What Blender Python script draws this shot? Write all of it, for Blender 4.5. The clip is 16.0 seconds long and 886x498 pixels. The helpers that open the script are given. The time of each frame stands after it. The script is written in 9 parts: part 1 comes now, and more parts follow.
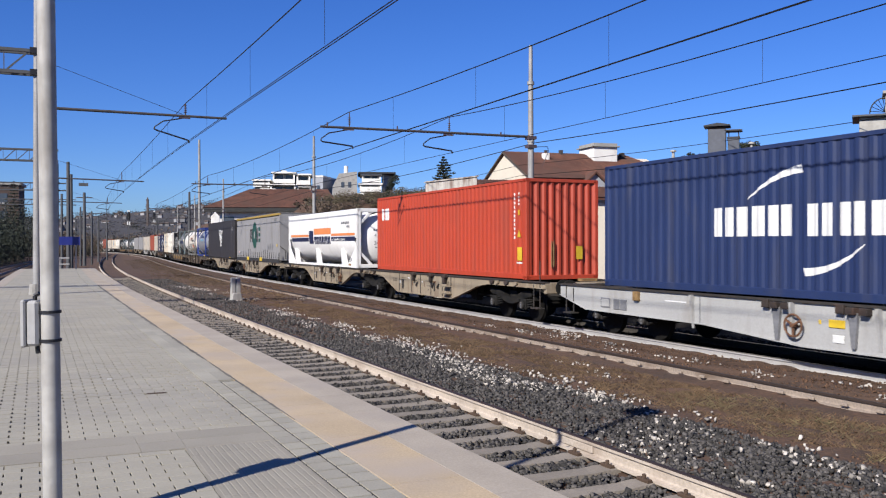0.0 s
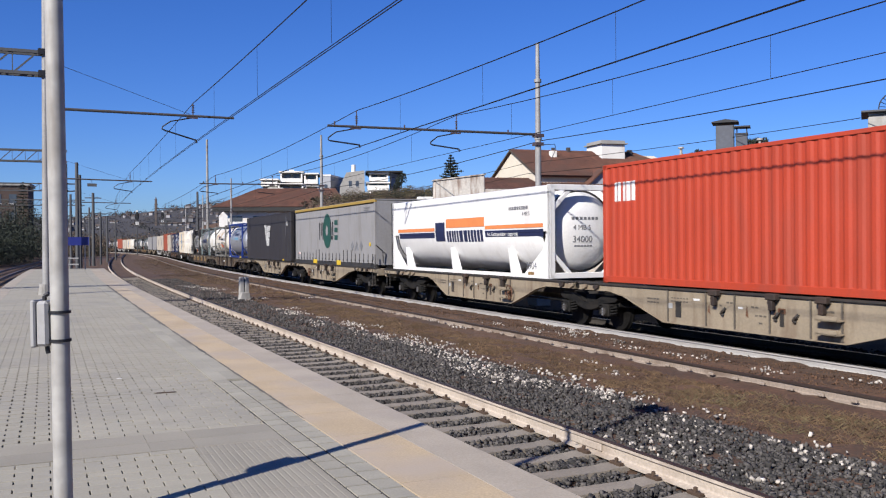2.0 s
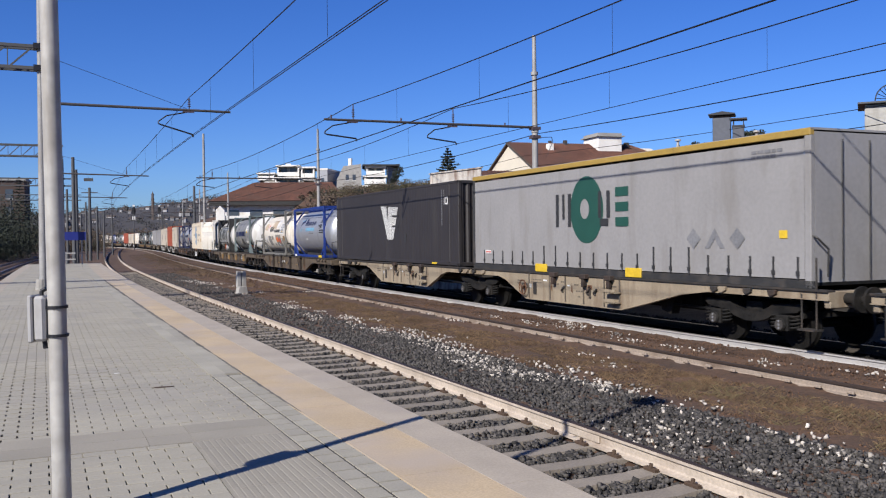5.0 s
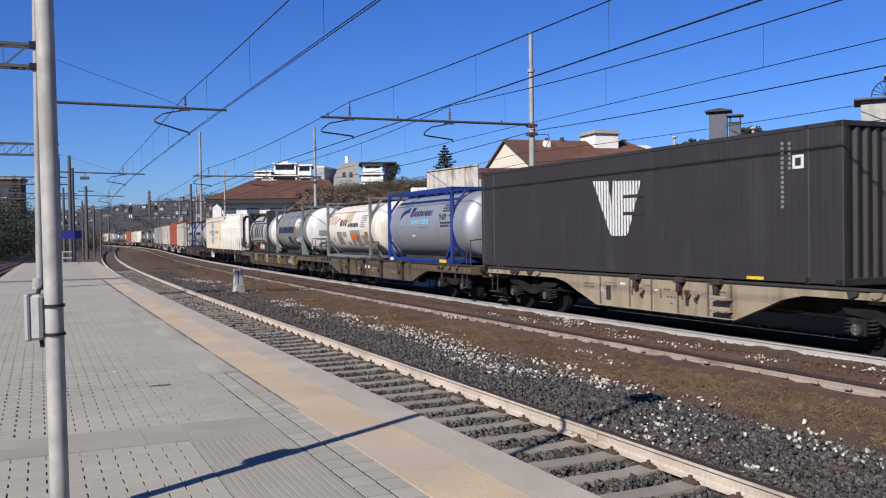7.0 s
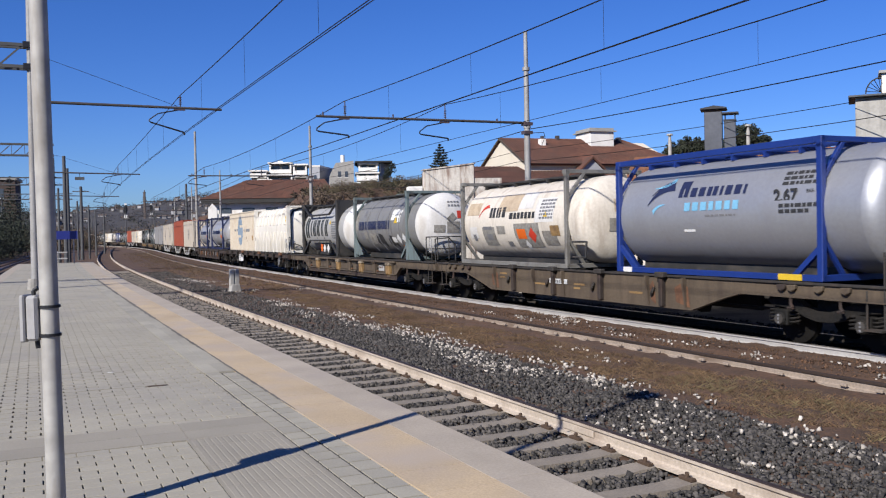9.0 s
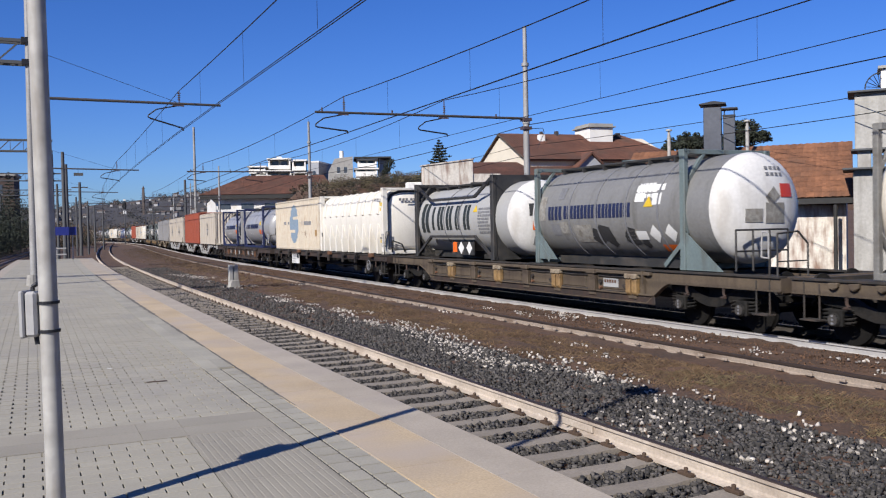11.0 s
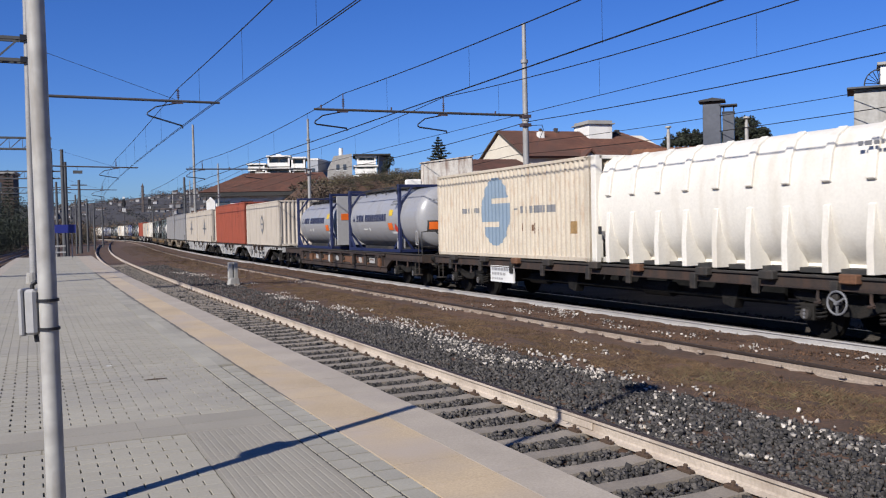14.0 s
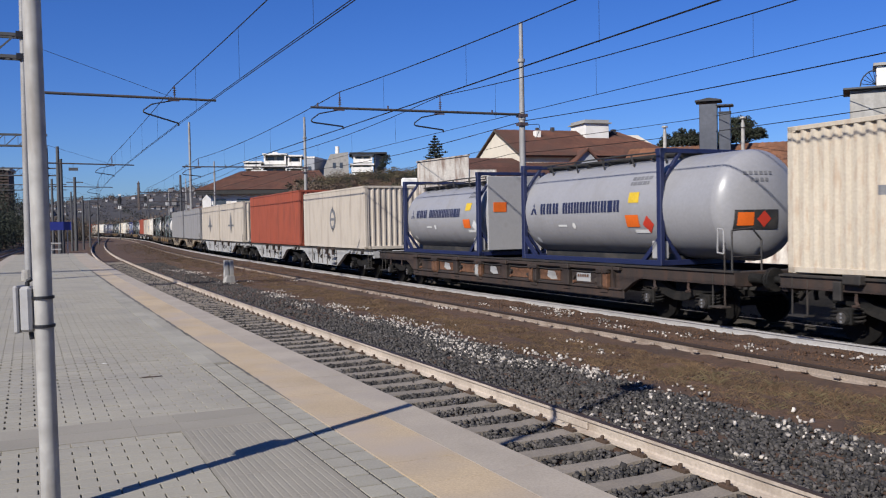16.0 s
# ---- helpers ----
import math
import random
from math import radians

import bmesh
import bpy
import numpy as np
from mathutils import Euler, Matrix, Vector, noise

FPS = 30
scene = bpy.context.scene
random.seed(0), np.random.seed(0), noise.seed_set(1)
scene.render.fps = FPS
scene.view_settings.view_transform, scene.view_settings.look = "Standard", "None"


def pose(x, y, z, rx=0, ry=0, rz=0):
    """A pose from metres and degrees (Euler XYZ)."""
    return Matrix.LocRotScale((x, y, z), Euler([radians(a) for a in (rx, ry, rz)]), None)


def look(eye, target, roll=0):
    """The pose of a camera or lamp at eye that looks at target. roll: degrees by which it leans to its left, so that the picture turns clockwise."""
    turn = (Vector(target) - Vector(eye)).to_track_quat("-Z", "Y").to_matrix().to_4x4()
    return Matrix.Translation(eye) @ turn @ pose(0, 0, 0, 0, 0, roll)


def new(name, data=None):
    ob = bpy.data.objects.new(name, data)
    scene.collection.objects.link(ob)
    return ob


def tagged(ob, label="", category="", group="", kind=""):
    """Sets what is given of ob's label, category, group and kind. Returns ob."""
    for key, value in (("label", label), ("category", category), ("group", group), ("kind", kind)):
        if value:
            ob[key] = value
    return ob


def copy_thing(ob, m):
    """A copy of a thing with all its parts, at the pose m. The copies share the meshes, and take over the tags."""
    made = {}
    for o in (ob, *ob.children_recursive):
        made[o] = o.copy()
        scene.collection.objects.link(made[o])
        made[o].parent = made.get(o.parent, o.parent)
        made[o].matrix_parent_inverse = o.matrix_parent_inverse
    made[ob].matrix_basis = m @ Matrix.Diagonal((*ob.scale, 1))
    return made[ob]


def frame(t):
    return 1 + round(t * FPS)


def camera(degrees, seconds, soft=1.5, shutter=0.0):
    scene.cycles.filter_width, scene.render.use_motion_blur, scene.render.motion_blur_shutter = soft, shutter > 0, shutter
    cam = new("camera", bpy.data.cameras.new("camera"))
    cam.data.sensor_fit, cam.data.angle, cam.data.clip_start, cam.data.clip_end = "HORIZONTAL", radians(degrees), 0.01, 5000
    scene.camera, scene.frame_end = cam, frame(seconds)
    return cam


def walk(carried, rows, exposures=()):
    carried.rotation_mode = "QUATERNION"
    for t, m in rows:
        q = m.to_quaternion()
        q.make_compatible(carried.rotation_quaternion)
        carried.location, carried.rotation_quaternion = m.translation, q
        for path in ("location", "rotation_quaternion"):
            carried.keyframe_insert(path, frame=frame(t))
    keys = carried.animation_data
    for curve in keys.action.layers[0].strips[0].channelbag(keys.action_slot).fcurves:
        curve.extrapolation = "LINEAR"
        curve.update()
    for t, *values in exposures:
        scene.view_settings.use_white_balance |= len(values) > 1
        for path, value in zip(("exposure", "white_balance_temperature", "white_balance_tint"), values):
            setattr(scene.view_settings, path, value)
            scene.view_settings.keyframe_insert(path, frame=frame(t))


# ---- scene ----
cam = camera(53.10, 16.0, soft=1.15, shutter=0.12)
EYE = (0.0, 0.0, 2.213)


def aim(pitch, roll, yaw):
    """The camera held at EYE, turned by its pitch, roll and yaw in degrees."""
    return (Matrix.Translation(EYE) @ Matrix.Rotation(radians(yaw), 4, "Z") @ Matrix.Rotation(radians(pitch), 4, "X")
            @ Matrix.Rotation(radians(roll), 4, "Y") @ Matrix.Rotation(radians(90), 4, "X"))


LOOKS = [(0, -0.291, 0.122, 0.115), (0.5, -0.293, 0.152, 0.136), (1, -0.144, 0.292, 0.175), (1.5, -0.108, 0.370, 0.551), (2, -0.399, 0.435, 0.617), (2.5, -0.458, 0.484, 0.444), (3, -0.582, 0.571, 0.472), (3.5, -0.547, 0.630, 0.595), (4, -0.617, 0.610, 0.539), (6.5, -1.001, 0.796, 0.308), (7, -0.997, 0.842, 0.261), (7.5, -1.119, 0.904, 0.114), (8, -1.201, 1.133, 0.059), (8.5, -1.055, 1.139, -0.107), (9, -1.084, 1.120, -0.000), (11.5, -1.409, 1.149, -0.066), (12, -1.427, 1.071, -0.031), (12.5, -1.419, 1.020, -0.002), (13, -1.488, 1.090, -0.008), (13.5, -1.453, 1.130, 0.023), (14, -1.546, 1.243, -0.081), (14.5, -1.737, 1.188, -0.074), (15, -1.714, 1.067, -0.189), (15.5, -1.665, 0.982, -0.533), (16, -1.632, 1.004, -0.329)]
walk(cam, [(t, aim(p, r, y)) for t, p, r, y in LOOKS], ((0, 0.72, 6500, 10), (4, 0.67, 6500, 10), (9, 0.62, 6500, 10), (12.5, 0.60, 6500, 10), (16, 0.47, 6500, 10)))

# ---- light ----
SUN_AZ, SUN_EL = 215.0, 33.7          # clockwise from +y, where the sun stands
world = bpy.data.worlds.new("world")
scene.world = world
world.use_nodes = True
_n = world.node_tree.nodes
_sky = _n.new("ShaderNodeTexSky")
_sky.sky_type, _sky.sun_disc = "NISHITA", False
_sky.sun_elevation, _sky.sun_rotation = radians(SUN_EL), radians(SUN_AZ)
_sky.altitude, _sky.air_density, _sky.dust_density, _sky.ozone_density = 500.0, 1.0, 0.4, 1.5
_deep = _n.new("ShaderNodeHueSaturation")      # the deep blue of clear winter air
_deep.inputs["Saturation"].default_value = 1.25
_tint = _n.new("ShaderNodeMix")
_tint.data_type, _tint.blend_type = "RGBA", "MULTIPLY"
_tint.inputs["Factor"].default_value, _tint.inputs["B"].default_value = 1.0, (0.51, 0.77, 1.46, 1)
world.node_tree.links.new(_sky.outputs[0], _deep.inputs["Color"])
world.node_tree.links.new(_deep.outputs[0], _tint.inputs["A"])
world.node_tree.links.new(_tint.outputs["Result"], _n["Background"].inputs[0])
_n["Background"].inputs[1].default_value = 0.052
sun = new("sun", bpy.data.lights.new("sun", "SUN"))
sun.data.energy, sun.data.angle, sun.data.color = 5.0, radians(0.7), (1.0, 0.96, 0.90)
_az, _el = radians(SUN_AZ), radians(SUN_EL)
sun.matrix_world = look(Vector((math.sin(_az) * math.cos(_el), math.cos(_az) * math.cos(_el), math.sin(_el))) * 60, (0, 0, 0))

# ---- the line: every track follows one curve; off is metres to the right of the train's near rail ----
SS = np.arange(-2400.0, 3200.0, 1.0)


def _bend(turn):
    sc = np.clip(SS, -20, 130)
    th = 0.4326 - (-0.1089e-3 * np.clip(SS, -20, 3200) + 2.543e-5 * sc * sc / 2 - 1.7525e-7 * sc ** 3 / 3
                   + np.clip(SS - 130, 0, 120) * (2.543e-5 * 130 - 1.7525e-7 * 130 ** 2))
    th = th + turn * np.clip(SS - 150, 0, 140) / 1000.0
    t = np.stack([-np.sin(th), np.cos(th)], 1)
    n = np.stack([np.cos(th), np.sin(th)], 1)
    p = np.concatenate([[[0, 0]], np.cumsum((t[:-1] + t[1:]) / 2, axis=0)])
    i0 = int(np.argmin(np.abs(SS)))
    return p - p[i0] + 13.056 * n[i0], n, th


MAIN, SIDE = _bend(1.0), _bend(0.0)


def on_line(s, off, z=0.0, line=None):
    p, n, th = line or MAIN
    x = np.interp(s, SS, p[:, 0]) + off * np.interp(s, SS, n[:, 0])
    y = np.interp(s, SS, p[:, 1]) + off * np.interp(s, SS, n[:, 1])
    return Vector((float(x), float(y), z))


def heading(s, line=None):
    return math.degrees(float(np.interp(s, SS, (line or MAIN)[2])))


def stand(s, off, z=0.0, turn=0.0, line=None):
    """A pose on the line: local y runs along the track, away; local x to the right."""
    v = on_line(s, off, z, line)
    return pose(v.x, v.y, z, 0, 0, heading(s, line) + turn)

# ---- materials ----
def material(name, color, rough=0.7, metal=0.0, vary=0.15, grain=30.0, blotch=1.5, bump=0.15, dirt=None, dirt_amount=0.0,
             dirt_scale=2.0, streak=False, per_piece=0.0, spec=0.5, laid=False):
    """A surface with two scales of tone, fine relief and, if asked, dirt in patches or in streaks that run down; laid: the pattern runs on from piece to piece."""
    m = bpy.data.materials.new(name)
    m.use_nodes = True
    nt = m.node_tree
    N, L = nt.nodes, nt.links
    b = N["Principled BSDF"]
    b.inputs["Roughness"].default_value, b.inputs["Metallic"].default_value = rough, metal
    b.inputs["Specular IOR Level"].default_value = spec
    co = N.new("ShaderNodeNewGeometry").outputs["Position"] if laid else N.new("ShaderNodeTexCoord").outputs["Object"]

    def tex(scale, detail=4.0, stretch=None):
        t = N.new("ShaderNodeTexNoise")
        t.inputs["Scale"].default_value, t.inputs["Detail"].default_value = scale, detail
        if stretch:
            mp = N.new("ShaderNodeMapping")
            mp.inputs["Scale"].default_value = stretch
            L.new(co, mp.inputs["Vector"])
            L.new(mp.outputs[0], t.inputs["Vector"])
        else:
            L.new(co, t.inputs["Vector"])
        return t

    def mix(mode, fac, a, c):
        x = N.new("ShaderNodeMix")
        x.data_type, x.blend_type = "RGBA", mode
        for sock, v in ((x.inputs["Factor"], fac), (x.inputs["A"], a), (x.inputs["B"], c)):
            if hasattr(v, "is_output"):
                L.new(v, sock)
            else:
                sock.default_value = v
        return x.outputs["Result"]

    def ramp(src, lo, hi, a=(0, 0, 0, 1), c=(1, 1, 1, 1)):
        r = N.new("ShaderNodeValToRGB")
        r.color_ramp.elements[0].position, r.color_ramp.elements[1].position = lo, hi
        r.color_ramp.elements[0].color, r.color_ramp.elements[1].color = a, c
        L.new(src, r.inputs[0])
        return r.outputs[0]

    g1, g2 = tex(grain, 3.0), tex(blotch, 5.0)
    lo, hi = 1 - vary, 1 + vary
    t1 = ramp(g1.outputs["Fac"], 0.3, 0.7, (lo, lo, lo, 1), (hi, hi, hi, 1))
    t2 = ramp(g2.outputs["Fac"], 0.3, 0.7, (lo, lo, lo, 1), (hi, hi, hi, 1))
    col = mix("MULTIPLY", 1.0, mix("MULTIPLY", 1.0, (*color, 1), t1), t2)
    if per_piece:
        oi = N.new("ShaderNodeObjectInfo")
        gi = N.new("ShaderNodeNewGeometry")
        add = N.new("ShaderNodeMath")
        add.operation = "ADD"
        L.new(oi.outputs["Random"], add.inputs[0])
        L.new(gi.outputs["Random Per Island"], add.inputs[1])
        fr = N.new("ShaderNodeMath")
        fr.operation = "FRACT"
        L.new(add.outputs[0], fr.inputs[0])
        a, c = 1 - per_piece, 1 + per_piece
        col = mix("MULTIPLY", 1.0, col, ramp(fr.outputs[0], 0.0, 1.0, (a, a, a, 1), (c, c, c, 1)))
    if dirt:
        d = tex(dirt_scale, 6.0, (2.2, 2.2, 0.45) if streak else None)
        k = ramp(d.outputs["Fac"], 0.62 - 0.35 * dirt_amount, 0.80 - 0.25 * dirt_amount)
        k = mix("MULTIPLY", 1.0, k, (min(1, dirt_amount * 1.6),) * 3 + (1,))
        col = mix("MIX", k, col, (*dirt, 1))
        rr = N.new("ShaderNodeMath")
        rr.operation = "MULTIPLY_ADD"
        L.new(k, rr.inputs[0])
        rr.inputs[1].default_value, rr.inputs[2].default_value = max(0.0, 0.9 - rough), rough
        L.new(rr.outputs[0], b.inputs["Roughness"])
    L.new(col, b.inputs["Base Color"])
    if bump:
        bp = N.new("ShaderNodeBump")
        bp.inputs["Strength"].default_value, bp.inputs["Distance"].default_value = bump, 0.02
        L.new(g1.outputs["Fac"], bp.inputs["Height"])
        L.new(bp.outputs[0], b.inputs["Normal"])
    return m


M = {
    "ballast_soil": material("ballast_soil", (0.06847, 0.0353, 0.01872), 0.95, vary=0.35, grain=14, blotch=0.9, bump=0.8, dirt=(0.0384, 0.0264, 0.02), dirt_amount=0.35, dirt_scale=0.8),
    # near-black soil: shade under and behind the train put into the colour
    "soil_shade": material("soil_shade", (0.00944, 0.00832, 0.00712), 0.9, vary=0.35, grain=14, blotch=0.9, bump=0.8, spec=0.12),
    "stone_dark": material("stone_dark", (0.0472, 0.0422, 0.0388), 0.9, vary=0.25, grain=40, blotch=2, bump=0.4, per_piece=0.75),
    "stone_brown": material("stone_brown", (0.07441, 0.0391, 0.02088), 0.95, vary=0.25, grain=40, blotch=2, bump=0.4, per_piece=0.5),
    # near-black stones: the same shade put into their colour
    "stone_shade": material("stone_shade", (0.00944, 0.00832, 0.00712), 0.9, vary=0.3, grain=40, blotch=2, bump=0.4, per_piece=0.5, spec=0.12),
    "stone_white": material("stone_white", (0.312, 0.28, 0.246), 0.85, vary=0.2, grain=40, blotch=3, bump=0.4, per_piece=0.5),
    "dry_grass": material("dry_grass", (0.0966, 0.06, 0.0306), 0.9, vary=0.3, grain=8, blotch=0.8, bump=0.0, per_piece=0.3),
    "dry_weeds": material("dry_weeds", (0.07, 0.048, 0.032), 0.95, vary=0.3, grain=8, blotch=0.5, bump=0.0, per_piece=0.3),
    "green_grass": material("green_grass", (0.092, 0.0704, 0.0336), 0.9, vary=0.3, grain=8, blotch=0.8, bump=0.0, per_piece=0.3),
    "rail_side": material("rail_side", (0.361, 0.306, 0.252), 0.75, vary=0.14, grain=30, blotch=1.2, bump=0.2, dirt=(0.142, 0.0944, 0.0648), dirt_amount=0.3, dirt_scale=1.5),
    "rail_shade": material("rail_shade", (0.0296, 0.024, 0.0192), 0.85, vary=0.3, grain=30, blotch=1.2, bump=0.2),
    "rail_rust": material("rail_rust", (0.25, 0.2, 0.158), 0.8, vary=0.2, grain=30, blotch=1.2, bump=0.2, dirt=(0.072, 0.044, 0.028), dirt_amount=0.5, dirt_scale=1.2),
    "rail_bright": material("rail_bright", (0.34672, 0.32912, 0.31152), 0.6, 0.2, vary=0.1, grain=30, blotch=1.2, bump=0.15, dirt=(0.204, 0.177, 0.15), dirt_amount=0.25, dirt_scale=1.5),
    "rail_top": material("rail_top", (0.19, 0.172, 0.16), 0.32, 0.8, vary=0.1, grain=20, blotch=0.6, bump=0.02),
    "rail_brown_top": material("rail_brown_top", (0.0328, 0.0216, 0.016), 0.6, 0.2, vary=0.2, grain=20, blotch=0.6, bump=0.05),
    "sleeper": material("sleeper", (0.191, 0.164, 0.134), 0.9, vary=0.14, grain=45, blotch=3, bump=0.3, dirt=(0.0812, 0.0633, 0.0509), dirt_amount=0.22, dirt_scale=3, per_piece=0.12),
    "fastening": material("fastening", (0.0712, 0.0448, 0.0296), 0.8, 0.3, vary=0.2, grain=40, blotch=4, bump=0.3),
    "paver": material("paver", (0.274, 0.251, 0.201), 0.85, vary=0.06, grain=60, blotch=1.2, bump=0.12, per_piece=0.035, dirt=(0.201, 0.188, 0.174), dirt_amount=0.35, dirt_scale=0.7, laid=True),
    "paver_bed": material("paver_bed", (0.04, 0.0367, 0.0335), 0.95, vary=0.2, grain=30, blotch=2, bump=0.2),
    "joint_dirt": material("joint_dirt", (0.113, 0.101, 0.0856), 0.95, vary=0.35, grain=20, blotch=2.5, bump=0.2),
    "paver_cool": material("paver_cool", (0.272, 0.252, 0.204), 0.85, vary=0.08, grain=60, blotch=1.5, bump=0.12, per_piece=0.07, dirt=(0.165, 0.149, 0.134), dirt_amount=0.28, dirt_scale=1.1, laid=True),
    "band_tile": material("band_tile", (0.237, 0.214, 0.172), 0.8, vary=0.06, grain=50, blotch=1.5, bump=0.08, per_piece=0.05, laid=True),
    "edge_stone": material("edge_stone", (0.308, 0.264, 0.211), 0.85, vary=0.10, grain=60, blotch=1.6, bump=0.12, per_piece=0.05, dirt=(0.256, 0.22, 0.199), dirt_amount=0.3, dirt_scale=1.2, laid=True),
    "yellow_tile": material("yellow_tile", (0.378, 0.29, 0.186), 0.85, vary=0.13, grain=60, blotch=1.2, bump=0.12, per_piece=0.015, dirt=(0.334, 0.278, 0.227), dirt_amount=0.5, dirt_scale=1.0, laid=True),
    "yellow_bare": material("yellow_bare", (0.318, 0.265, 0.202), 0.85, vary=0.13, grain=60, blotch=1.2, bump=0.12, per_piece=0.03, dirt=(0.304, 0.253, 0.206), dirt_amount=0.5, dirt_scale=1.0, laid=True),
    "yellow_worn": material("yellow_worn", (0.367, 0.293, 0.204), 0.85, vary=0.13, grain=60, blotch=1.2, bump=0.12, per_piece=0.03, dirt=(0.334, 0.278, 0.227), dirt_amount=0.5, dirt_scale=1.0, laid=True),
    "concrete": material("concrete", (0.249, 0.237, 0.219), 0.9, vary=0.14, grain=30, blotch=1.5, bump=0.3, dirt=(0.118, 0.106, 0.0944), dirt_amount=0.3, dirt_scale=2),
    "galv": material("galv", (0.2847, 0.273, 0.2535), 0.6, 0.05, vary=0.16, grain=9, blotch=3, bump=0.05, dirt=(0.15, 0.125, 0.10), dirt_amount=0.35, dirt_scale=5, streak=True),
    "mast_grey": material("mast_grey", (0.237, 0.231, 0.225), 0.65, 0.2, vary=0.12, grain=18, blotch=2, bump=0.08, dirt=(0.13, 0.101, 0.0768), dirt_amount=0.3, dirt_scale=2, streak=True),
    "mast_dark": material("mast_dark", (0.052, 0.0536, 0.0568), 0.75, 0.0, vary=0.15, grain=18, blotch=2, bump=0.08),
    "mast_rust": material("mast_rust", (0.0448, 0.0392, 0.0392), 0.75, 0.2, vary=0.2, grain=18, blotch=3, bump=0.1),
    "wire": material("wire", (0.0208, 0.0208, 0.024), 0.5, 0.5, vary=0.1, grain=4, blotch=1, bump=0),
    "insulator": material("insulator", (0.0592, 0.0416, 0.0416), 0.3, vary=0.1, grain=10, blotch=2, bump=0),
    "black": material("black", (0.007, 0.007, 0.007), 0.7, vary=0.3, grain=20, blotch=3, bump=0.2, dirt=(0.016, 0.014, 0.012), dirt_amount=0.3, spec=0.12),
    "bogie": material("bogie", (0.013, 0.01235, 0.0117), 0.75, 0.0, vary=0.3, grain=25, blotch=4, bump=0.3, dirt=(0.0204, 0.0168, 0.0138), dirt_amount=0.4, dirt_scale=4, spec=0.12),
    "axle_cap": material("axle_cap", (0.0358, 0.0314, 0.0275), 0.7, 0.0, vary=0.25, grain=25, blotch=4, bump=0.2),
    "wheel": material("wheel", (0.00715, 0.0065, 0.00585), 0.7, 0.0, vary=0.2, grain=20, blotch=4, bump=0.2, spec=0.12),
    "leaf_dark": material("leaf_dark", (0.0124, 0.0176, 0.00944), 0.8, vary=0.3, grain=3, blotch=0.5, bump=0, per_piece=0.4),
    "leaf_olive": material("leaf_olive", (0.072, 0.0595, 0.0307), 0.85, vary=0.3, grain=3, blotch=0.5, bump=0, per_piece=0.35),
    "twig": material("twig", (0.08, 0.056, 0.0384), 0.9, vary=0.3, grain=3, blotch=0.5, bump=0, per_piece=0.3),
    "bark": material("bark", (0.0592, 0.0448, 0.0328), 0.95, vary=0.3, grain=12, blotch=2, bump=0.5),
    "far_wall": material("far_wall", (0.21, 0.205, 0.21), 0.9, vary=0.15, grain=1, blotch=0.1, bump=0, per_piece=0.5),
    "far_roof": material("far_roof", (0.0616, 0.0476, 0.042), 0.9, vary=0.15, grain=1, blotch=0.1, bump=0, per_piece=0.3),
    "brick_shade": material("brick_shade", (0.0504, 0.0328, 0.0272), 0.9, vary=0.15, grain=8, blotch=0.5, bump=0.1),
    "roof_tile": material("roof_tile", (0.083, 0.0333, 0.0204), 0.9, vary=0.2, grain=9, blotch=0.8, bump=0.3, per_piece=0.2, dirt=(0.0551, 0.0326, 0.0238), dirt_amount=0.4, dirt_scale=0.6),
    "roof_brown": material("roof_brown", (0.148, 0.0624, 0.0296), 0.9, vary=0.2, grain=9, blotch=0.8, bump=0.3, per_piece=0.2, dirt=(0.0888, 0.0504, 0.0328), dirt_amount=0.35, dirt_scale=0.6),
    "cream_wall": material("cream_wall", (0.544, 0.485, 0.389), 0.9, vary=0.06, grain=15, blotch=0.8, bump=0.1, dirt=(0.367, 0.309, 0.242), dirt_amount=0.25, dirt_scale=0.8, streak=True),
    "white_wall": material("white_wall", (0.598, 0.576, 0.539), 0.9, vary=0.06, grain=15, blotch=0.8, bump=0.1, dirt=(0.374, 0.329, 0.269), dirt_amount=0.3, dirt_scale=1.5),
    "peeling_wall": material("peeling_wall", (0.496, 0.456, 0.4), 0.9, vary=0.12, grain=12, blotch=1.2, bump=0.4, dirt=(0.16, 0.088, 0.06), dirt_amount=0.55, dirt_scale=2.2, streak=True),
    "grey_plaster_shade": material("grey_plaster_shade", (0.296, 0.284, 0.261), 0.9, vary=0.10, grain=12, blotch=1.2, bump=0.3, dirt=(0.166, 0.154, 0.136), dirt_amount=0.45, dirt_scale=1.5, streak=True),
    "leaf_pine": material("leaf_pine", (0.0176, 0.0216, 0.0106), 0.85, vary=0.3, grain=3, blotch=0.8, bump=0, per_piece=0.45),
    "grey_wall_shade": material("grey_wall_shade", (0.249, 0.254, 0.272), 0.85, vary=0.06, grain=10, blotch=0.5, bump=0.05),
    "dark_gap": material("dark_gap", (0.0176, 0.0168, 0.016), 0.8, vary=0.2, grain=10, blotch=1, bump=0),
    "glass": material("glass", (0.050, 0.060, 0.075), 0.12, 0.0, vary=0.1, grain=2, blotch=0.5, bump=0),
    "sheet_steel": material("sheet_steel", (0.0582, 0.0622, 0.0742), 0.45, 0.5, vary=0.12, grain=8, blotch=1.5, bump=0.05),
    "sign_blue": material("sign_blue", (0.00317, 0.01012, 0.1265), 0.5, vary=0.05, grain=10, blotch=2, bump=0),
    "signal_black": material("signal_black", (0.00888, 0.00888, 0.00944), 0.6, vary=0.1, grain=10, blotch=2, bump=0),
    "box_grey": material("box_grey", (0.261, 0.254, 0.249), 0.55, vary=0.06, grain=30, blotch=4, bump=0.05, dirt=(0.178, 0.166, 0.154), dirt_amount=0.25, dirt_scale=4),
    # train paints
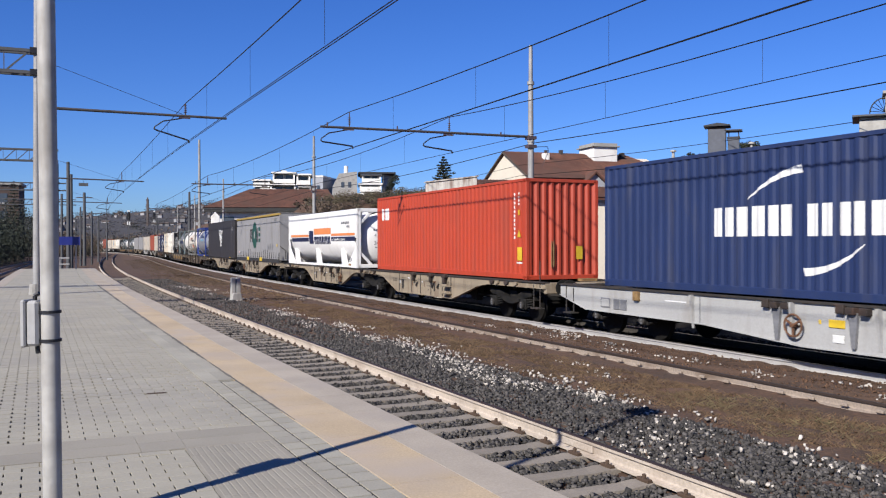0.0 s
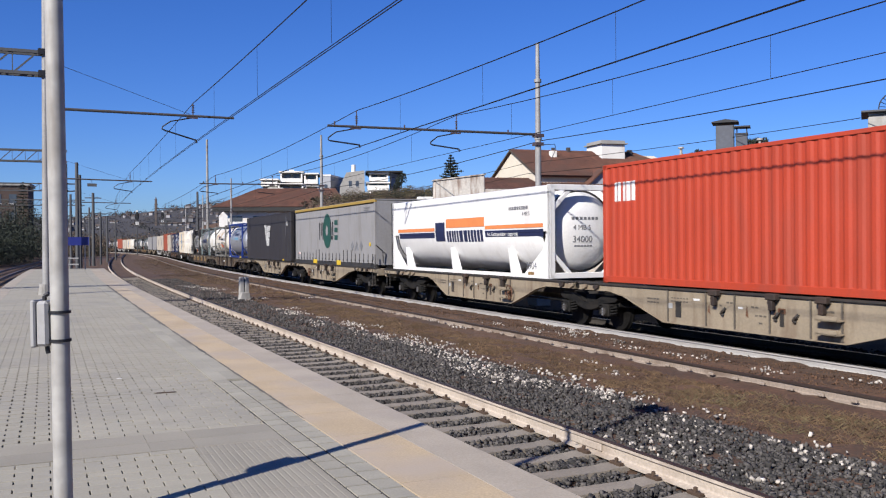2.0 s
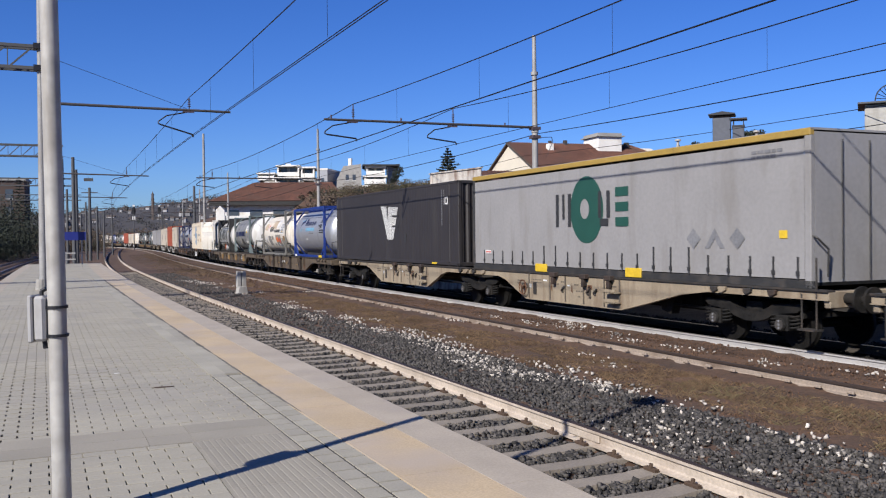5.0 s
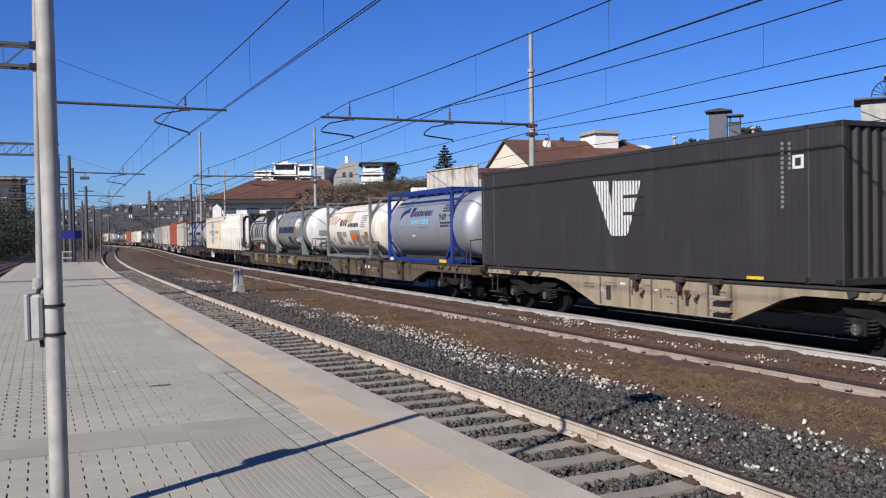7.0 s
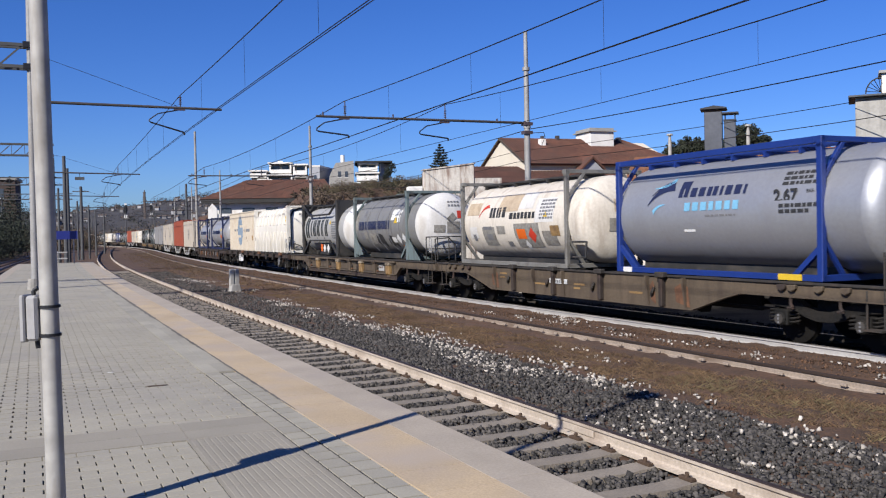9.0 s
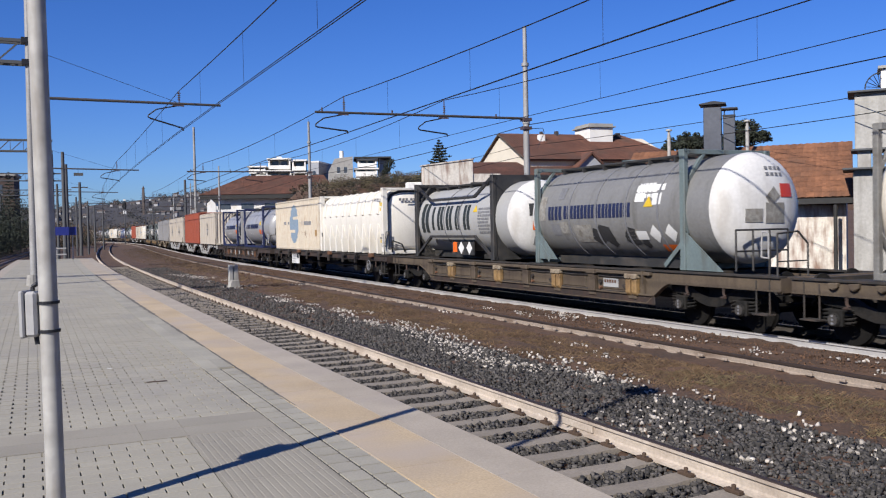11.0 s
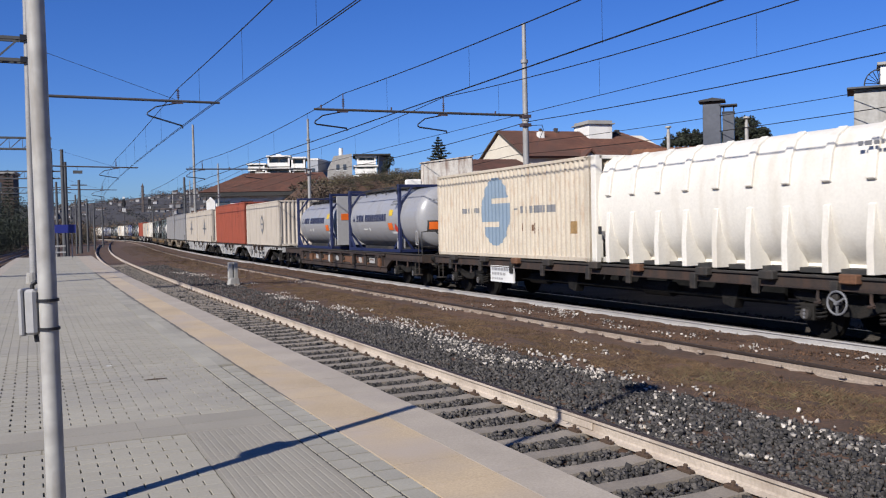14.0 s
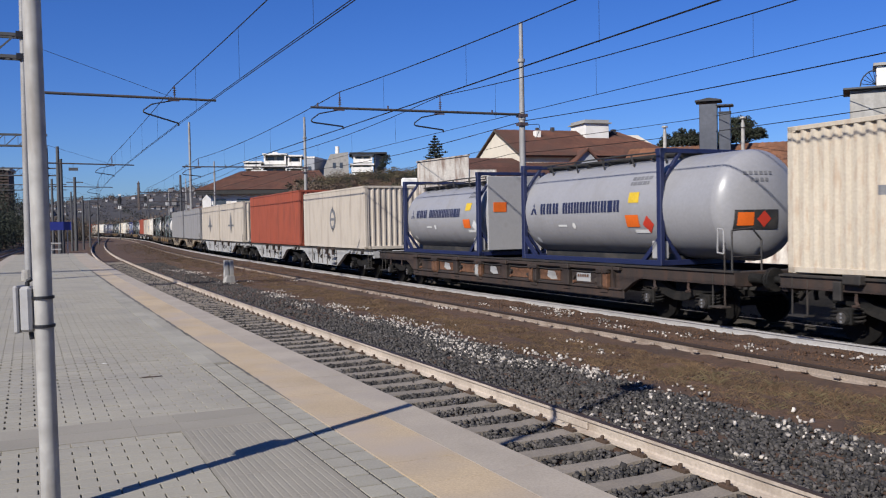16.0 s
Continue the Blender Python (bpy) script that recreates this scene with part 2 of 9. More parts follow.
    "paint_blue": material("paint_blue", (0.0113, 0.0216, 0.0696), 0.5, vary=0.08, grain=25, blotch=0.9, bump=0.06, dirt=(0.0296, 0.0328, 0.0536), dirt_amount=0.3, dirt_scale=1.2, streak=True),
    "paint_red": material("paint_red", (0.325, 0.038, 0.014), 0.5, vary=0.07, grain=25, blotch=0.7, bump=0.06, dirt=(0.215, 0.03, 0.014), dirt_amount=0.4, dirt_scale=1.0, streak=True),
    "paint_rust_red": material("paint_rust_red", (0.213, 0.0448, 0.0208), 0.65, vary=0.1, grain=25, blotch=0.9, bump=0.08, dirt=(0.118, 0.0296, 0.0176), dirt_amount=0.35, dirt_scale=1.2, streak=True),
    "paint_white": material("paint_white", (0.622, 0.606, 0.583), 0.4, vary=0.04, grain=20, blotch=0.9, bump=0.03, dirt=(0.389, 0.35, 0.311), dirt_amount=0.22, dirt_scale=1.0, streak=True),
    "paint_milk": material("paint_milk", (0.571, 0.538, 0.478), 0.5, vary=0.05, grain=20, blotch=0.9, bump=0.04, dirt=(0.356, 0.3, 0.228), dirt_amount=0.3, dirt_scale=1.0, streak=True),
    "paint_cream": material("paint_cream", (0.4048, 0.35055, 0.2747), 0.6, vary=0.08, grain=20, blotch=0.9, bump=0.05, dirt=(0.27, 0.16, 0.09), dirt_amount=0.30, dirt_scale=5.0, streak=True),
    "paint_offwhite": material("paint_offwhite", (0.38688, 0.33722, 0.27537), 0.6, vary=0.06, grain=20, blotch=0.9, bump=0.05, dirt=(0.23, 0.192, 0.154), dirt_amount=0.35, dirt_scale=1.2, streak=True),
    "tarp_grey": material("tarp_grey", (0.202, 0.195, 0.192), 0.6, vary=0.06, grain=12, blotch=0.8, bump=0.12, dirt=(0.13, 0.118, 0.106), dirt_amount=0.3, dirt_scale=1.0, streak=True),
    "paint_charcoal": material("paint_charcoal", (0.0196, 0.01652, 0.01663), 0.6, vary=0.1, grain=20, blotch=0.9, bump=0.05, dirt=(0.0275, 0.025, 0.0243), dirt_amount=0.25, dirt_scale=1.0, streak=True),
    "tank_steel": material("tank_steel", (0.34, 0.346, 0.367), 0.44, 0.6, vary=0.05, grain=15, blotch=0.8, bump=0.02, dirt=(0.184, 0.177, 0.177), dirt_amount=0.25, dirt_scale=1.0),
    "tank_grey": material("tank_grey", (0.237, 0.234, 0.24), 0.32, 0.0, vary=0.05, grain=15, blotch=0.8, bump=0.02, dirt=(0.178, 0.172, 0.166), dirt_amount=0.3, dirt_scale=1.0),
    "tank_greygreen": material("tank_greygreen", (0.1591, 0.15652, 0.15136), 0.5, 0.1, vary=0.08, grain=15, blotch=0.8, bump=0.04, dirt=(0.0592, 0.0536, 0.0448), dirt_amount=0.3, dirt_scale=1.2, streak=True),
    "tank_beige": material("tank_beige", (0.5, 0.455, 0.39), 0.5, 0.0, vary=0.08, grain=15, blotch=0.8, bump=0.04, dirt=(0.195, 0.142, 0.101), dirt_amount=0.3, dirt_scale=1.5, streak=True),
    "tank_white": material("tank_white", (0.502, 0.488, 0.467), 0.45, 0.0, vary=0.06, grain=15, blotch=0.8, bump=0.03, dirt=(0.279, 0.251, 0.216), dirt_amount=0.35, dirt_scale=1.2, streak=True),
    "frame_teal": material("frame_teal", (0.0994, 0.127, 0.127), 0.55, vary=0.1, grain=20, blotch=1.5, bump=0.05, dirt=(0.0582, 0.0538, 0.0454), dirt_amount=0.4, dirt_scale=2, streak=True),
    "ochre": material("ochre", (0.195, 0.118, 0.0448), 0.75, vary=0.2, grain=20, blotch=3, bump=0.1, dirt=(0.0888, 0.0472, 0.0264), dirt_amount=0.4, dirt_scale=4),
    "tank_pale": material("tank_pale", (0.285, 0.28, 0.27), 0.45, 0.0, vary=0.05, grain=15, blotch=0.8, bump=0.02, dirt=(0.26, 0.25, 0.235), dirt_amount=0.3, dirt_scale=1.0),
    "patch_beige": material("patch_beige", (0.36, 0.285, 0.20), 0.6, vary=0.12, grain=20, blotch=2, bump=0.03, dirt=(0.24, 0.18, 0.12), dirt_amount=0.4, dirt_scale=3),
    "patch_grey": material("patch_grey", (0.21, 0.20, 0.18), 0.7, vary=0.25, grain=14, blotch=5, bump=0.03, dirt=(0.09, 0.075, 0.06), dirt_amount=0.5, dirt_scale=5),
    "far_wood": material("far_wood", (0.0432, 0.0396, 0.0396), 0.9, vary=0.2, grain=1, blotch=0.1, bump=0, per_piece=0.3),
    "frame_grey": material("frame_grey", (0.13, 0.125, 0.115), 0.6, vary=0.15, grain=20, blotch=1.5, bump=0.05, dirt=(0.06, 0.05, 0.04), dirt_amount=0.4, dirt_scale=3),
    "mark_dark": material("mark_dark", (0.0176, 0.0216, 0.02), 0.55, vary=0.1, grain=20, blotch=3, bump=0.02),
    "frame_blue": material("frame_blue", (0.00648, 0.0228, 0.135), 0.45, vary=0.08, grain=20, blotch=1.5, bump=0.05),
    "frame_navy": material("frame_navy", (0.00944, 0.0142, 0.0504), 0.5, vary=0.1, grain=20, blotch=1.5, bump=0.05),
    "frame_dark": material("frame_dark", (0.0208, 0.02, 0.0192), 0.6, vary=0.2, grain=20, blotch=1.5, bump=0.1, dirt=(0.0592, 0.0472, 0.0384), dirt_amount=0.35, dirt_scale=3),
    "wagon_pale": material("wagon_pale", (0.294, 0.289, 0.278), 0.6, vary=0.06, grain=25, blotch=1.0, bump=0.06, dirt=(0.179, 0.157, 0.131), dirt_amount=0.3, dirt_scale=1.2, streak=True),
    "wagon_beige": material("wagon_beige", (0.2162, 0.1743, 0.12096), 0.7, vary=0.1, grain=25, blotch=1.0, bump=0.1, dirt=(0.105, 0.066, 0.04), dirt_amount=0.42, dirt_scale=1.5, streak=True),
    "wagon_shade_print": material("wagon_shade_print", (0.075, 0.062, 0.048), 0.8, vary=0.2, grain=25, blotch=2.0, bump=0.1),
    "wagon_brown": material("wagon_brown", (0.07164, 0.05216, 0.03312), 0.75, vary=0.15, grain=25, blotch=1.0, bump=0.12, dirt=(0.0418, 0.0275, 0.0187), dirt_amount=0.5, dirt_scale=1.5, streak=True),
    "wagon_rust": material("wagon_rust", (0.02337, 0.01521, 0.01139), 0.8, vary=0.25, grain=25, blotch=1.0, bump=0.15, dirt=(0.05328, 0.0256, 0.01536), dirt_amount=0.4, dirt_scale=2, streak=True),
    "wagon_dark": material("wagon_dark", (0.01716, 0.01456, 0.01248), 0.8, vary=0.2, grain=25, blotch=1.0, bump=0.15, dirt=(0.05328, 0.03552, 0.02496), dirt_amount=0.4, dirt_scale=2, streak=True),
    "rust_patch": material("rust_patch", (0.096, 0.0428, 0.0204), 0.85, vary=0.25, grain=15, blotch=3, bump=0.2),
    "yellow": material("yellow", (0.48, 0.32, 0.0192), 0.55, vary=0.1, grain=20, blotch=3, bump=0.03),
    "orange": material("orange", (0.544, 0.102, 0.0096), 0.5, vary=0.06, grain=20, blotch=3, bump=0.02),
    "stripe_orange": material("stripe_orange", (0.544, 0.177, 0.0544), 0.5, vary=0.05, grain=20, blotch=3, bump=0.02),
    "red_mark": material("red_mark", (0.414, 0.0352, 0.0176), 0.5, vary=0.06, grain=20, blotch=3, bump=0.02),
    "mark_white": material("mark_white", (0.525, 0.518, 0.499), 0.6, vary=0.05, grain=30, blotch=2, bump=0.03),
    "mark_navy": material("mark_navy", (0.0111, 0.0156, 0.0486), 0.5, vary=0.06, grain=20, blotch=3, bump=0.02),
    "mark_black": material("mark_black", (0.0208, 0.0208, 0.0216), 0.6, vary=0.15, grain=20, blotch=3, bump=0.02),
    "mark_grey": material("mark_grey", (0.13, 0.13, 0.136), 0.6, vary=0.15, grain=20, blotch=3, bump=0.02),
    "mark_cyan": material("mark_cyan", (0.13, 0.308, 0.444), 0.5, vary=0.06, grain=20, blotch=3, bump=0.02),
    "mark_sky": material("mark_sky", (0.13, 0.178, 0.231), 0.6, vary=0.06, grain=20, blotch=3, bump=0.02),
    "mark_green": material("mark_green", (0.0106, 0.052, 0.0376), 0.5, vary=0.06, grain=20, blotch=3, bump=0.02),
    "tarp_hem": material("tarp_hem", (0.254, 0.166, 0.0352), 0.6, vary=0.1, grain=20, blotch=3, bump=0.05),
}


# ---- mesh helpers ----
def bx(bm, x0, x1, y0, y1, z0, z1):
    v = [bm.verts.new(p) for p in ((x0, y0, z0), (x1, y0, z0), (x1, y1, z0), (x0, y1, z0), (x0, y0, z1), (x1, y0, z1), (x1, y1, z1), (x0, y1, z1))]
    for f in ((3, 2, 1, 0), (4, 5, 6, 7), (0, 1, 5, 4), (1, 2, 6, 5), (2, 3, 7, 6), (3, 0, 4, 7)):
        bm.faces.new([v[i] for i in f])


def cyl(bm, p0, p1, r0, r1=None, n=12, caps=True):
    p0, p1 = Vector(p0), Vector(p1)
    r1 = r0 if r1 is None else r1
    q = (p1 - p0).to_track_quat("Z", "Y")
    ring = []
    for p, r in ((p0, r0), (p1, r1)):
        ring.append([bm.verts.new(p + q @ Vector((r * math.cos(a), r * math.sin(a), 0))) for a in (2 * math.pi * i / n for i in range(n))])
    for i in range(n):
        bm.faces.new((ring[0][i], ring[0][(i + 1) % n], ring[1][(i + 1) % n], ring[1][i]))
    if caps:
        bm.faces.new(ring[0][::-1])
        bm.faces.new(ring[1])


def tube(bm, pts, r, n=6):
    for a, b in zip(pts[:-1], pts[1:]):
        cyl(bm, a, b, r, n=n)


def coil(bm, centre, r, height, turns, wire, n=5, steps=8):
    """A coil spring as one unbroken round wire."""
    cx, cy, cz = centre
    prev = None
    m = turns * steps
    for k in range(m + 1):
        a = 2 * math.pi * k / steps
        ring = []
        for j in range(n):
            b = 2 * math.pi * j / n
            q = r + wire * math.cos(b)
            ring.append(bm.verts.new((cx + q * math.cos(a), cy + q * math.sin(a), cz + height * k / m + wire * math.sin(b))))
        if prev:
            for j in range(n):
                bm.faces.new((prev[j], prev[(j + 1) % n], ring[(j + 1) % n], ring[j]))
        else:
            bm.faces.new(ring[::-1])
        prev = ring
    bm.faces.new(prev)


def beam(bm, p0, p1, w, d):
    """A square bar from p0 to p1, w across and d deep."""
    p0, p1 = Vector(p0), Vector(p1)
    y = (p1 - p0).normalized()
    x = y.cross(Vector((0, 0, 1)))
    x = x.normalized() if x.length > 1e-4 else Vector((1, 0, 0))
    z = x.cross(y)
    v = [bm.verts.new(p + x * sx * w / 2 + z * sz * d / 2) for p in (p0, p1) for sx, sz in ((-1, -1), (1, -1), (1, 1), (-1, 1))]
    for f in ((0, 1, 2, 3), (7, 6, 5, 4), (0, 4, 5, 1), (1, 5, 6, 2), (2, 6, 7, 3), (3, 7, 4, 0)):
        bm.faces.new([v[i] for i in f])


def slab(bm, poly, axis, a, b):
    """A flat outline of 2D points pushed from a to b along an axis: 'x' takes (y, z), 'y' takes (x, z), 'z' takes (x, y)."""
    def p3(p, d):
        return {"x": (d, p[0], p[1]), "y": (p[0], d, p[1]), "z": (p[0], p[1], d)}[axis]
    u = [bm.verts.new(p3(p, a)) for p in poly]
    w = [bm.verts.new(p3(p, b)) for p in poly]
    n = len(poly)
    for i in range(n):
        bm.faces.new((u[i], u[(i + 1) % n], w[(i + 1) % n], w[i]))
    bm.faces.new(u[::-1])
    bm.faces.new(w)


def lathe(bm, prof, n=32, centre=(0, 0, 0)):
    """A body of revolution about the y axis: prof is (y, r)."""
    cx, cy, cz = centre
    rings = []
    for y, r in prof:
        if r < 1e-5:
            rings.append([bm.verts.new((cx, cy + y, cz))])
        else:
            rings.append([bm.verts.new((cx + r * math.cos(2 * math.pi * i / n), cy + y, cz + r * math.sin(2 * math.pi * i / n))) for i in range(n)])
    for a, b in zip(rings[:-1], rings[1:]):
        for i in range(n):
            j = (i + 1) % n
            if len(a) == 1:
                bm.faces.new((a[0], b[j], b[i]))
            elif len(b) == 1:
                bm.faces.new((a[i], a[j], b[0]))
            else:
                bm.faces.new((a[i], a[j], b[j], b[i]))


def finish(bm, smooth=0.0, bevel=0.0):
    if bevel:
        bmesh.ops.bevel(bm, geom=list(bm.edges), offset=bevel, segments=1, affect="EDGES", clamp_overlap=True)
    bmesh.ops.recalc_face_normals(bm, faces=list(bm.faces))
    if smooth:
        for f in bm.faces:
            f.smooth = True
        for e in bm.edges:
            if len(e.link_faces) == 2 and e.calc_face_angle(0.0) > smooth:
                e.smooth = False


def part(name, bm, mat, parent=None, label="", smooth=0.0, bevel=0.0):
    """Links a bmesh as one mesh object, under its thing if one is given."""
    finish(bm, smooth, bevel)
    me = bpy.data.meshes.new(name)
    bm.to_mesh(me)
    bm.free()
    me.materials.append(M[mat])
    ob = new(name, me)
    if parent is not None:
        ob.parent = parent
    return tagged(ob, label)


def thing(name, label, category, group="", kind="", at=None):
    ob = new(name)
    ob.empty_display_size = 0.2
    if at is not None:
        ob.matrix_world = at
    return tagged(ob, label, category, group, kind)


def raw(name, verts, faces, mat, parent=None, label="", smooth=False):
    me = bpy.data.meshes.new(name)
    me.from_pydata([tuple(v) for v in verts], [], [tuple(f) for f in faces])
    me.materials.append(M[mat])
    if smooth:
        me.polygons.foreach_set("use_smooth", [True] * len(me.polygons))
    ob = new(name, me)
    if parent is not None:
        ob.parent = parent
    return tagged(ob, label)


def BM():
    return bmesh.new()


# ---- ground: one sheet, laid along the line ----
PLAT_Z, EDGE = 0.62, -10.02            # platform top; its edge
PLAT_LEFT, PLAT_END = -14.72, 66.0     # far edge of the platform; its end
A_OFF, B_RAIL = -7.653, -2.355         # right rail of the platform track; the rusty rail


def ground_z(s, off):
    """Height of the bare ground."""
    z = np.full_like(off, -0.20)
    z = np.where((off > -9.9) & (off < -7.75), -0.135, z)
    z = np.where((off >= -7.75) & (off < -6.9), -0.10, z)
    z = np.where((off >= -6.9) & (off < -4.4), -0.10, z)
    z = np.where((off >= -4.4) & (off < -2.6), -0.130, z)
    z = np.where((off >= -3.0) & (off < -2.3), -0.160, z)
    z = np.where((off >= -2.3) & (off < 0.0), -0.132, z)
    z = np.where((off >= 0.0) & (off < 0.2), -0.168, z)
    z = np.where((off >= 0.2) & (off < 2.4), -0.19, z)
    z = np.where(off > 6.0, -0.1 + np.clip(off - 6.0, 0, 200) * 0.004, z)
    z = z + np.clip(off - 30, 0, 60) * 0.06 * np.clip((s - 30) / 40, 0, 1)
    return z


s_list = np.concatenate([[-2300, -900, -300, -100, -40], np.arange(-15, 60, 0.35), np.arange(60, 140, 2.0), np.arange(140, 500, 20.0), [600, 900, 1600, 3000]])
o_list = np.concatenate([[-1500, -500, -160, -70, -40, -30, -24, -19, -17, -15.5, -14.9, -10.3], np.arange(-9.95, 3.2, 0.19), np.arange(3.4, 9, 0.8), [12, 18, 25, 32, 45, 60, 80, 110, 160, 500, 1500]])
GS, GO = np.meshgrid(s_list, o_list, indexing="ij")
_px = np.interp(GS, SS, MAIN[0][:, 0]) + GO * np.interp(GS, SS, MAIN[1][:, 0])
_py = np.interp(GS, SS, MAIN[0][:, 1]) + GO * np.interp(GS, SS, MAIN[1][:, 1])
_rng = np.random.default_rng(3)
_rough = np.where((np.abs(GS - 25) < 42) & (GO > -9.9) & (GO < 9), 1.0, 0.0)
_pz = ground_z(GS, GO) + _rng.normal(0, 0.018, GS.shape) * _rough * np.where(GO < -7.7, 0.4, 1.0)
_idx = np.arange(GS.size).reshape(GS.shape)
_f = np.stack([_idx[:-1, :-1], _idx[1:, :-1], _idx[1:, 1:], _idx[:-1, 1:]], -1).reshape(-1, 4)[:, ::-1]
ground = raw("ground", np.stack([_px, _py, _pz], -1).reshape(-1, 3), _f, "ballast_soil", smooth=True)
# faces from the train out to 13 m take the shade-coloured soil
ground.data.materials.append(M["soil_shade"])
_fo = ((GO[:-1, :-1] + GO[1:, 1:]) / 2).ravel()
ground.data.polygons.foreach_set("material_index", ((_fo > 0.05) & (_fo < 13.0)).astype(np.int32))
tagged(ground, "brown dusty railway ground with ballast and earth", "ground", kind="structure")


# ---- tracks ----
def sweep(name, prof, s0, s1, off, z, mat, parent, label="", line=None, step=1.0, top_mat=None, top_depth=0.012):
    """A rail: an outline of (across, up) carried along the line."""
    ss = np.arange(s0, s1 + 0.01, step)
    k = len(prof)
    verts, faces = [], []
    for s in ss:
        for a, b in prof:
            v = on_line(s, off + a, z + b, line)
            verts.append((v.x, v.y, v.z))
    for i in range(len(ss) - 1):
        for j in range(k):
            faces.append((i * k + j, i * k + (j + 1) % k, (i + 1) * k + (j + 1) % k, (i + 1) * k + j))
    faces.append(tuple(range(k))[::-1])
    faces.append(tuple((len(ss) - 1) * k + j for j in range(k)))
    ob = raw(name, verts, faces, mat, parent, label)
    if top_mat:
        ob.data.materials.append(M[top_mat])
        top = max(b for a, b in prof)
        vz = z + top - top_depth
        for p in ob.data.polygons:
            if p.center.z > vz:
                p.material_index = 1
    return ob


RAIL = [(-0.075, -0.172), (0.075, -0.172), (0.075, -0.160), (0.02, -0.142), (0.010, -0.125), (0.010, -0.05), (0.036, -0.038), (0.036, -0.008), (0.026, 0.0),
        (-0.026, 0.0), (-0.036, -0.008), (-0.036, -0.038), (-0.010, -0.05), (-0.010, -0.125), (-0.02, -0.142), (-0.075, -0.160)]
track_a = thing("track_1", "platform track with pale rails on concrete sleepers", "railway track", kind="structure")
sweep("rail", RAIL, -30, 230, A_OFF, 0.11, "rail_side", track_a, line=SIDE, top_mat="rail_brown_top")
sweep("rail", RAIL, -30, 230, A_OFF - 1.505, 0.11, "rail_side", track_a, line=SIDE, top_mat="rail_brown_top")
track_b = thing("track_2", "disused track with a rusty rail sunk in earth", "railway track", kind="structure")
sweep("rail", RAIL, -40, 420, B_RAIL, -0.01, "rail_rust", track_b, top_mat="rail_brown_top", top_depth=0.05)
track_c = thing("track_3", "main track with bright worn rails under the train", "railway track", kind="structure")
sweep("rail", RAIL, -40, 700, 0.0, 0.0, "rail_bright", track_c, top_mat="rail_top")
# far rail darker than the near one: the train's shade in its colour
sweep("rail", RAIL, -40, 700, 1.505, 0.0, "rail_shade", track_c, top_mat="rail_top")
track_d = thing("track_4", "track on the other side of the platform", "railway track", kind="structure")
for _o in (-16.44, -17.95):
    sweep("rail", RAIL, 10, 215, _o, 0.1, "rail_rust", track_d, top_mat="rail_top", step=4.0)

# ---- platform ----
platform = thing("platform", "grey block-paved station platform with a worn yellow strip", "platform", kind="structure")


def strip(name, mat, o0, o1, s0, s1, z0, z1, parent, label="", step=1.0):
    ss = np.append(np.arange(s0, s1 - 0.01, step), s1)
    verts, faces = [], []
    for s in ss:
        for o, z in ((o0, z0), (o1, z0), (o1, z1), (o0, z1)):
            v = on_line(s, o, z)
            verts.append((v.x, v.y, v.z))
    for i in range(len(ss) - 1):
        for j in range(4):
            faces.append((i * 4 + j, i * 4 + (j + 1) % 4, i * 4 + 4 + (j + 1) % 4, i * 4 + 4 + j))
    faces += [(3, 2, 1, 0), tuple(4 * (len(ss) - 1) + j for j in range(4))]
    return raw(name, verts, faces, mat, parent, label)


strip("platform_bed", "paver_bed", PLAT_LEFT + 0.3, EDGE - 0.05, -30, PLAT_END, -0.3, PLAT_Z - 0.045, platform)


# ---- overhead line ----
SUPPORTS = (29.6, 60.6, 104.0, 140.0, 176.0)
WIRES = (("A", A_OFF - 0.75, 5.72, 7.10, 1, SIDE), ("B", -3.10, 5.58, 6.87, 2, MAIN), ("C", 0.75, 5.57, 6.90, 2, MAIN))


def pipe(bm, pts, r, n=7):
    tube(bm, [Vector(p) for p in pts], r, n)


def hang_arm(parent, x, z_beam, z_contact, z_mess):
    """Insulator up to the carrying wire, and the bent arm that holds the contact wire."""
    bm = BM()
    cyl(bm, (x, 0, z_beam), (x, 0, z_mess), 0.02, n=8)
    for k in range(4):
        zz = z_beam + 0.12 + k * 0.075
        cyl(bm, (x, 0, zz), (x, 0, zz + 0.03), 0.06, 0.03, n=12)
    part("insulator", bm, "insulator", parent, "dark ribbed insulator")
    bm = BM()
    bx(bm, x - 0.22, x + 0.16, -0.04, 0.04, z_beam - 0.09, z_beam - 0.04)
    part("clamp", bm, "insulator", parent)
    bm = BM()
    pipe(bm, [(x - 0.05, 0, z_beam - 0.07), (x - 0.75, 0, z_beam - 0.22), (x - 1.02, 0, z_beam - 0.42), (x - 1.04, 0, z_beam - 0.50), (x - 0.95, 0, z_beam - 0.53)], 0.022)
    pipe(bm, [(x - 0.98, 0, z_beam - 0.53), (x + 0.10, 0, z_contact + 0.09), (x + 0.12, 0, z_contact)], 0.028)
    part("steady_arm", bm, "wire", parent, "bent dark steady arm")


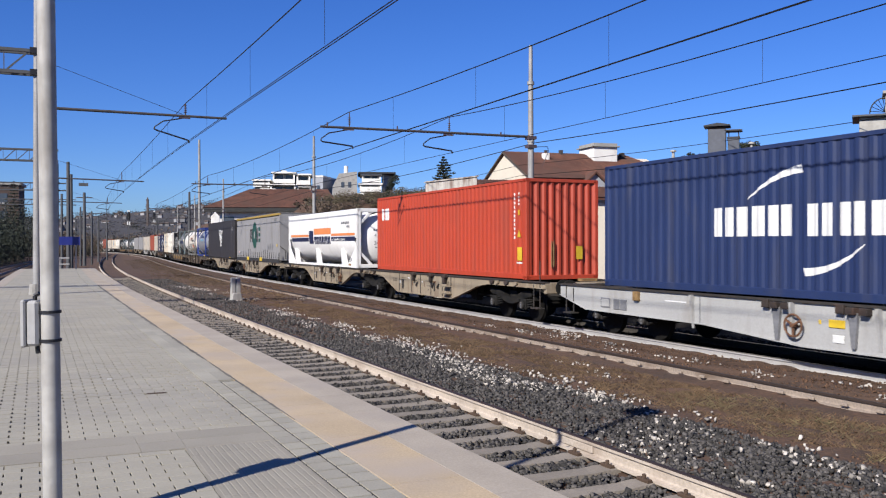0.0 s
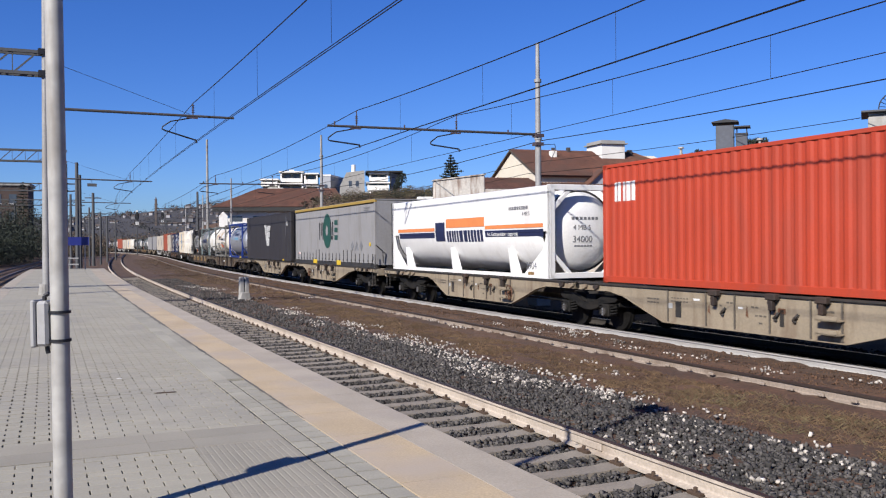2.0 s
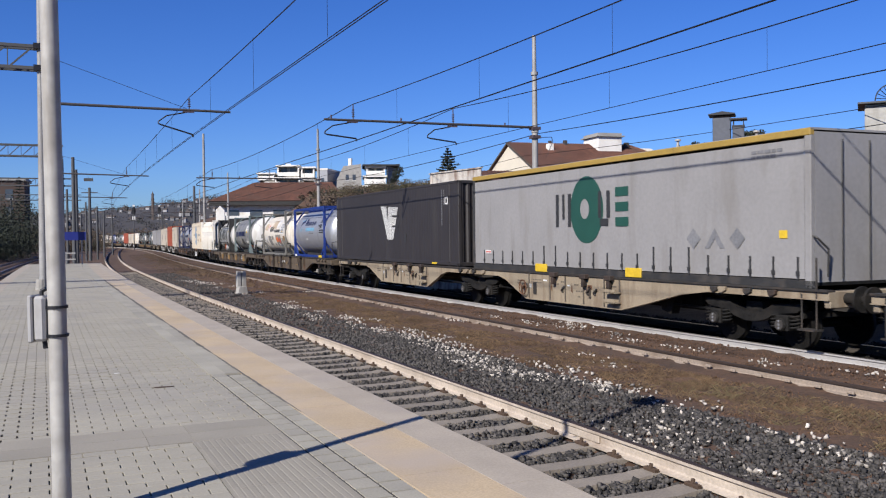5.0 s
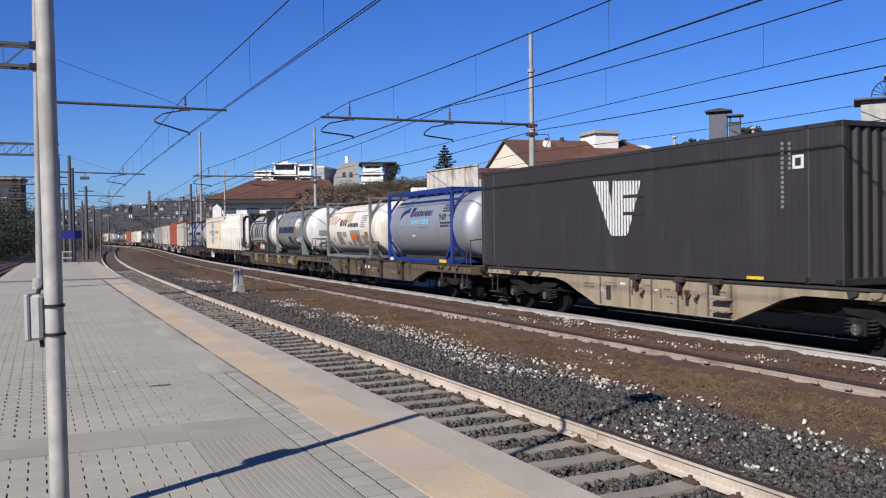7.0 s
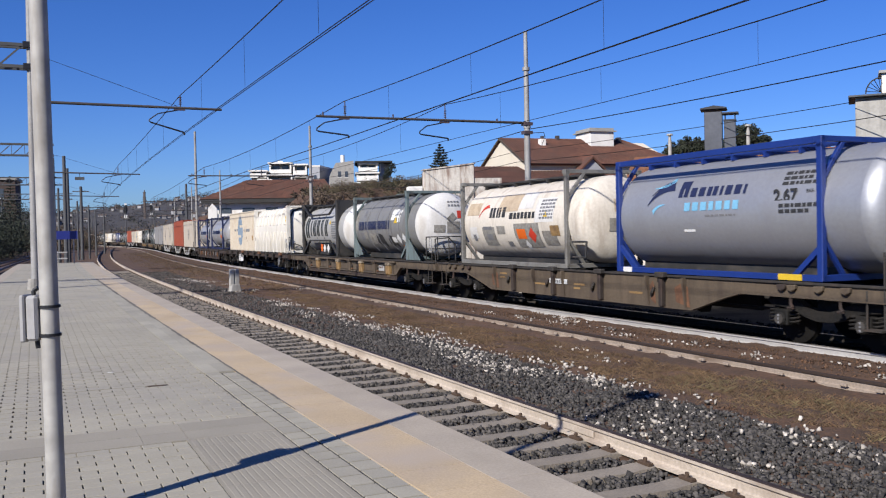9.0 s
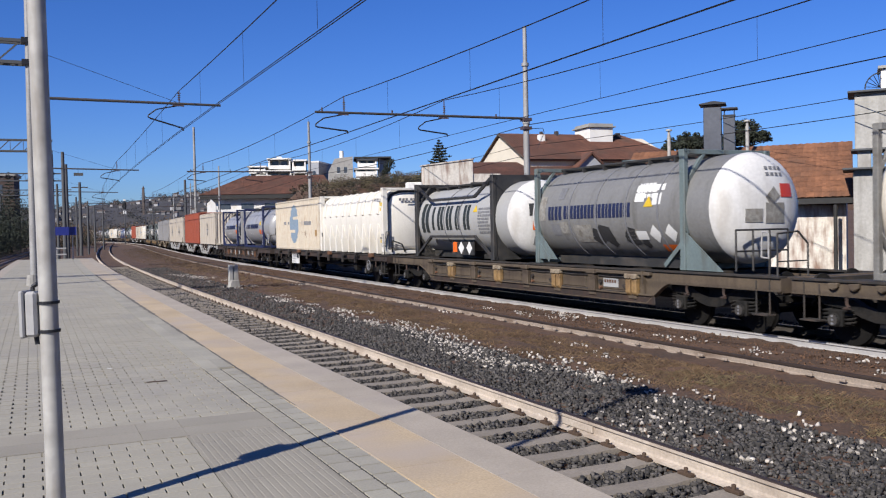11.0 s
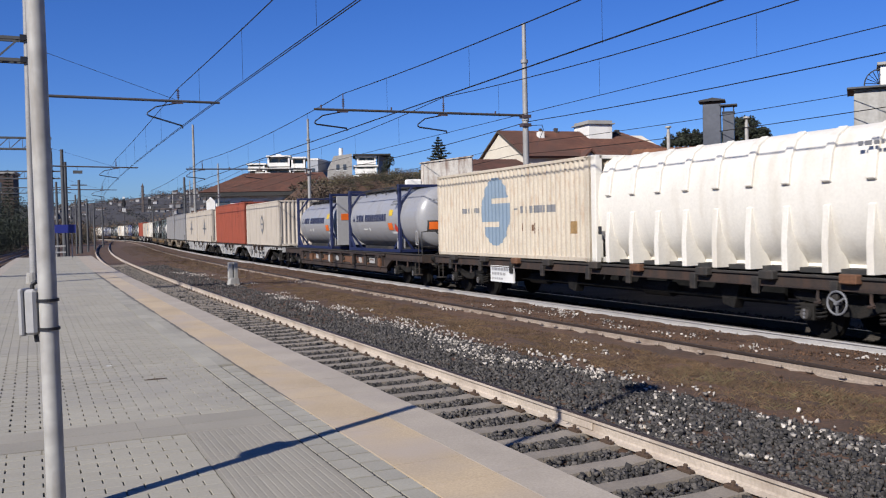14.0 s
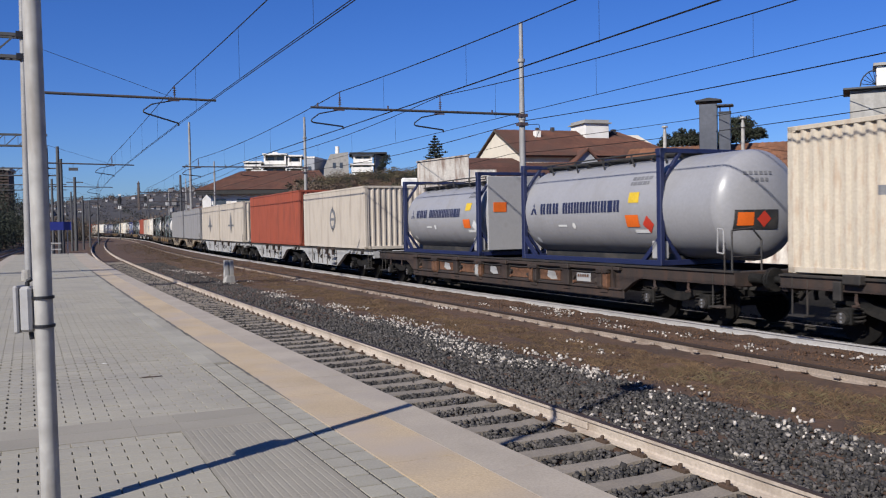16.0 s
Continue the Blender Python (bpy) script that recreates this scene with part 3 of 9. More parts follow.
def right_mast(s):
    m = thing("catenary_mast", "tall grey tubular mast with a rusty cantilever", "catenary mast", "overhead line masts", at=stand(s, 0.0))
    bm = BM()
    cyl(bm, (4.2, 0, -0.2), (4.2, 0, 6.2), 0.135, 0.115, n=18)
    cyl(bm, (4.2, 0, 6.2), (4.2, 0, 8.4), 0.105, 0.095, n=18)
    cyl(bm, (4.2, 0, 8.4), (4.2, 0, 9.85), 0.085, 0.075, n=18)
    for z in (6.2, 8.4):
        cyl(bm, (4.2, 0, z - 0.06), (4.2, 0, z + 0.06), 0.14, n=18)
    part("mast", bm, "mast_grey", m, smooth=0.6)
    bm = BM()
    bx(bm, 3.9, 4.5, -0.35, 0.35, -0.3, 0.15)
    part("footing", bm, "concrete", m, bevel=0.02)
    bm = BM()
    cyl(bm, (4.2, 0, 6.34), (-4.15, 0, 6.30), 0.05, 0.042, n=10)
    part("cantilever", bm, "mast_rust", m, "rusty tubular cantilever")
    bm = BM()
    for x in (2.9, -1.3, -3.9):
        bm = BM()
        cyl(bm, (x, 0, 6.30), (x, 0, 6.46), 0.03, n=8)
        part("peg", bm, "insulator", m)
    for z in (6.28, 5.95):
        bm = BM()
        bx(bm, 4.03, 4.37, -0.16, 0.16, z - 0.04, z + 0.08)
        part("mast_clamp", bm, "insulator", m)
    bm = BM()
    pipe(bm, [(4.3, -0.1, 5.95), (4.85, -0.15, 5.98), (4.9, -0.15, 5.8), (4.6, -0.15, 5.2)], 0.012, 5)
    part("cable_loop", bm, "wire", m)
    for _n, x, zc, zm, k, _l in WIRES[1:]:
        hang_arm(m, x, 6.31, zc, zm)


def left_mast(s, truss=True):
    m = thing("catenary_mast", "grey tubular mast with a lattice beam", "catenary mast", "overhead line masts", at=stand(s, 0.0, 0.0, line=SIDE))
    z0 = PLAT_Z if s < PLAT_END else -0.2
    bm = BM()
    cyl(bm, (-13.09, 0, z0), (-13.06, 0, 10.4), 0.13, 0.09, n=18)
    part("mast", bm, "mast_grey" if s < 40 else "mast_dark", m, smooth=0.6)
    bm = BM()
    cyl(bm, (-13.14, 0, z0), (-13.14, 0, z0 + 0.35), 0.2, 0.17, n=12)
    part("footing", bm, "concrete", m)
    bm = BM()
    rise = 0.14 if s < 40 else 0.0
    cyl(bm, (-13.1, 0, 6.62 + rise * 0.5), (-7.0, 0, 6.52 + rise), 0.05, 0.042, n=10)
    part("cantilever", bm, "mast_rust", m, "rusty tubular cantilever")
    bm = BM()
    pipe(bm, [(-13.1, 0, 8.0 + 2 * rise), (-8.5, 0, 6.58 + rise)], 0.008, 5)
    part("stay", bm, "wire", m, "thin stay wire")
    hang_arm(m, A_OFF - 0.75, 6.53 + rise, 5.74, 7.1)
    if 40 < s < 80:
        bm = BM()
        bx(bm, -11.08, -10.5, -0.03, 0.03, 6.12, 6.32)
        plate = part("hanging_plate", bm, "mast_dark", m, "small dark plate hung from the cantilever")
        bm = BM()
        cyl(bm, (-10.8, 0, 6.31), (-10.8, 0, 6.58), 0.012, n=5)
        part("hanger", bm, "wire", plate)
    if truss:
        lo, hi = (7.80, 8.50) if s < 40 else (7.70, 8.42)
        end = -12.95 if s < 40 else -12.3
        for z in (lo, hi):
            for y in (0.0, 0.4):
                bm = BM()
                bx(bm, -35.0, end, y - 0.05, y + 0.05, z - 0.05, z + 0.05)
                part("chord", bm, "mast_dark", m)
            bm = BM()
            bx(bm, -13.27, -12.90, -0.16, 0.16, z - 0.09, z + 0.09)
            part("clamp", bm, "wire", m, "dark clamp round the mast")
        for k in range(28):
            x = -13.3 - k * 0.76
            bm = BM()
            beam(bm, (x - 0.66, 0.0, lo + 0.03), (x, 0.0, hi - 0.03), 0.05, 0.05)
            part("diagonal", bm, "mast_dark", m)
            bm = BM()
            beam(bm, (x - 0.72, 0.0, lo + 0.03), (x - 0.72, 0.0, hi - 0.03), 0.03, 0.03)
            part("upright", bm, "mast_dark", m)
        bm = BM()
        cyl(bm, (-35, 0.2, -0.2), (-35, 0.2, 9.4), 0.16, 0.14, n=12)
        part("end_post", bm, "mast_dark", m)


for _s in SUPPORTS:
    right_mast(_s)
left_mast(31.5)
left_mast(62.8)
left_mast(96.0)
left_mast(130.0)


def overhead_wire(name, off, z_sup, sag, places, line, r, parent, near=0.0):
    """A wire hung from place to place; near: how much higher it hangs at the second support, beside the viewer."""
    verts = []
    lift = {places[1]: near}
    for a, b in zip(places[:-1], places[1:]):
        n = 12
        for k in range(n):
            t = k / n
            up = lift.get(a, 0.0) * (1 - t) + lift.get(b, 0.0) * t
            verts.append(on_line(a + (b - a) * t, off, z_sup + up - sag * 4 * t * (1 - t), line))
    verts.append(on_line(places[-1], off, z_sup, line))
    bm = BM()
    prev = None
    for p in verts:
        ring = [bm.verts.new((p.x + r * math.cos(a), p.y, p.z + r * math.sin(a))) for a in (0.5, 2.6, 4.7)]
        if prev:
            for i in range(3):
                bm.faces.new((prev[i], prev[(i + 1) % 3], ring[(i + 1) % 3], ring[i]))
        prev = ring
    part(name, bm, "wire", parent)


for _n, _o, _zc, _zm, _k, _line in WIRES:
    w = thing("overhead_line", "black overhead contact and carrying wires with droppers", "overhead line", "overhead wires")
    _sag = {"A": 0.18, "B": 0.28, "C": 0.42}[_n]
    pl = [-33.0, -1.6] + ([31.5, 62.8, 96.0, 130.0, 190.0] if _n == "A" else list(SUPPORTS))
    overhead_wire("carrying_wire", _o, _zm, _sag, pl, _line, 0.016, w)
    _gap = 0.03 if _n == "A" else 0.018
    _near = {"A": -0.06, "B": 0.12, "C": 0.0}[_n]
    overhead_wire("contact_wire", _o - _gap, _zc, 0.0, pl, _line, 0.011, w, _near)
    if _n != "C":
        overhead_wire("contact_wire", _o + _gap, _zc, 0.0, pl, _line, 0.011, w, _near)
    for a, b in zip(pl[:-1], pl[1:]):
        for t in (0.14, 0.32, 0.5, 0.68, 0.86):
            p = on_line(a + (b - a) * t, _o - 0.05, _zc, _line)
            bm = BM()
            cyl(bm, (p.x, p.y, _zc), (p.x, p.y, _zm - _sag * 4 * t * (1 - t)), 0.004, n=4)
            part("dropper", bm, "wire", w)
# feeder cables beyond the train
w = thing("feeder_cable", "thin feeder cables strung behind the train", "cable")
overhead_wire("cable", 4.36, 6.12, 0.27, [-33.0, -1.6, *SUPPORTS], MAIN, 0.018, w)
overhead_wire("cable", 9.5, 6.3, 0.4, [-40, 0, 40, 80, 120], MAIN, 0.014, w)
overhead_wire("cable", 9.5, 5.75, 0.4, [-40, 0, 40, 80, 120], MAIN, 0.016, w)

# ---- small trackside things ----
mk = thing("marker_post", "white painted concrete marker with two upright plates", "marker", at=stand(37.0, -5.62, -0.12, 8))
bm = BM()
slab(bm, [(-0.24, 0), (0.24, 0), (0.17, 0.34), (-0.17, 0.34)], "y", -0.18, 0.18)
part("base", bm, "grey_plaster_shade", mk, bevel=0.02)
for _x in (-0.125, 0.09):
    bm = BM()
    slab(bm, [(_x - 0.09, 0.3), (_x + 0.085, 0.3), (_x + 0.075, 0.98), (_x - 0.08, 0.98)], "y", -0.10, 0.10)
    part("plate", bm, "grey_plaster_shade", mk, bevel=0.015)


def signal(at, h):
    g = thing("railway_signal", "black light signal head on a grey post", "signal", "light signals", at=at)
    bm = BM()
    cyl(bm, (0, 0, 0), (0, 0, h), 0.09, n=10)
    part("post", bm, "mast_dark", g)
    bm = BM()
    slab(bm, [(0.42 * math.cos(a), h + 0.2 + 0.95 * math.sin(a)) for a in (2 * math.pi * k / 16 for k in range(16))], "y", -0.06, 0.06)
    part("head", bm, "signal_black", g, "black oval signal board")
    for dz in (-0.3, 0.2, 0.7):
        bm = BM()
        cyl(bm, (0, -0.06, h + dz), (0, -0.35, h + dz + 0.03), 0.16, n=12)
        part("hood", bm, "signal_black", g)
    bm = BM()
    bx(bm, -0.32, 0.32, -0.05, 0.05, h - 1.65, h - 0.95)
    part("plate", bm, "mark_white", g, "white plate")
    bm = BM()
    slab(bm, [(-0.24, h + 1.16), (0.24, h + 1.16), (0.24, h + 1.5), (-0.24, h + 1.5)], "y", -0.05, 0.05)
    part("top_plate", bm, "mark_white", g, "white plate over the signal head")


signal(pose(-67.8, 190, 0, 0, 0, 20), 8.2)
signal(pose(-78.7, 240, 0, 0, 0, 20), 10.0)

sign = thing("station_sign", "blue station name board on white posts at the platform end", "sign", at=stand(64.0, -12.35, PLAT_Z - 0.25, -3))
bm = BM()
bx(bm, -0.9, 1.35, -0.03, 0.03, 1.86, 2.42)
part("board", bm, "sign_blue", sign, "plain blue board")
for _x in (-0.6, 1.1):
    bm = BM()
    cyl(bm, (_x, 0.05, 0.2), (_x, 0.05, 2.4), 0.035, n=8)
    part("post", bm, "box_grey", sign)
rail_end = thing("railing", "low pale barrier across the platform end", "railing", at=stand(65.6, -12.6, PLAT_Z))
for _z in (0.72, 0.30):
    bm = BM()
    bx(bm, -0.95, 0.95, -0.02, 0.02, _z - 0.04, _z + 0.05)
    part("rail", bm, "box_grey", rail_end)
for _x in (-0.6, 0.35):
    bm = BM()
    cyl(bm, (_x, 0.05, 0), (_x, 0.05, 0.8), 0.03, n=8)
    part("post", bm, "box_grey", rail_end)


def pole(s, off, h, r, label="plain dark grey line pole", arm=0.0, mat="mast_dark"):
    g = thing("line_pole", label, "pole", "poles beside the line", at=stand(s, off, -0.2))
    bm = BM()
    cyl(bm, (0, 0, 0), (0, 0, h), r, r * 0.75, n=10)
    part("pole", bm, mat, g, smooth=0.6)
    if arm:
        bm = BM()
        beam(bm, (-arm, 0, h - 0.6), (arm, 0, h - 0.6), 0.1, 0.12)
        part("arm", bm, "mast_dark", g)


for _s, _o, _h, _r, _a in ((88, -11.93, 10.09, 0.19, 0), (90, -11.72, 9.1, 0.19, 0), (76, -12.24, 6.49, 0.11, 0), (112, -10.82, 8.63, 0.2, 0.9), (118, -10.11, 6.64, 0.13, 0), (130, -9.46, 6.45, 0.14, 0), (110, -11.21, 6.83, 0.12, 0), (150, -8.51, 6.51, 0.14, 0.8),
                           (170, -15.0, 7.4, 0.14, 0), (185, -11.0, 8.0, 0.14, 2.0), (70, -21.5, 8.6, 0.16, 0), (74, -27.5, 8.4, 0.16, 0), (104, -22, 9, 0.16, 0), (140, -22, 8.5, 0.16, 2.5), (185, -20, 9, 0.16, 3.0), (220, -14, 9, 0.16, 4.0), (225, 4.4, 9, 0.16, 4.0), (260, -8, 9, 0.16, 5.0), (300, -10, 9, 0.16, 5.0), (158, 4.8, 11.6, 0.24, 0), (240, 6, 9, 0.14, 3)):
    pole(_s, _o, _h, _r, arm=_a)
pole(140, 4.9, 18.6, 0.22, "tall pale grey lighting mast beside the line", mat="mast_grey")


# ---- buildings ----
def quad_slab(name, mat, pts, thick, parent, label=""):
    """A sloping slab over four corners."""
    bm = BM()
    p = [Vector(q) for q in pts]
    nrm = (p[1] - p[0]).cross(p[2] - p[0]).normalized() * thick
    if nrm.z > 0:
        nrm = -nrm
    a = [bm.verts.new(q) for q in p]
    b = [bm.verts.new(q + nrm) for q in p]
    bm.faces.new(a)
    bm.faces.new(b[::-1])
    for i in range(4):
        j = (i + 1) % 4
        bm.faces.new((a[j], a[i], b[i], b[j]))
    return part(name, bm, mat, parent, label)


def tile_courses(name, mat, a, b, c, d, parent, step=0.36, rib=0.22, lift=0.035):
    """Rows of curved roof tiles over a sloping four-corner field a-b (ridge) to d-c (eave), joined."""
    a, b, c, d = (Vector(q) for q in (a, b, c, d))
    up = (b - a).cross(d - a).normalized()
    if up.z < 0:
        up = -up
    n = max(2, int(max((b - a).length, (c - d).length) / rib))
    rows = max(2, int((d - a).length / step))
    verts, faces = [], []
    for i in range(n):
        for j in range(rows):
            t0, t1 = j / rows, (j + 1.12) / rows
            for k, (u, h) in enumerate(((i / n, 0.0), ((i + 0.5) / n, lift), ((i + 1) / n, 0.0))):
                for t, e in ((t0, 0.0), (min(t1, 1.02), lift * 0.5)):
                    p = (a + (b - a) * u) * (1 - t) + (d + (c - d) * u) * t + up * (h + e + 0.02)
                    verts.append((p.x, p.y, p.z))
            q = len(verts) - 6
            faces += [(q, q + 1, q + 3, q + 2), (q + 2, q + 3, q + 5, q + 4)]
    ob = raw(name, verts, faces, mat, parent)
    return tagged(ob, kind="stuff")


def window(parent, x, y, z, w, h, ax="y", frame_mat="white_wall"):
    bm = BM()
    if ax == "y":
        bx(bm, x - w / 2, x + w / 2, y - 0.04, y + 0.04, z, z + h)
    else:
        bx(bm, x - 0.04, x + 0.04, y - w / 2, y + w / 2, z, z + h)
    wn = part("window", bm, "glass", parent, "dark window pane")
    bm = BM()
    if ax == "y":
        bx(bm, x - w / 2 - 0.08, x + w / 2 + 0.08, y - 0.10, y - 0.03, z - 0.1, z - 0.02)
    else:
        bx(bm, x - 0.10, x - 0.03, y - w / 2 - 0.08, y + w / 2 + 0.08, z - 0.1, z - 0.02)
    part("sill", bm, frame_mat, wn)


# cream house with a tiled gable roof
h = thing("house", "cream house with a red-brown tiled gable roof and white chimney block", "house", at=pose(3.95, 60, 0, 0, 0, 18))
RZ, EV, HALF = 8.48, 6.5, 4.6
bm = BM()
slab(bm, [(-HALF + 0.3, -1.0), (HALF - 0.3, -1.0), (HALF - 0.3, EV), (0, RZ - 0.2), (-HALF + 0.3, EV)], "x", 0.12, 11.0)
part("wall", bm, "cream_wall", h, "cream rendered wall")
for sy in (-1, 1):
    quad_slab("roof", "roof_tile", [(0, 0, RZ), (9.3, 0, RZ), (12.0, sy * HALF, EV - 0.1), (0, sy * HALF, EV - 0.1)], 0.12, h)
tile_courses("roof_tiles", "roof_tile", (0, 0, RZ), (9.3, 0, RZ), (12.0, -HALF, EV - 0.1), (0, -HALF, EV - 0.1), h)
quad_slab("roof", "roof_tile", [(9.3, 0, RZ), (9.3, 0.01, RZ), (12.0, HALF, EV - 0.1), (12.0, -HALF, EV - 0.1)], 0.12, h, "hipped roof end")
bm = BM()
for sy in (-1, 1):
    beam(bm, (-0.03, 0, RZ - 0.06), (-0.03, sy * HALF, EV - 0.16), 0.06, 0.10)
part("verge_board", bm, "bark", h, "dark verge board")
bm = BM()
bx(bm, 6.1, 7.9, -1.4, 0.8, RZ - 1.6, RZ + 0.40)
blk = part("chimney_block", bm, "white_wall", h, "white rendered chimney block", bevel=0.02)
bm = BM()
bx(bm, 5.95, 8.05, -1.55, 0.95, RZ + 0.40, RZ + 0.48)
bx(bm, 6.1, 7.9, -1.4, 0.8, RZ + 0.48, RZ + 0.66)
part("cap", bm, "concrete", blk, "flat grey cap slab")
for _x, _y, _w, _hh in ((2.6, -1.2, 0.41, 0.36), (4.2, -0.2, 0.24, 0.3), (3.2, 0.1, 0.2, 0.25), (8.8, -0.4, 0.3, 0.3)):
    bm = BM()
    zz = RZ - abs(_y) * (RZ - EV) / HALF
    bx(bm, _x - _w / 2, _x + _w / 2, _y - _w / 2, _y + _w / 2, zz - 0.4, zz + _hh)
    part("chimney", bm, "white_wall" if _w > 0.4 else "mast_rust", h, bevel=0.015)
bm = BM()
slab(bm, [(3.2, 5.75), (5.4, 5.75), (4.3, 6.75)], "y", -5.0, -2.6)
part("dormer", bm, "grey_wall_shade", h, "grey dormer gable")
for sx in (-1, 1):
    quad_slab("dormer_roof", "roof_tile", [(4.3, -5.2, 6.86), (4.3, -2.4, 6.86), (4.3 + sx * 1.35, -2.4, 5.66), (4.3 + sx * 1.35, -5.2, 5.66)], 0.1, h)
# lower tiled wing in front
lw = thing("house", "low wing with a red-brown tiled lean-to roof", "house", at=pose(2.0, 51.2, 0, 0, 0, 14))
bm = BM()
bx(bm, 0.3, 9.5, 0.4, 6.0, -1.0, 4.7)
part("wall", bm, "cream_wall", lw)
quad_slab("roof", "roof_tile", [(0, 5.5, 6.35), (10, 5.5, 6.35), (10, 0, 5.0), (0, 0, 5.0)], 0.14, lw)
tile_courses("roof_tiles", "roof_tile", (0, 5.5, 6.35), (10, 5.5, 6.35), (10, 0, 5.0), (0, 0, 5.0), lw)

# peeling whitewashed parapet
pw = thing("parapet_wall", "whitewashed parapet wall with brown peeling patches", "wall", at=pose(-0.8, 40, 0, 0, 0, 12))
bm = BM()
slab(bm, [(0, -0.5), (2.35, -0.5), (2.35, 5.30), (0, 5.00)], "y", 0, 0.4)
part("wall", bm, "peeling_wall", pw, bevel=0.03)
bm = BM()
slab(bm, [(-0.04, 5.002), (2.39, 5.302), (2.39, 5.36), (-0.04, 5.06)], "y", -0.04, 0.44)
part("coping", bm, "peeling_wall", pw)
bm = BM()
bx(bm, 2.37, 3.65, 0.06, 0.36, -0.5, 4.66)
part("wall", bm, "peeling_wall", pw)
bm = BM()
bx(bm, -0.75, -0.02, 0.05, 0.4, -0.5, 4.3)
part("pier", bm, "white_wall", pw, bevel=0.05)

# brown-roofed building close behind the train
rb = thing("house", "old building with a steep rust-brown tiled roof and pale plaster", "house", at=pose(8.2, 30.5, 0, 0, 0, -25))
bm = BM()
slab(bm, [(0.2, -1), (6.4, -1), (6.4, 2.7), (3.3, 4.5), (0.2, 2.7)], "x", -2.0, 5.2)
part("wall", bm, "peeling_wall", rb, "pale patched plaster wall")
quad_slab("roof", "roof_brown", [(-2.3, 3.3, 4.95), (5.4, 3.3, 4.95), (5.4, -0.35, 2.95), (-2.3, -0.35, 2.95)], 0.16, rb)
quad_slab("roof", "roof_brown", [(-2.3, 3.3, 4.95), (5.4, 3.3, 4.95), (5.4, 6.9, 2.95), (-2.3, 6.9, 2.95)], 0.16, rb)
tile_courses("roof_tiles", "roof_brown", (-2.3, 3.3, 4.95), (5.4, 3.3, 4.95), (5.4, -0.35, 2.95), (-2.3, -0.35, 2.95), rb, lift=0.02)
bm = BM()
bx(bm, -2.3, 5.4, -0.42, -0.30, 2.74, 2.92)
part("gutter", bm, "dark_gap", rb, "dark eaves gutter")
bm = BM()
cyl(bm, (4.9, -0.5, 2.7), (4.9, -0.5, -0.2), 0.06, n=10)
part("downpipe", bm, "dark_gap", rb)

# pale chimney-like pier with ironwork
pr = thing("chimney_pier", "tall whitewashed pier with a slab cap and scrolled ironwork", "pier", at=pose(12.55, 27.0, 0, 0, 0, -25))
# whitewashed shaft coloured grey: the main face's shade is in the colour
bm = BM()
bx(bm, 0, 1.5, 0, 1.5, -0.3, 3.75)
bx(bm, 0.05, 1.45, 0.05, 1.45, 4.35, 6.05)
bx(bm, 0.12, 0.5, 0.1, 1.3, 3.75, 4.35)
part("shaft", bm, "grey_plaster_shade", pr, "peeling whitewashed shaft with shade put into its grey colour", bevel=0.02)
for z, e in ((6.05, 0.14), (4.30, 0.06), (3.72, 0.3)):
    bm = BM()
    bx(bm, -e, 1.5 + e, -e, 1.5 + e, z, z + 0.06)
    part("slab_cap", bm, "mast_dark", pr, "thin grey slab", bevel=0.01)
bm = BM()
bx(bm, 0.78, 2.0, 0.2, 1.3, 6.14, 6.75)
part("upper_block", bm, "white_wall", pr, bevel=0.02)
bm = BM()
bx(bm, 0.70, 2.1, 0.1, 1.4, 6.75, 6.83)
part("slab_cap", bm, "concrete", pr)
bm = BM()
arc = [(0.76 - 0.42 * math.cos(a), 0.0, 6.14 + 0.46 * math.sin(a)) for a in (math.pi / 2 * k / 10 for k in range(11))]
pipe(bm, arc, 0.02, 5)
for k in range(1, 10, 2):
    a = math.pi / 2 * k / 10
    pipe(bm, [(0.76, 0, 6.16), (0.76 - 0.42 * math.cos(a), 0, 6.14 + 0.46 * math.sin(a))], 0.01, 4)
part("ironwork", bm, "wire", pr, "scrolled black ironwork fan")

# sheet-metal flue
fl = thing("flue", "grey sheet-metal flue with flat cowls", "chimney", at=pose(9.55, 32.2, 0, 0, 0, -20))
bm = BM()
bx(bm, 0, 0.62, 0, 0.62, 3.0, 6.38)
part("duct", bm, "sheet_steel", fl, "square grey sheet-metal duct", bevel=0.01)
bm = BM()
slab(bm, [(-0.14, 6.46), (0.78, 6.46), (0.78, 6.50), (0.35, 6.58), (-0.14, 6.50)], "y", -0.14, 0.76)
part("cowl", bm, "wire", fl, "flat dark cowl")
bm = BM()
bx(bm, 0.68, 1.08, 0.1, 0.5, 3.0, 6.05)
part("duct", bm, "sheet_steel", fl, bevel=0.01)
bm = BM()
for x in (0.70, 1.04):
    for y in (0.12, 0.46):
        bx(bm, x, x + 0.03, y, y + 0.03, 6.05, 6.30)
bx(bm, 0.58, 1.18, 0.0, 0.6, 6.28, 6.33)
bx(bm, 0.66, 1.10, 0.08, 0.52, 6.02, 6.08)
part("cowl", bm, "wire", fl, "open dark cowl")
for _x, _h in ((-1.22, 5.72), (1.50, 5.9)):
    p_ = thing("vent_pipe", "thin grey vent pipe with a cap", "chimney", at=pose(9.55 + _x * 0.94, 32.2 - _x * 0.34, 0))
    bm = BM()
    cyl(bm, (0, 0, 3.2), (0, 0, _h - 0.28), 0.065, n=12)
    cyl(bm, (0, 0, _h - 0.12), (0, 0, _h - 0.06), 0.12, 0.10, n=12)
    cyl(bm, (0, 0, _h - 0.3), (0, 0, _h - 0.1), 0.05, n=8)
    part("pipe", bm, "galv", p_)

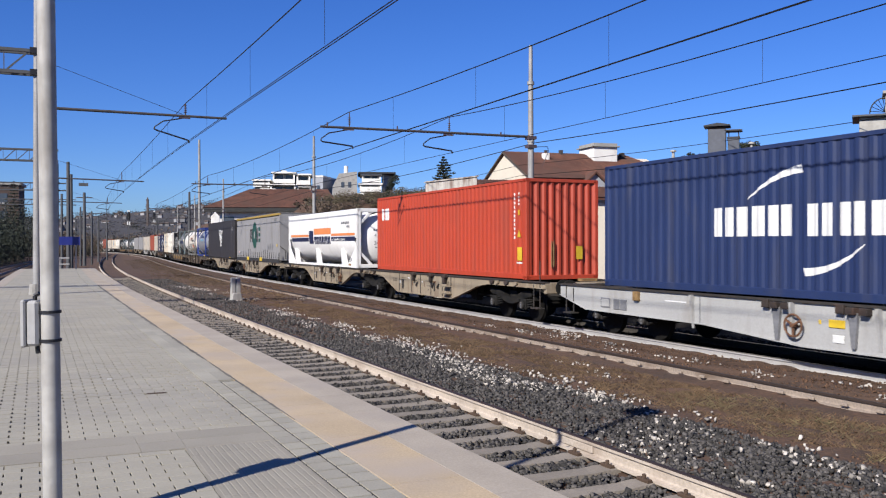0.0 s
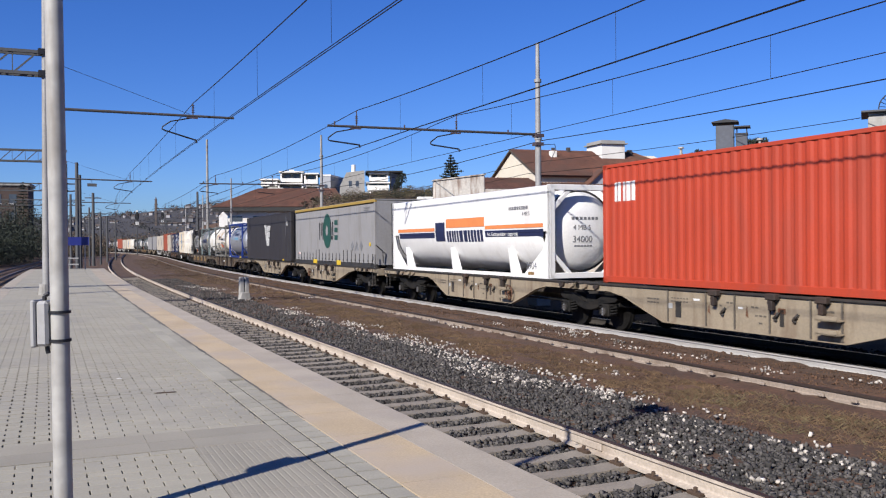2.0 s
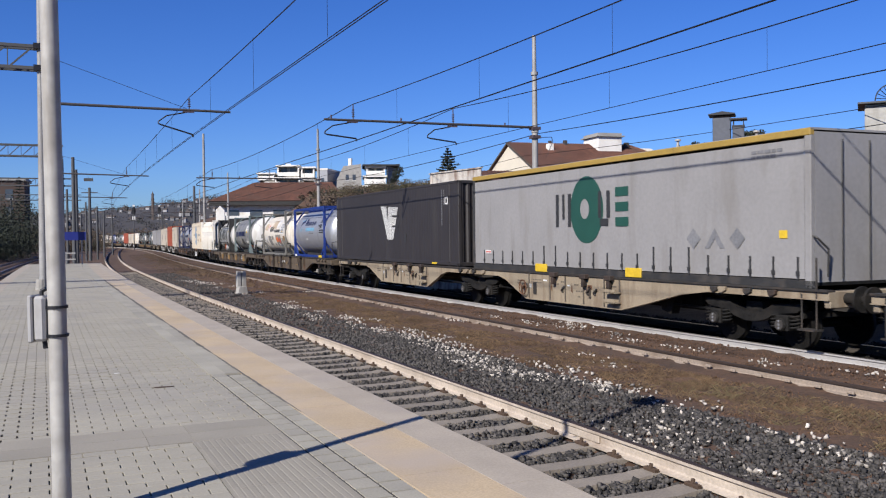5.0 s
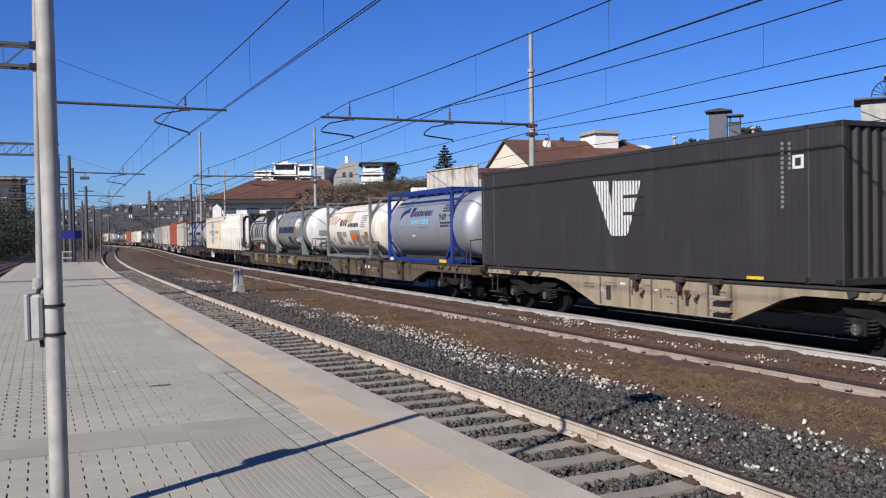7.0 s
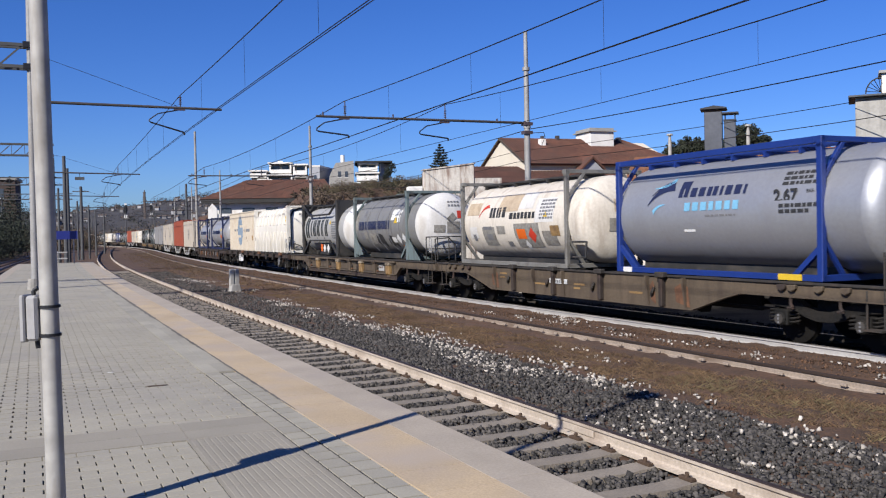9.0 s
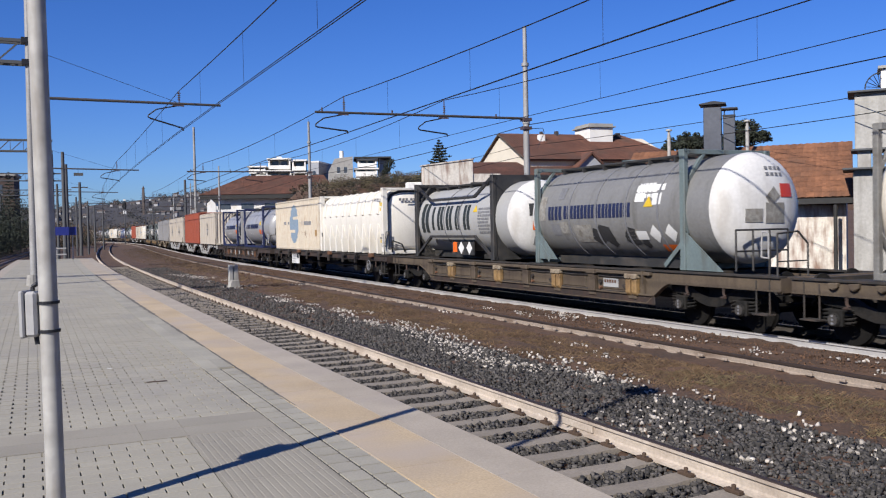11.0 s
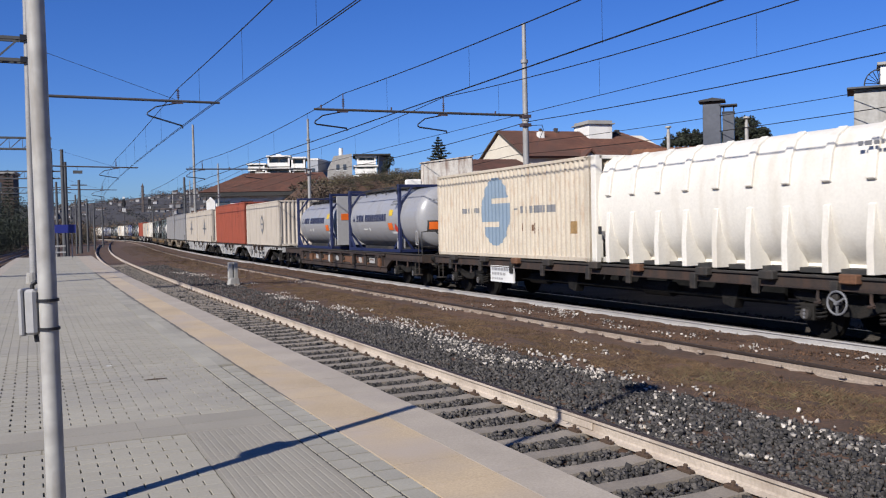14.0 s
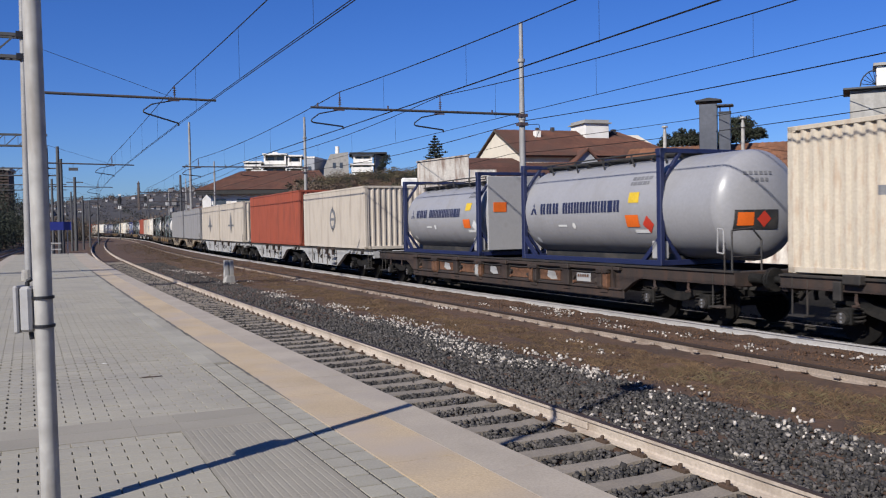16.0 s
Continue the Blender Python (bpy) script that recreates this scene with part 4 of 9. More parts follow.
TERRACE_SHRUBS = []     # (x, y, height of the middle, radius), planted further down


# flat-roofed apartment blocks on the slope
def storey(parent, x0, x1, y0, z0, z1, back, parapet=0.9, recess=1.6, bays=3, wall="white_wall"):
    """One terraced storey: a set-back wall with dark glazed bays, a slab, side cheeks and a solid balcony front."""
    # set-back wall is greyer than the white fronts to carry the slab's shade
    bm = BM()
    bx(bm, x0 + 0.2, x1 - 0.2, y0 + recess, back, z0, z1)
    part("wall", bm, "grey_plaster_shade", parent, "set-back storey wall with the slab's shade put into its grey")
    bm = BM()
    bx(bm, x0 - 0.25, x1 + 0.25, y0 - 0.3, back, z1, z1 + 0.28)
    part("slab", bm, wall, parent, "white projecting slab")
    if parapet:
        bm = BM()
        bx(bm, x0, x1, y0 - 0.2, y0 - 0.05, z0 + 0.285, z0 + parapet)
        part("parapet", bm, wall, parent, "solid white balcony front")
    for x in (x0, x1 - 0.3):
        bm = BM()
        bx(bm, x, x + 0.3, y0, y0 + recess + 0.02, z0 + 0.285, z1 - 0.004)
        part("cheek", bm, wall, parent)
    step = (x1 - x0 - 0.8) / bays
    for k in range(bays):
        window(parent, x0 + 0.4 + step * (k + 0.5), y0 + recess - 0.01, z0 + 0.5, step * 0.72, (z1 - z0) * 0.66)


ap = thing("apartment_building", "white terraced apartment block with deep balconies", "apartment building", at=pose(-35.6, 170, -0.95, 0, 0, 6))
bm = BM()
bx(bm, 0.4, 9.6, 0.6, 9, 7.5, 12.3)
part("wall", bm, "white_wall", ap)
storey(ap, 0.6, 3.0, -1.4, 11.6, 13.6, 8.5, 1.5, 1.2, 1)
storey(ap, -1.0, 2.1, -0.8, 13.95, 15.4, 8.5, 1.1, 1.1, 1)
storey(ap, 2.2, 7.0, -0.9, 12.3, 14.5, 8.8, 1.25, 1.7, 2)
storey(ap, 2.6, 6.8, 0.0, 14.8, 16.9, 8.6, 1.0, 1.5, 2)
storey(ap, 7.3, 9.9, -0.6, 11.8, 14.2, 8.7, 1.3, 1.4, 1)
storey(ap, 7.1, 9.7, 0.3, 14.5, 16.6, 8.6, 1.1, 1.5, 1)
bm = BM()
bx(bm, 4.0, 5.0, 3, 4, 17.18, 17.7)
part("roof_box", bm, "white_wall", ap)
# the wing's bluish grey puts part of its shade into the colour
bm = BM()
slab(bm, [(10.3, -0.2), (12.2, -0.6), (16.6, 16.0), (10.3, 16.0)], "z", 7.5, 16.2)
wing = part("stair_wing", bm, "grey_wall_shade", ap, "stair wing turned from the sun, with shade also in its grey colour")
bm = BM()
slab(bm, [(10.2, -0.3), (12.25, -0.7), (16.7, 16.1), (10.2, 16.1)], "z", 16.2, 16.5)
part("cornice", bm, "white_wall", wing)
bm = BM()
bx(bm, 11.0, 11.5, -0.62, -0.3, 12.5, 14.6)
part("stair_window", bm, "glass", wing)
ap2 = thing("apartment_building", "grey and white apartment block with terraces and roof shrubs", "apartment building", at=pose(-20.3, 168, -0.2, 0, 0, 6))
bm = BM()
slab(bm, [(-1.4, 7.5), (3.7, 7.5), (3.7, 16.3), (0.3, 15.9), (-0.9, 13.5)], "y", 0, 8)
part("wall", bm, "concrete", ap2, "light grey gable wall")
for k, x in enumerate((1.0, 2.3)):
    window(ap2, x, -0.02, 13.2, 0.6, 1.1)
window(ap2, 2.2, -0.02, 9.8, 0.9, 1.1)
bm = BM()
cyl(bm, (1.6, 3, 16.0), (1.6, 3, 17.6), 0.4, n=10)
part("vent", bm, "white_wall", ap2)
storey(ap2, 3.9, 8.6, -0.8, 9.6, 11.9, 7.8, 1.3, 1.6, 2)
storey(ap2, 4.2, 8.3, -0.3, 12.2, 13.8, 7.8, 1.2, 1.4, 2)
storey(ap2, 4.6, 8.2, 0.3, 14.0, 15.6, 7.8, 1.0, 1.5, 2)
bm = BM()
bx(bm, 3.9, 11.0, -0.4, 8.2, 15.9, 16.2)
part("roof_slab", bm, "dark_gap", ap2, "dark flat roof slab")
# grey end wall: part of its shade is in the colour
bm = BM()
slab(bm, [(8.7, -0.4), (10.8, 7.5), (8.7, 7.5)], "z", 7.5, 15.9)
part("shaded_wing", bm, "grey_wall_shade", ap2, "end wall turned from the sun, with shade also in its grey colour")
for _x, _z, _r_ in ((10.6, 14.6, 1.2), (9.9, 13.2, 1.0), (6.4, 9.2, 0.8)):
    _q = ap2.matrix_world @ Vector((_x, -1.6, 0))
    TERRACE_SHRUBS.append((_q.x, _q.y, _z - 0.2, _r_))

# goods shed with a tiled roof
sh = thing("goods_shed", "long shed with a red-brown tiled roof and dark eaves", "shed", at=pose(-35.0, 130, 0, 0, 0, 6))
bm = BM()
bx(bm, 1.1, 18.2, 1.1, 9.6, 0, 7.3)
part("wall", bm, "white_wall", sh)
_ra, _rb, _rc, _rd = (5.7, 5.4, 10.75), (17.6, 5.4, 10.75), (19.6, 0, 7.75), (-0.4, 0, 7.75)
quad_slab("roof", "roof_tile", [_ra, _rb, _rc, _rd], 0.2, sh)
tile_courses("roof_tiles", "roof_tile", _ra, _rb, _rc, _rd, sh, step=0.6, rib=0.4)
quad_slab("roof", "roof_tile", [_ra, _rb, (19.6, 10.8, 7.75), (-0.4, 10.8, 7.75)], 0.2, sh)
quad_slab("roof", "roof_tile", [_ra, (5.7, 5.41, 10.75), (-0.4, 10.8, 7.75), _rd], 0.2, sh, "hipped roof end")
bm = BM()
bx(bm, -0.3, 19.5, 0.0, 1.1, 7.1, 7.68)
part("eaves_board", bm, "dark_gap", sh, "dark eaves board")
for k in range(5):
    window(sh, 3.0 + k * 3.4, 1.06, 4.8, 1.8, 1.6)
cb = thing("cabin", "small white turret-like cabin with a pointed top", "cabin", at=pose(-28.5, 108, 0, 0, 0, 12))
bm = BM()
slab(bm, [(0, -0.3), (1.05, -0.3), (1.05, 5.7), (0.52, 6.25), (0, 5.7)], "y", 0, 1.05)
part("body", bm, "white_wall", cb, bevel=0.02)
bm = BM()
bx(bm, 1.1, 5.6, 0.2, 2.4, -0.3, 5.0)
part("annex", bm, "white_wall", cb)

# brick block beyond the left tracks
bb = thing("apartment_building", "tall brick apartment block with a flat roof", "apartment building", at=pose(-78.9, 150, 0, 0, 0, 20))
# the dark brick colour holds the shade that lies on this block
bm = BM()
bx(bm, 0, 6.2, 0, 9, -1, 12.6)
part("wall", bm, "brick_shade", bb)
bm = BM()
bx(bm, -0.3, 6.5, -0.3, 9.3, 12.6, 13.1)
part("cornice", bm, "concrete", bb)
for i in range(3):
    for k in range(2):
        window(bb, 1.4 + k * 2.4, -0.02, 3.5 + i * 3.0, 1.2, 1.6)


# ---- plants ----
def leaf_cloud(name, mat, centres, radii, per, size, parent, seed, flat_share=0.6):
    """Many small leaf blades in uneven clumps."""
    rng = np.random.default_rng(seed)
    c = np.repeat(np.array(centres, float), per, axis=0)
    r = np.repeat(np.array(radii, float), per)
    d = rng.normal(0, 1, c.shape)
    d = d / np.linalg.norm(d, axis=1, keepdims=True) * (rng.uniform(0, 1, (len(c), 1)) ** 0.45)
    p = c + d * r[:, None] * np.array([1, 1, flat_share])
    a, b = rng.normal(0, 1, p.shape), rng.normal(0, 1, p.shape)
    a = a / np.linalg.norm(a, axis=1, keepdims=True) * size
    b = b / np.linalg.norm(b, axis=1, keepdims=True) * size * 0.6
    v = np.stack([p - a, p + b, p + a, p - b], 1).reshape(-1, 3)
    f = np.arange(len(v)).reshape(-1, 4)
    return raw(name, v, f, mat, parent)


def broad_tree(at, h, spread, mat="leaf_dark", seed=1, label="dark evergreen tree with an uneven crown", per=90, leaf=0.16, flat_share=0.6, trunk=0.45):
    rng = random.Random(seed)
    t = thing("tree", label, "tree", "trees", at=at)
    bm = BM()
    cyl(bm, (0, 0, -0.3), (0, 0, h * trunk), h * 0.03, h * 0.02, n=9)
    tips = []
    for k in range(9):
        a, z = rng.uniform(0, 6.28), h * rng.uniform(trunk * 0.8, trunk * 1.15)
        tip = (math.cos(a) * spread * rng.uniform(0.4, 0.9), math.sin(a) * spread * rng.uniform(0.4, 0.9), h * rng.uniform(0.6, 0.95))
        cyl(bm, (0, 0, z * 0.85), tip, h * 0.012, h * 0.004, n=6)
        tips.append(tip)
    part("trunk", bm, "bark", t)
    cs, rs = [], []
    for k in range(26):
        if k < len(tips):
            c = tips[k]
        else:
            a, q = rng.uniform(0, 6.28), rng.uniform(0, 1) ** 0.6
            c = (math.cos(a) * spread * q, math.sin(a) * spread * q, h * rng.uniform(max(0.3, trunk), 0.97))
        cs.append(c)
        rs.append(spread * rng.uniform(0.18, 0.42))
    leaf_cloud("crown", mat, cs, rs, per, leaf, t, seed, flat_share)
    return t


def conifer(at, h, spread, seed=1, label="dark pointed conifer with drooping tiers", mat="leaf_dark"):
    rng = random.Random(seed)
    t = thing("tree", label, "tree", "trees", at=at)
    bm = BM()
    cyl(bm, (0, 0, -0.3), (0, 0, h * 0.98), h * 0.02, h * 0.003, n=8)
    cs, rs = [], []
    tiers = 22
    for k in range(tiers):
        f = k / (tiers - 1)
        z = h * (0.18 + 0.8 * f)
        rad = spread * (1 - f) ** 0.9 + 0.05
        for j in range(6):
            a = j * 1.05 + k * 0.7 + rng.uniform(-0.4, 0.4)
            q = rad * rng.uniform(0.4, 1.35)
            cyl(bm, (0, 0, z), (math.cos(a) * q, math.sin(a) * q, z + rad * 0.12), h * 0.005, h * 0.002, n=5)
            for g in (0.35, 0.7, 1.0):
                cs.append((math.cos(a) * q * g, math.sin(a) * q * g, z + rad * 0.12 * g))
                rs.append(rad * 0.17 + 0.05)
    part("trunk", bm, "bark", t)
    leaf_cloud("crown", mat, cs, rs, 15, 0.085, t, seed, 0.4)
    return t


for _i, (_x, _y, _z, _rr) in enumerate(TERRACE_SHRUBS):
    _t = thing("shrub", "dark evergreen shrub growing beside a terrace", "shrub", "terrace shrubs", at=pose(_x, _y, 0))
    bm = BM()
    cyl(bm, (0, 0, 2.0), (0, 0, _z), 0.10, 0.05, n=6)
    part("stem", bm, "bark", _t)
    leaf_cloud("crown", "leaf_dark", [(0, 0, _z), (0.3, 0, _z + 0.5), (-0.4, 0, _z - 0.4)], [_rr, _rr * 0.6, _rr * 0.7], 260, 0.14, _t, 90 + _i, 0.9)
conifer(pose(-0.1, 70, 3.4), 5.8, 2.0, 3)


def umbrella_pine(x, y, top, wide, deep, seed):
    """A pine with a broad, dense, gently domed crown on a bare trunk."""
    rng = random.Random(seed)
    t = thing("tree", "dark umbrella pine with a dense domed crown behind the roofs", "tree", "trees", at=pose(x, y, 0))
    bm = BM()
    cyl(bm, (0, 0, -0.3), (0.1, 0, top - deep), 0.22, 0.14, n=9)
    cs, rs = [], []
    for k in range(70):
        a, q = rng.uniform(0, 6.28), math.sqrt(rng.uniform(0, 1))
        h_ = math.sqrt(max(0.0, 1 - q * q))
        c = (math.cos(a) * q * wide, math.sin(a) * q * wide, top - deep + deep * h_ * rng.uniform(0.35, 0.97) - 0.15)
        cs.append(c)
        rs.append(rng.uniform(0.22, 0.42))
        if k < 14:
            cyl(bm, (0.1, 0, top - deep - 0.3), c, 0.05, 0.02, n=5)
    part("trunk", bm, "bark", t)
    leaf_cloud("crown", "leaf_pine", cs, rs, 150, 0.085, t, seed, 0.7)
    return t


umbrella_pine(22.71, 66, 9.92, 1.75, 1.9, 21)
umbrella_pine(18.29, 66, 9.09, 1.65, 1.5, 22)
umbrella_pine(20.73, 67, 9.00, 1.3, 1.3, 23)


def bank_z(s, o):
    """Height of the scrub slope behind the line."""
    return (np.clip((o - 9) / 10, 0, 1) * 7.9 + np.clip((o - 19) / 40, 0, 1) * 3.6) * np.clip((s - 98) / 26, 0, 1)


_r = np.random.default_rng(5)
bank_s = np.linspace(92, 260, 44)
bank_o = np.linspace(8, 120, 44)
BS, BO = np.meshgrid(bank_s, bank_o, indexing="ij")
bzz = bank_z(BS, BO) + _r.normal(0, 0.25, BS.shape)
bx_ = np.interp(BS, SS, MAIN[0][:, 0]) + BO * np.interp(BS, SS, MAIN[1][:, 0])
by_ = np.interp(BS, SS, MAIN[0][:, 1]) + BO * np.interp(BS, SS, MAIN[1][:, 1])
ii = np.arange(BS.size).reshape(BS.shape)
ff = np.stack([ii[:-1, :-1], ii[1:, :-1], ii[1:, 1:], ii[:-1, 1:]], -1).reshape(-1, 4)[:, ::-1]
tagged(raw("bank", np.stack([bx_, by_, bzz], -1).reshape(-1, 3), ff, "ballast_soil", smooth=True), "scrub-covered earth slope behind the line", "slope", kind="structure")


def scrub(name, label, s0, s1, o0, o1, n, h, mat, seed, leaf=0.22, per=70, base=None):
    rng = np.random.default_rng(seed)
    s, o = rng.uniform(s0, s1, n), rng.uniform(o0, o1, n)
    yard = (o > 8) & (o < 18.5) & (s < 134)      # the ground before the goods shed stays clear
    s, o = s[~yard], o[~yard]
    n = len(s)
    x = np.interp(s, SS, MAIN[0][:, 0]) + o * np.interp(s, SS, MAIN[1][:, 0])
    y = np.interp(s, SS, MAIN[0][:, 1]) + o * np.interp(s, SS, MAIN[1][:, 1])
    if base is None:
        z = bank_z(s, o)
    else:
        z = np.full(n, base)
    hh = h * rng.uniform(0.5, 1.3, n)
    ob = leaf_cloud(name, mat, np.stack([x, y, z + hh * 0.5], 1), hh * 0.75, per, leaf, None, seed, 0.85)
    return tagged(ob, label, "shrubs", kind="stuff")


scrub("shrubs", "olive and brown winter scrub on the slope", 112, 200, 10, 46, 620, 1.3, "leaf_olive", 7, leaf=0.12, per=170)
scrub("shrubs", "bare twiggy brown bushes on the slope", 106, 190, 10, 50, 420, 1.5, "twig", 8, leaf=0.10, per=150)
scrub("shrubs", "dark evergreen bushes on the slope", 112, 190, 14, 60, 120, 1.6, "leaf_dark", 9, leaf=0.12, per=170)
# leafless trees and dark conifers round the station
for i, (s_, o_, hh, sp) in enumerate(((92, 12, 7.0, 2.4), (100, 16, 7.5, 2.6), (140, 13, 9, 3.4), (160, 12, 9, 3.5))):
    p = on_line(s_, o_, 0)
    broad_tree(pose(p.x, p.y, 0), hh, sp, "twig", 40 + i, "bare brown winter tree beside the line", per=60, leaf=0.16, flat_share=0.9, trunk=0.4)
for i, (s_, o_, hh, sp) in enumerate(((140, -20.9, 11.6, 2.6), (118, -23.5, 9.5, 2.2), (124, -27, 9, 2.4), (128, -24.5, 7, 2.2), (150, -27, 9, 2.6), (112, -26.5, 7.5, 2.2), (140, -30, 12, 3.0), (160, -25, 8, 2.6))):
    p = on_line(s_, o_, 0)
    conifer(pose(p.x, p.y, 0), hh, sp, 60 + i, "dark conifer beyond the station tracks")
scrub("hedge", "dark hedge and trees beyond the station tracks", 104, 150, -40, -19.5, 520, 6.0, "leaf_dark", 12, leaf=0.12, per=230, base=0.0)
scrub("hedge", "brown leafless thicket beyond the station tracks", 225, 420, -40, -11.5, 420, 5.0, "twig", 13, leaf=0.4, per=60, base=0.0)
scrub("hedge", "dark bushes screening the far bend of the line", 196, 250, -24, -9.2, 150, 4.0, "twig", 16, leaf=0.11, per=330, base=0.0)
scrub("hedge", "dark evergreens screening the far bend of the line", 200, 250, -24, -10, 70, 4.0, "leaf_dark", 17, leaf=0.12, per=300, base=0.0)
scrub("hedge", "brown leafless thicket along the far line", 175, 460, 10, 60, 420, 5.5, "twig", 14, leaf=0.4, per=60, base=0.0)
scrub("hedge", "dark evergreens along the far line", 190, 460, 14, 70, 160, 6.0, "leaf_dark", 15, leaf=0.4, per=60, base=0.0)

# ---- far hills with scattered houses ----
def hill(name, s0, s1, o0, o1, height, mat, seed, label, n=40):
    rng = np.random.default_rng(seed)
    ss_, oo_ = np.linspace(s0, s1, n), np.linspace(o0, o1, n)
    A, B = np.meshgrid(ss_, oo_, indexing="ij")
    u, v = (A - s0) / (s1 - s0), (B - o0) / (o1 - o0)
    z = height * np.clip(np.sin(np.pi * np.clip(u, 0, 1)), 0, 1) ** 0.8 * (0.55 + 0.45 * np.sin(3.0 * v + 0.7) * np.cos(5.1 * v)) + rng.normal(0, height * 0.012, A.shape) - 1.0
    x = np.interp(A, SS, MAIN[0][:, 0]) + B * np.interp(A, SS, MAIN[1][:, 0])
    y = np.interp(A, SS, MAIN[0][:, 1]) + B * np.interp(A, SS, MAIN[1][:, 1])
    i = np.arange(A.size).reshape(A.shape)
    f = np.stack([i[:-1, :-1], i[1:, :-1], i[1:, 1:], i[:-1, 1:]], -1).reshape(-1, 4)[:, ::-1]
    tagged(raw(name, np.stack([x, y, z], -1).reshape(-1, 3), f, mat, smooth=True), label, "hill", kind="structure")
    return x, y, z


HX, HY, HZ = hill("hill_north", 900, 2200, -850, 850, 158, "far_wood", 3, "wooded winter hillside behind the town")
_r = np.random.default_rng(9)
hv, hf, rv, rf = [], [], [], []
for k in range(520):
    i, j = _r.integers(2, 20), _r.integers(1, 39)
    x, y, z = HX[i, j] + _r.uniform(-17, 17), HY[i, j] + _r.uniform(-14, 14), HZ[i, j]
    w, d, e = _r.uniform(3, 6.5), _r.uniform(4, 6), _r.uniform(1.2, 3.0)
    b = len(hv)
    hv += [(x - w / 2, y - d / 2, z - 2), (x + w / 2, y - d / 2, z - 2), (x + w / 2, y + d / 2, z - 2), (x - w / 2, y + d / 2, z - 2), (x - w / 2, y - d / 2, z + e), (x + w / 2, y - d / 2, z + e), (x + w / 2, y + d / 2, z + e), (x - w / 2, y + d / 2, z + e)]
    hf += [(b, b + 1, b + 5, b + 4), (b + 1, b + 2, b + 6, b + 5), (b + 2, b + 3, b + 7, b + 6), (b + 3, b, b + 4, b + 7), (b + 4, b + 5, b + 6, b + 7)]
    c = len(rv)
    rv += [(x - w / 2 - 0.4, y - d / 2 - 0.4, z + e), (x + w / 2 + 0.4, y - d / 2 - 0.4, z + e), (x + w / 2 + 0.4, y + d / 2 + 0.4, z + e), (x - w / 2 - 0.4, y + d / 2 + 0.4, z + e), (x - w / 2, y, z + e + 2.2), (x + w / 2, y, z + e + 2.2)]
    rf += [(c, c + 1, c + 5, c + 4), (c + 2, c + 3, c + 4, c + 5), (c + 1, c + 2, c + 5), (c + 3, c, c + 4)]
tagged(raw("far_houses", hv, hf, "far_wall"), "pale houses scattered over the far hillside", "houses", kind="stuff")
tagged(raw("far_roofs", rv, rf, "far_roof"), "tiled roofs of the far houses", "roofs", kind="stuff")
_i = _r.integers(1, 38, 1500), _r.integers(1, 38, 1500)
tagged(leaf_cloud("far_trees", "far_wood", np.stack([HX[_i], HY[_i], HZ[_i] + 1.5], 1), np.full(1500, 11.0), 70, 1.1, None, 4, 0.8), "brown leafless woods on the far hillside", "woods", kind="stuff")
_i = _r.integers(1, 38, 240), _r.integers(1, 38, 240)
tagged(leaf_cloud("far_trees", "leaf_dark", np.stack([HX[_i], HY[_i], HZ[_i] + 2.5], 1), np.full(240, 6.0), 60, 1.0, None, 5, 0.9), "dark evergreens on the far hillside", "woods", kind="stuff")


bt = thing("bell_tower", "slim brownish bell tower standing over the far town", "tower", at=pose(-362, 1080, 0))
bm = BM()
bx(bm, -1.25, 1.25, -1.25, 1.25, 5, 51)
part("shaft", bm, "far_roof", bt)
bm = BM()
bx(bm, -1.7, 1.7, -1.7, 1.7, 51, 52)
bx(bm, -1.1, 1.1, -1.1, 1.1, 52, 57)
bx(bm, -1.5, 1.5, -1.5, 1.5, 57, 57.8)
part("belfry", bm, "far_roof", bt, "belfry between two cornices")
bm = BM()
cyl(bm, (0, 0, 57.8), (0, 0, 61), 1.2, 0.15, n=8)
part("spire", bm, "far_roof", bt, "short tiled spire")


# ---- the train: local y runs away along the track, local x away from the platform, z from the rail ----
SPEED = 7.80
RIDERS = []      # (thing, its place on the line at the start, half the distance between its supports, wheelsets)


def rider(ob, u, half, wheels=()):
    RIDERS.append((ob, u, half, list(wheels)))
    return ob


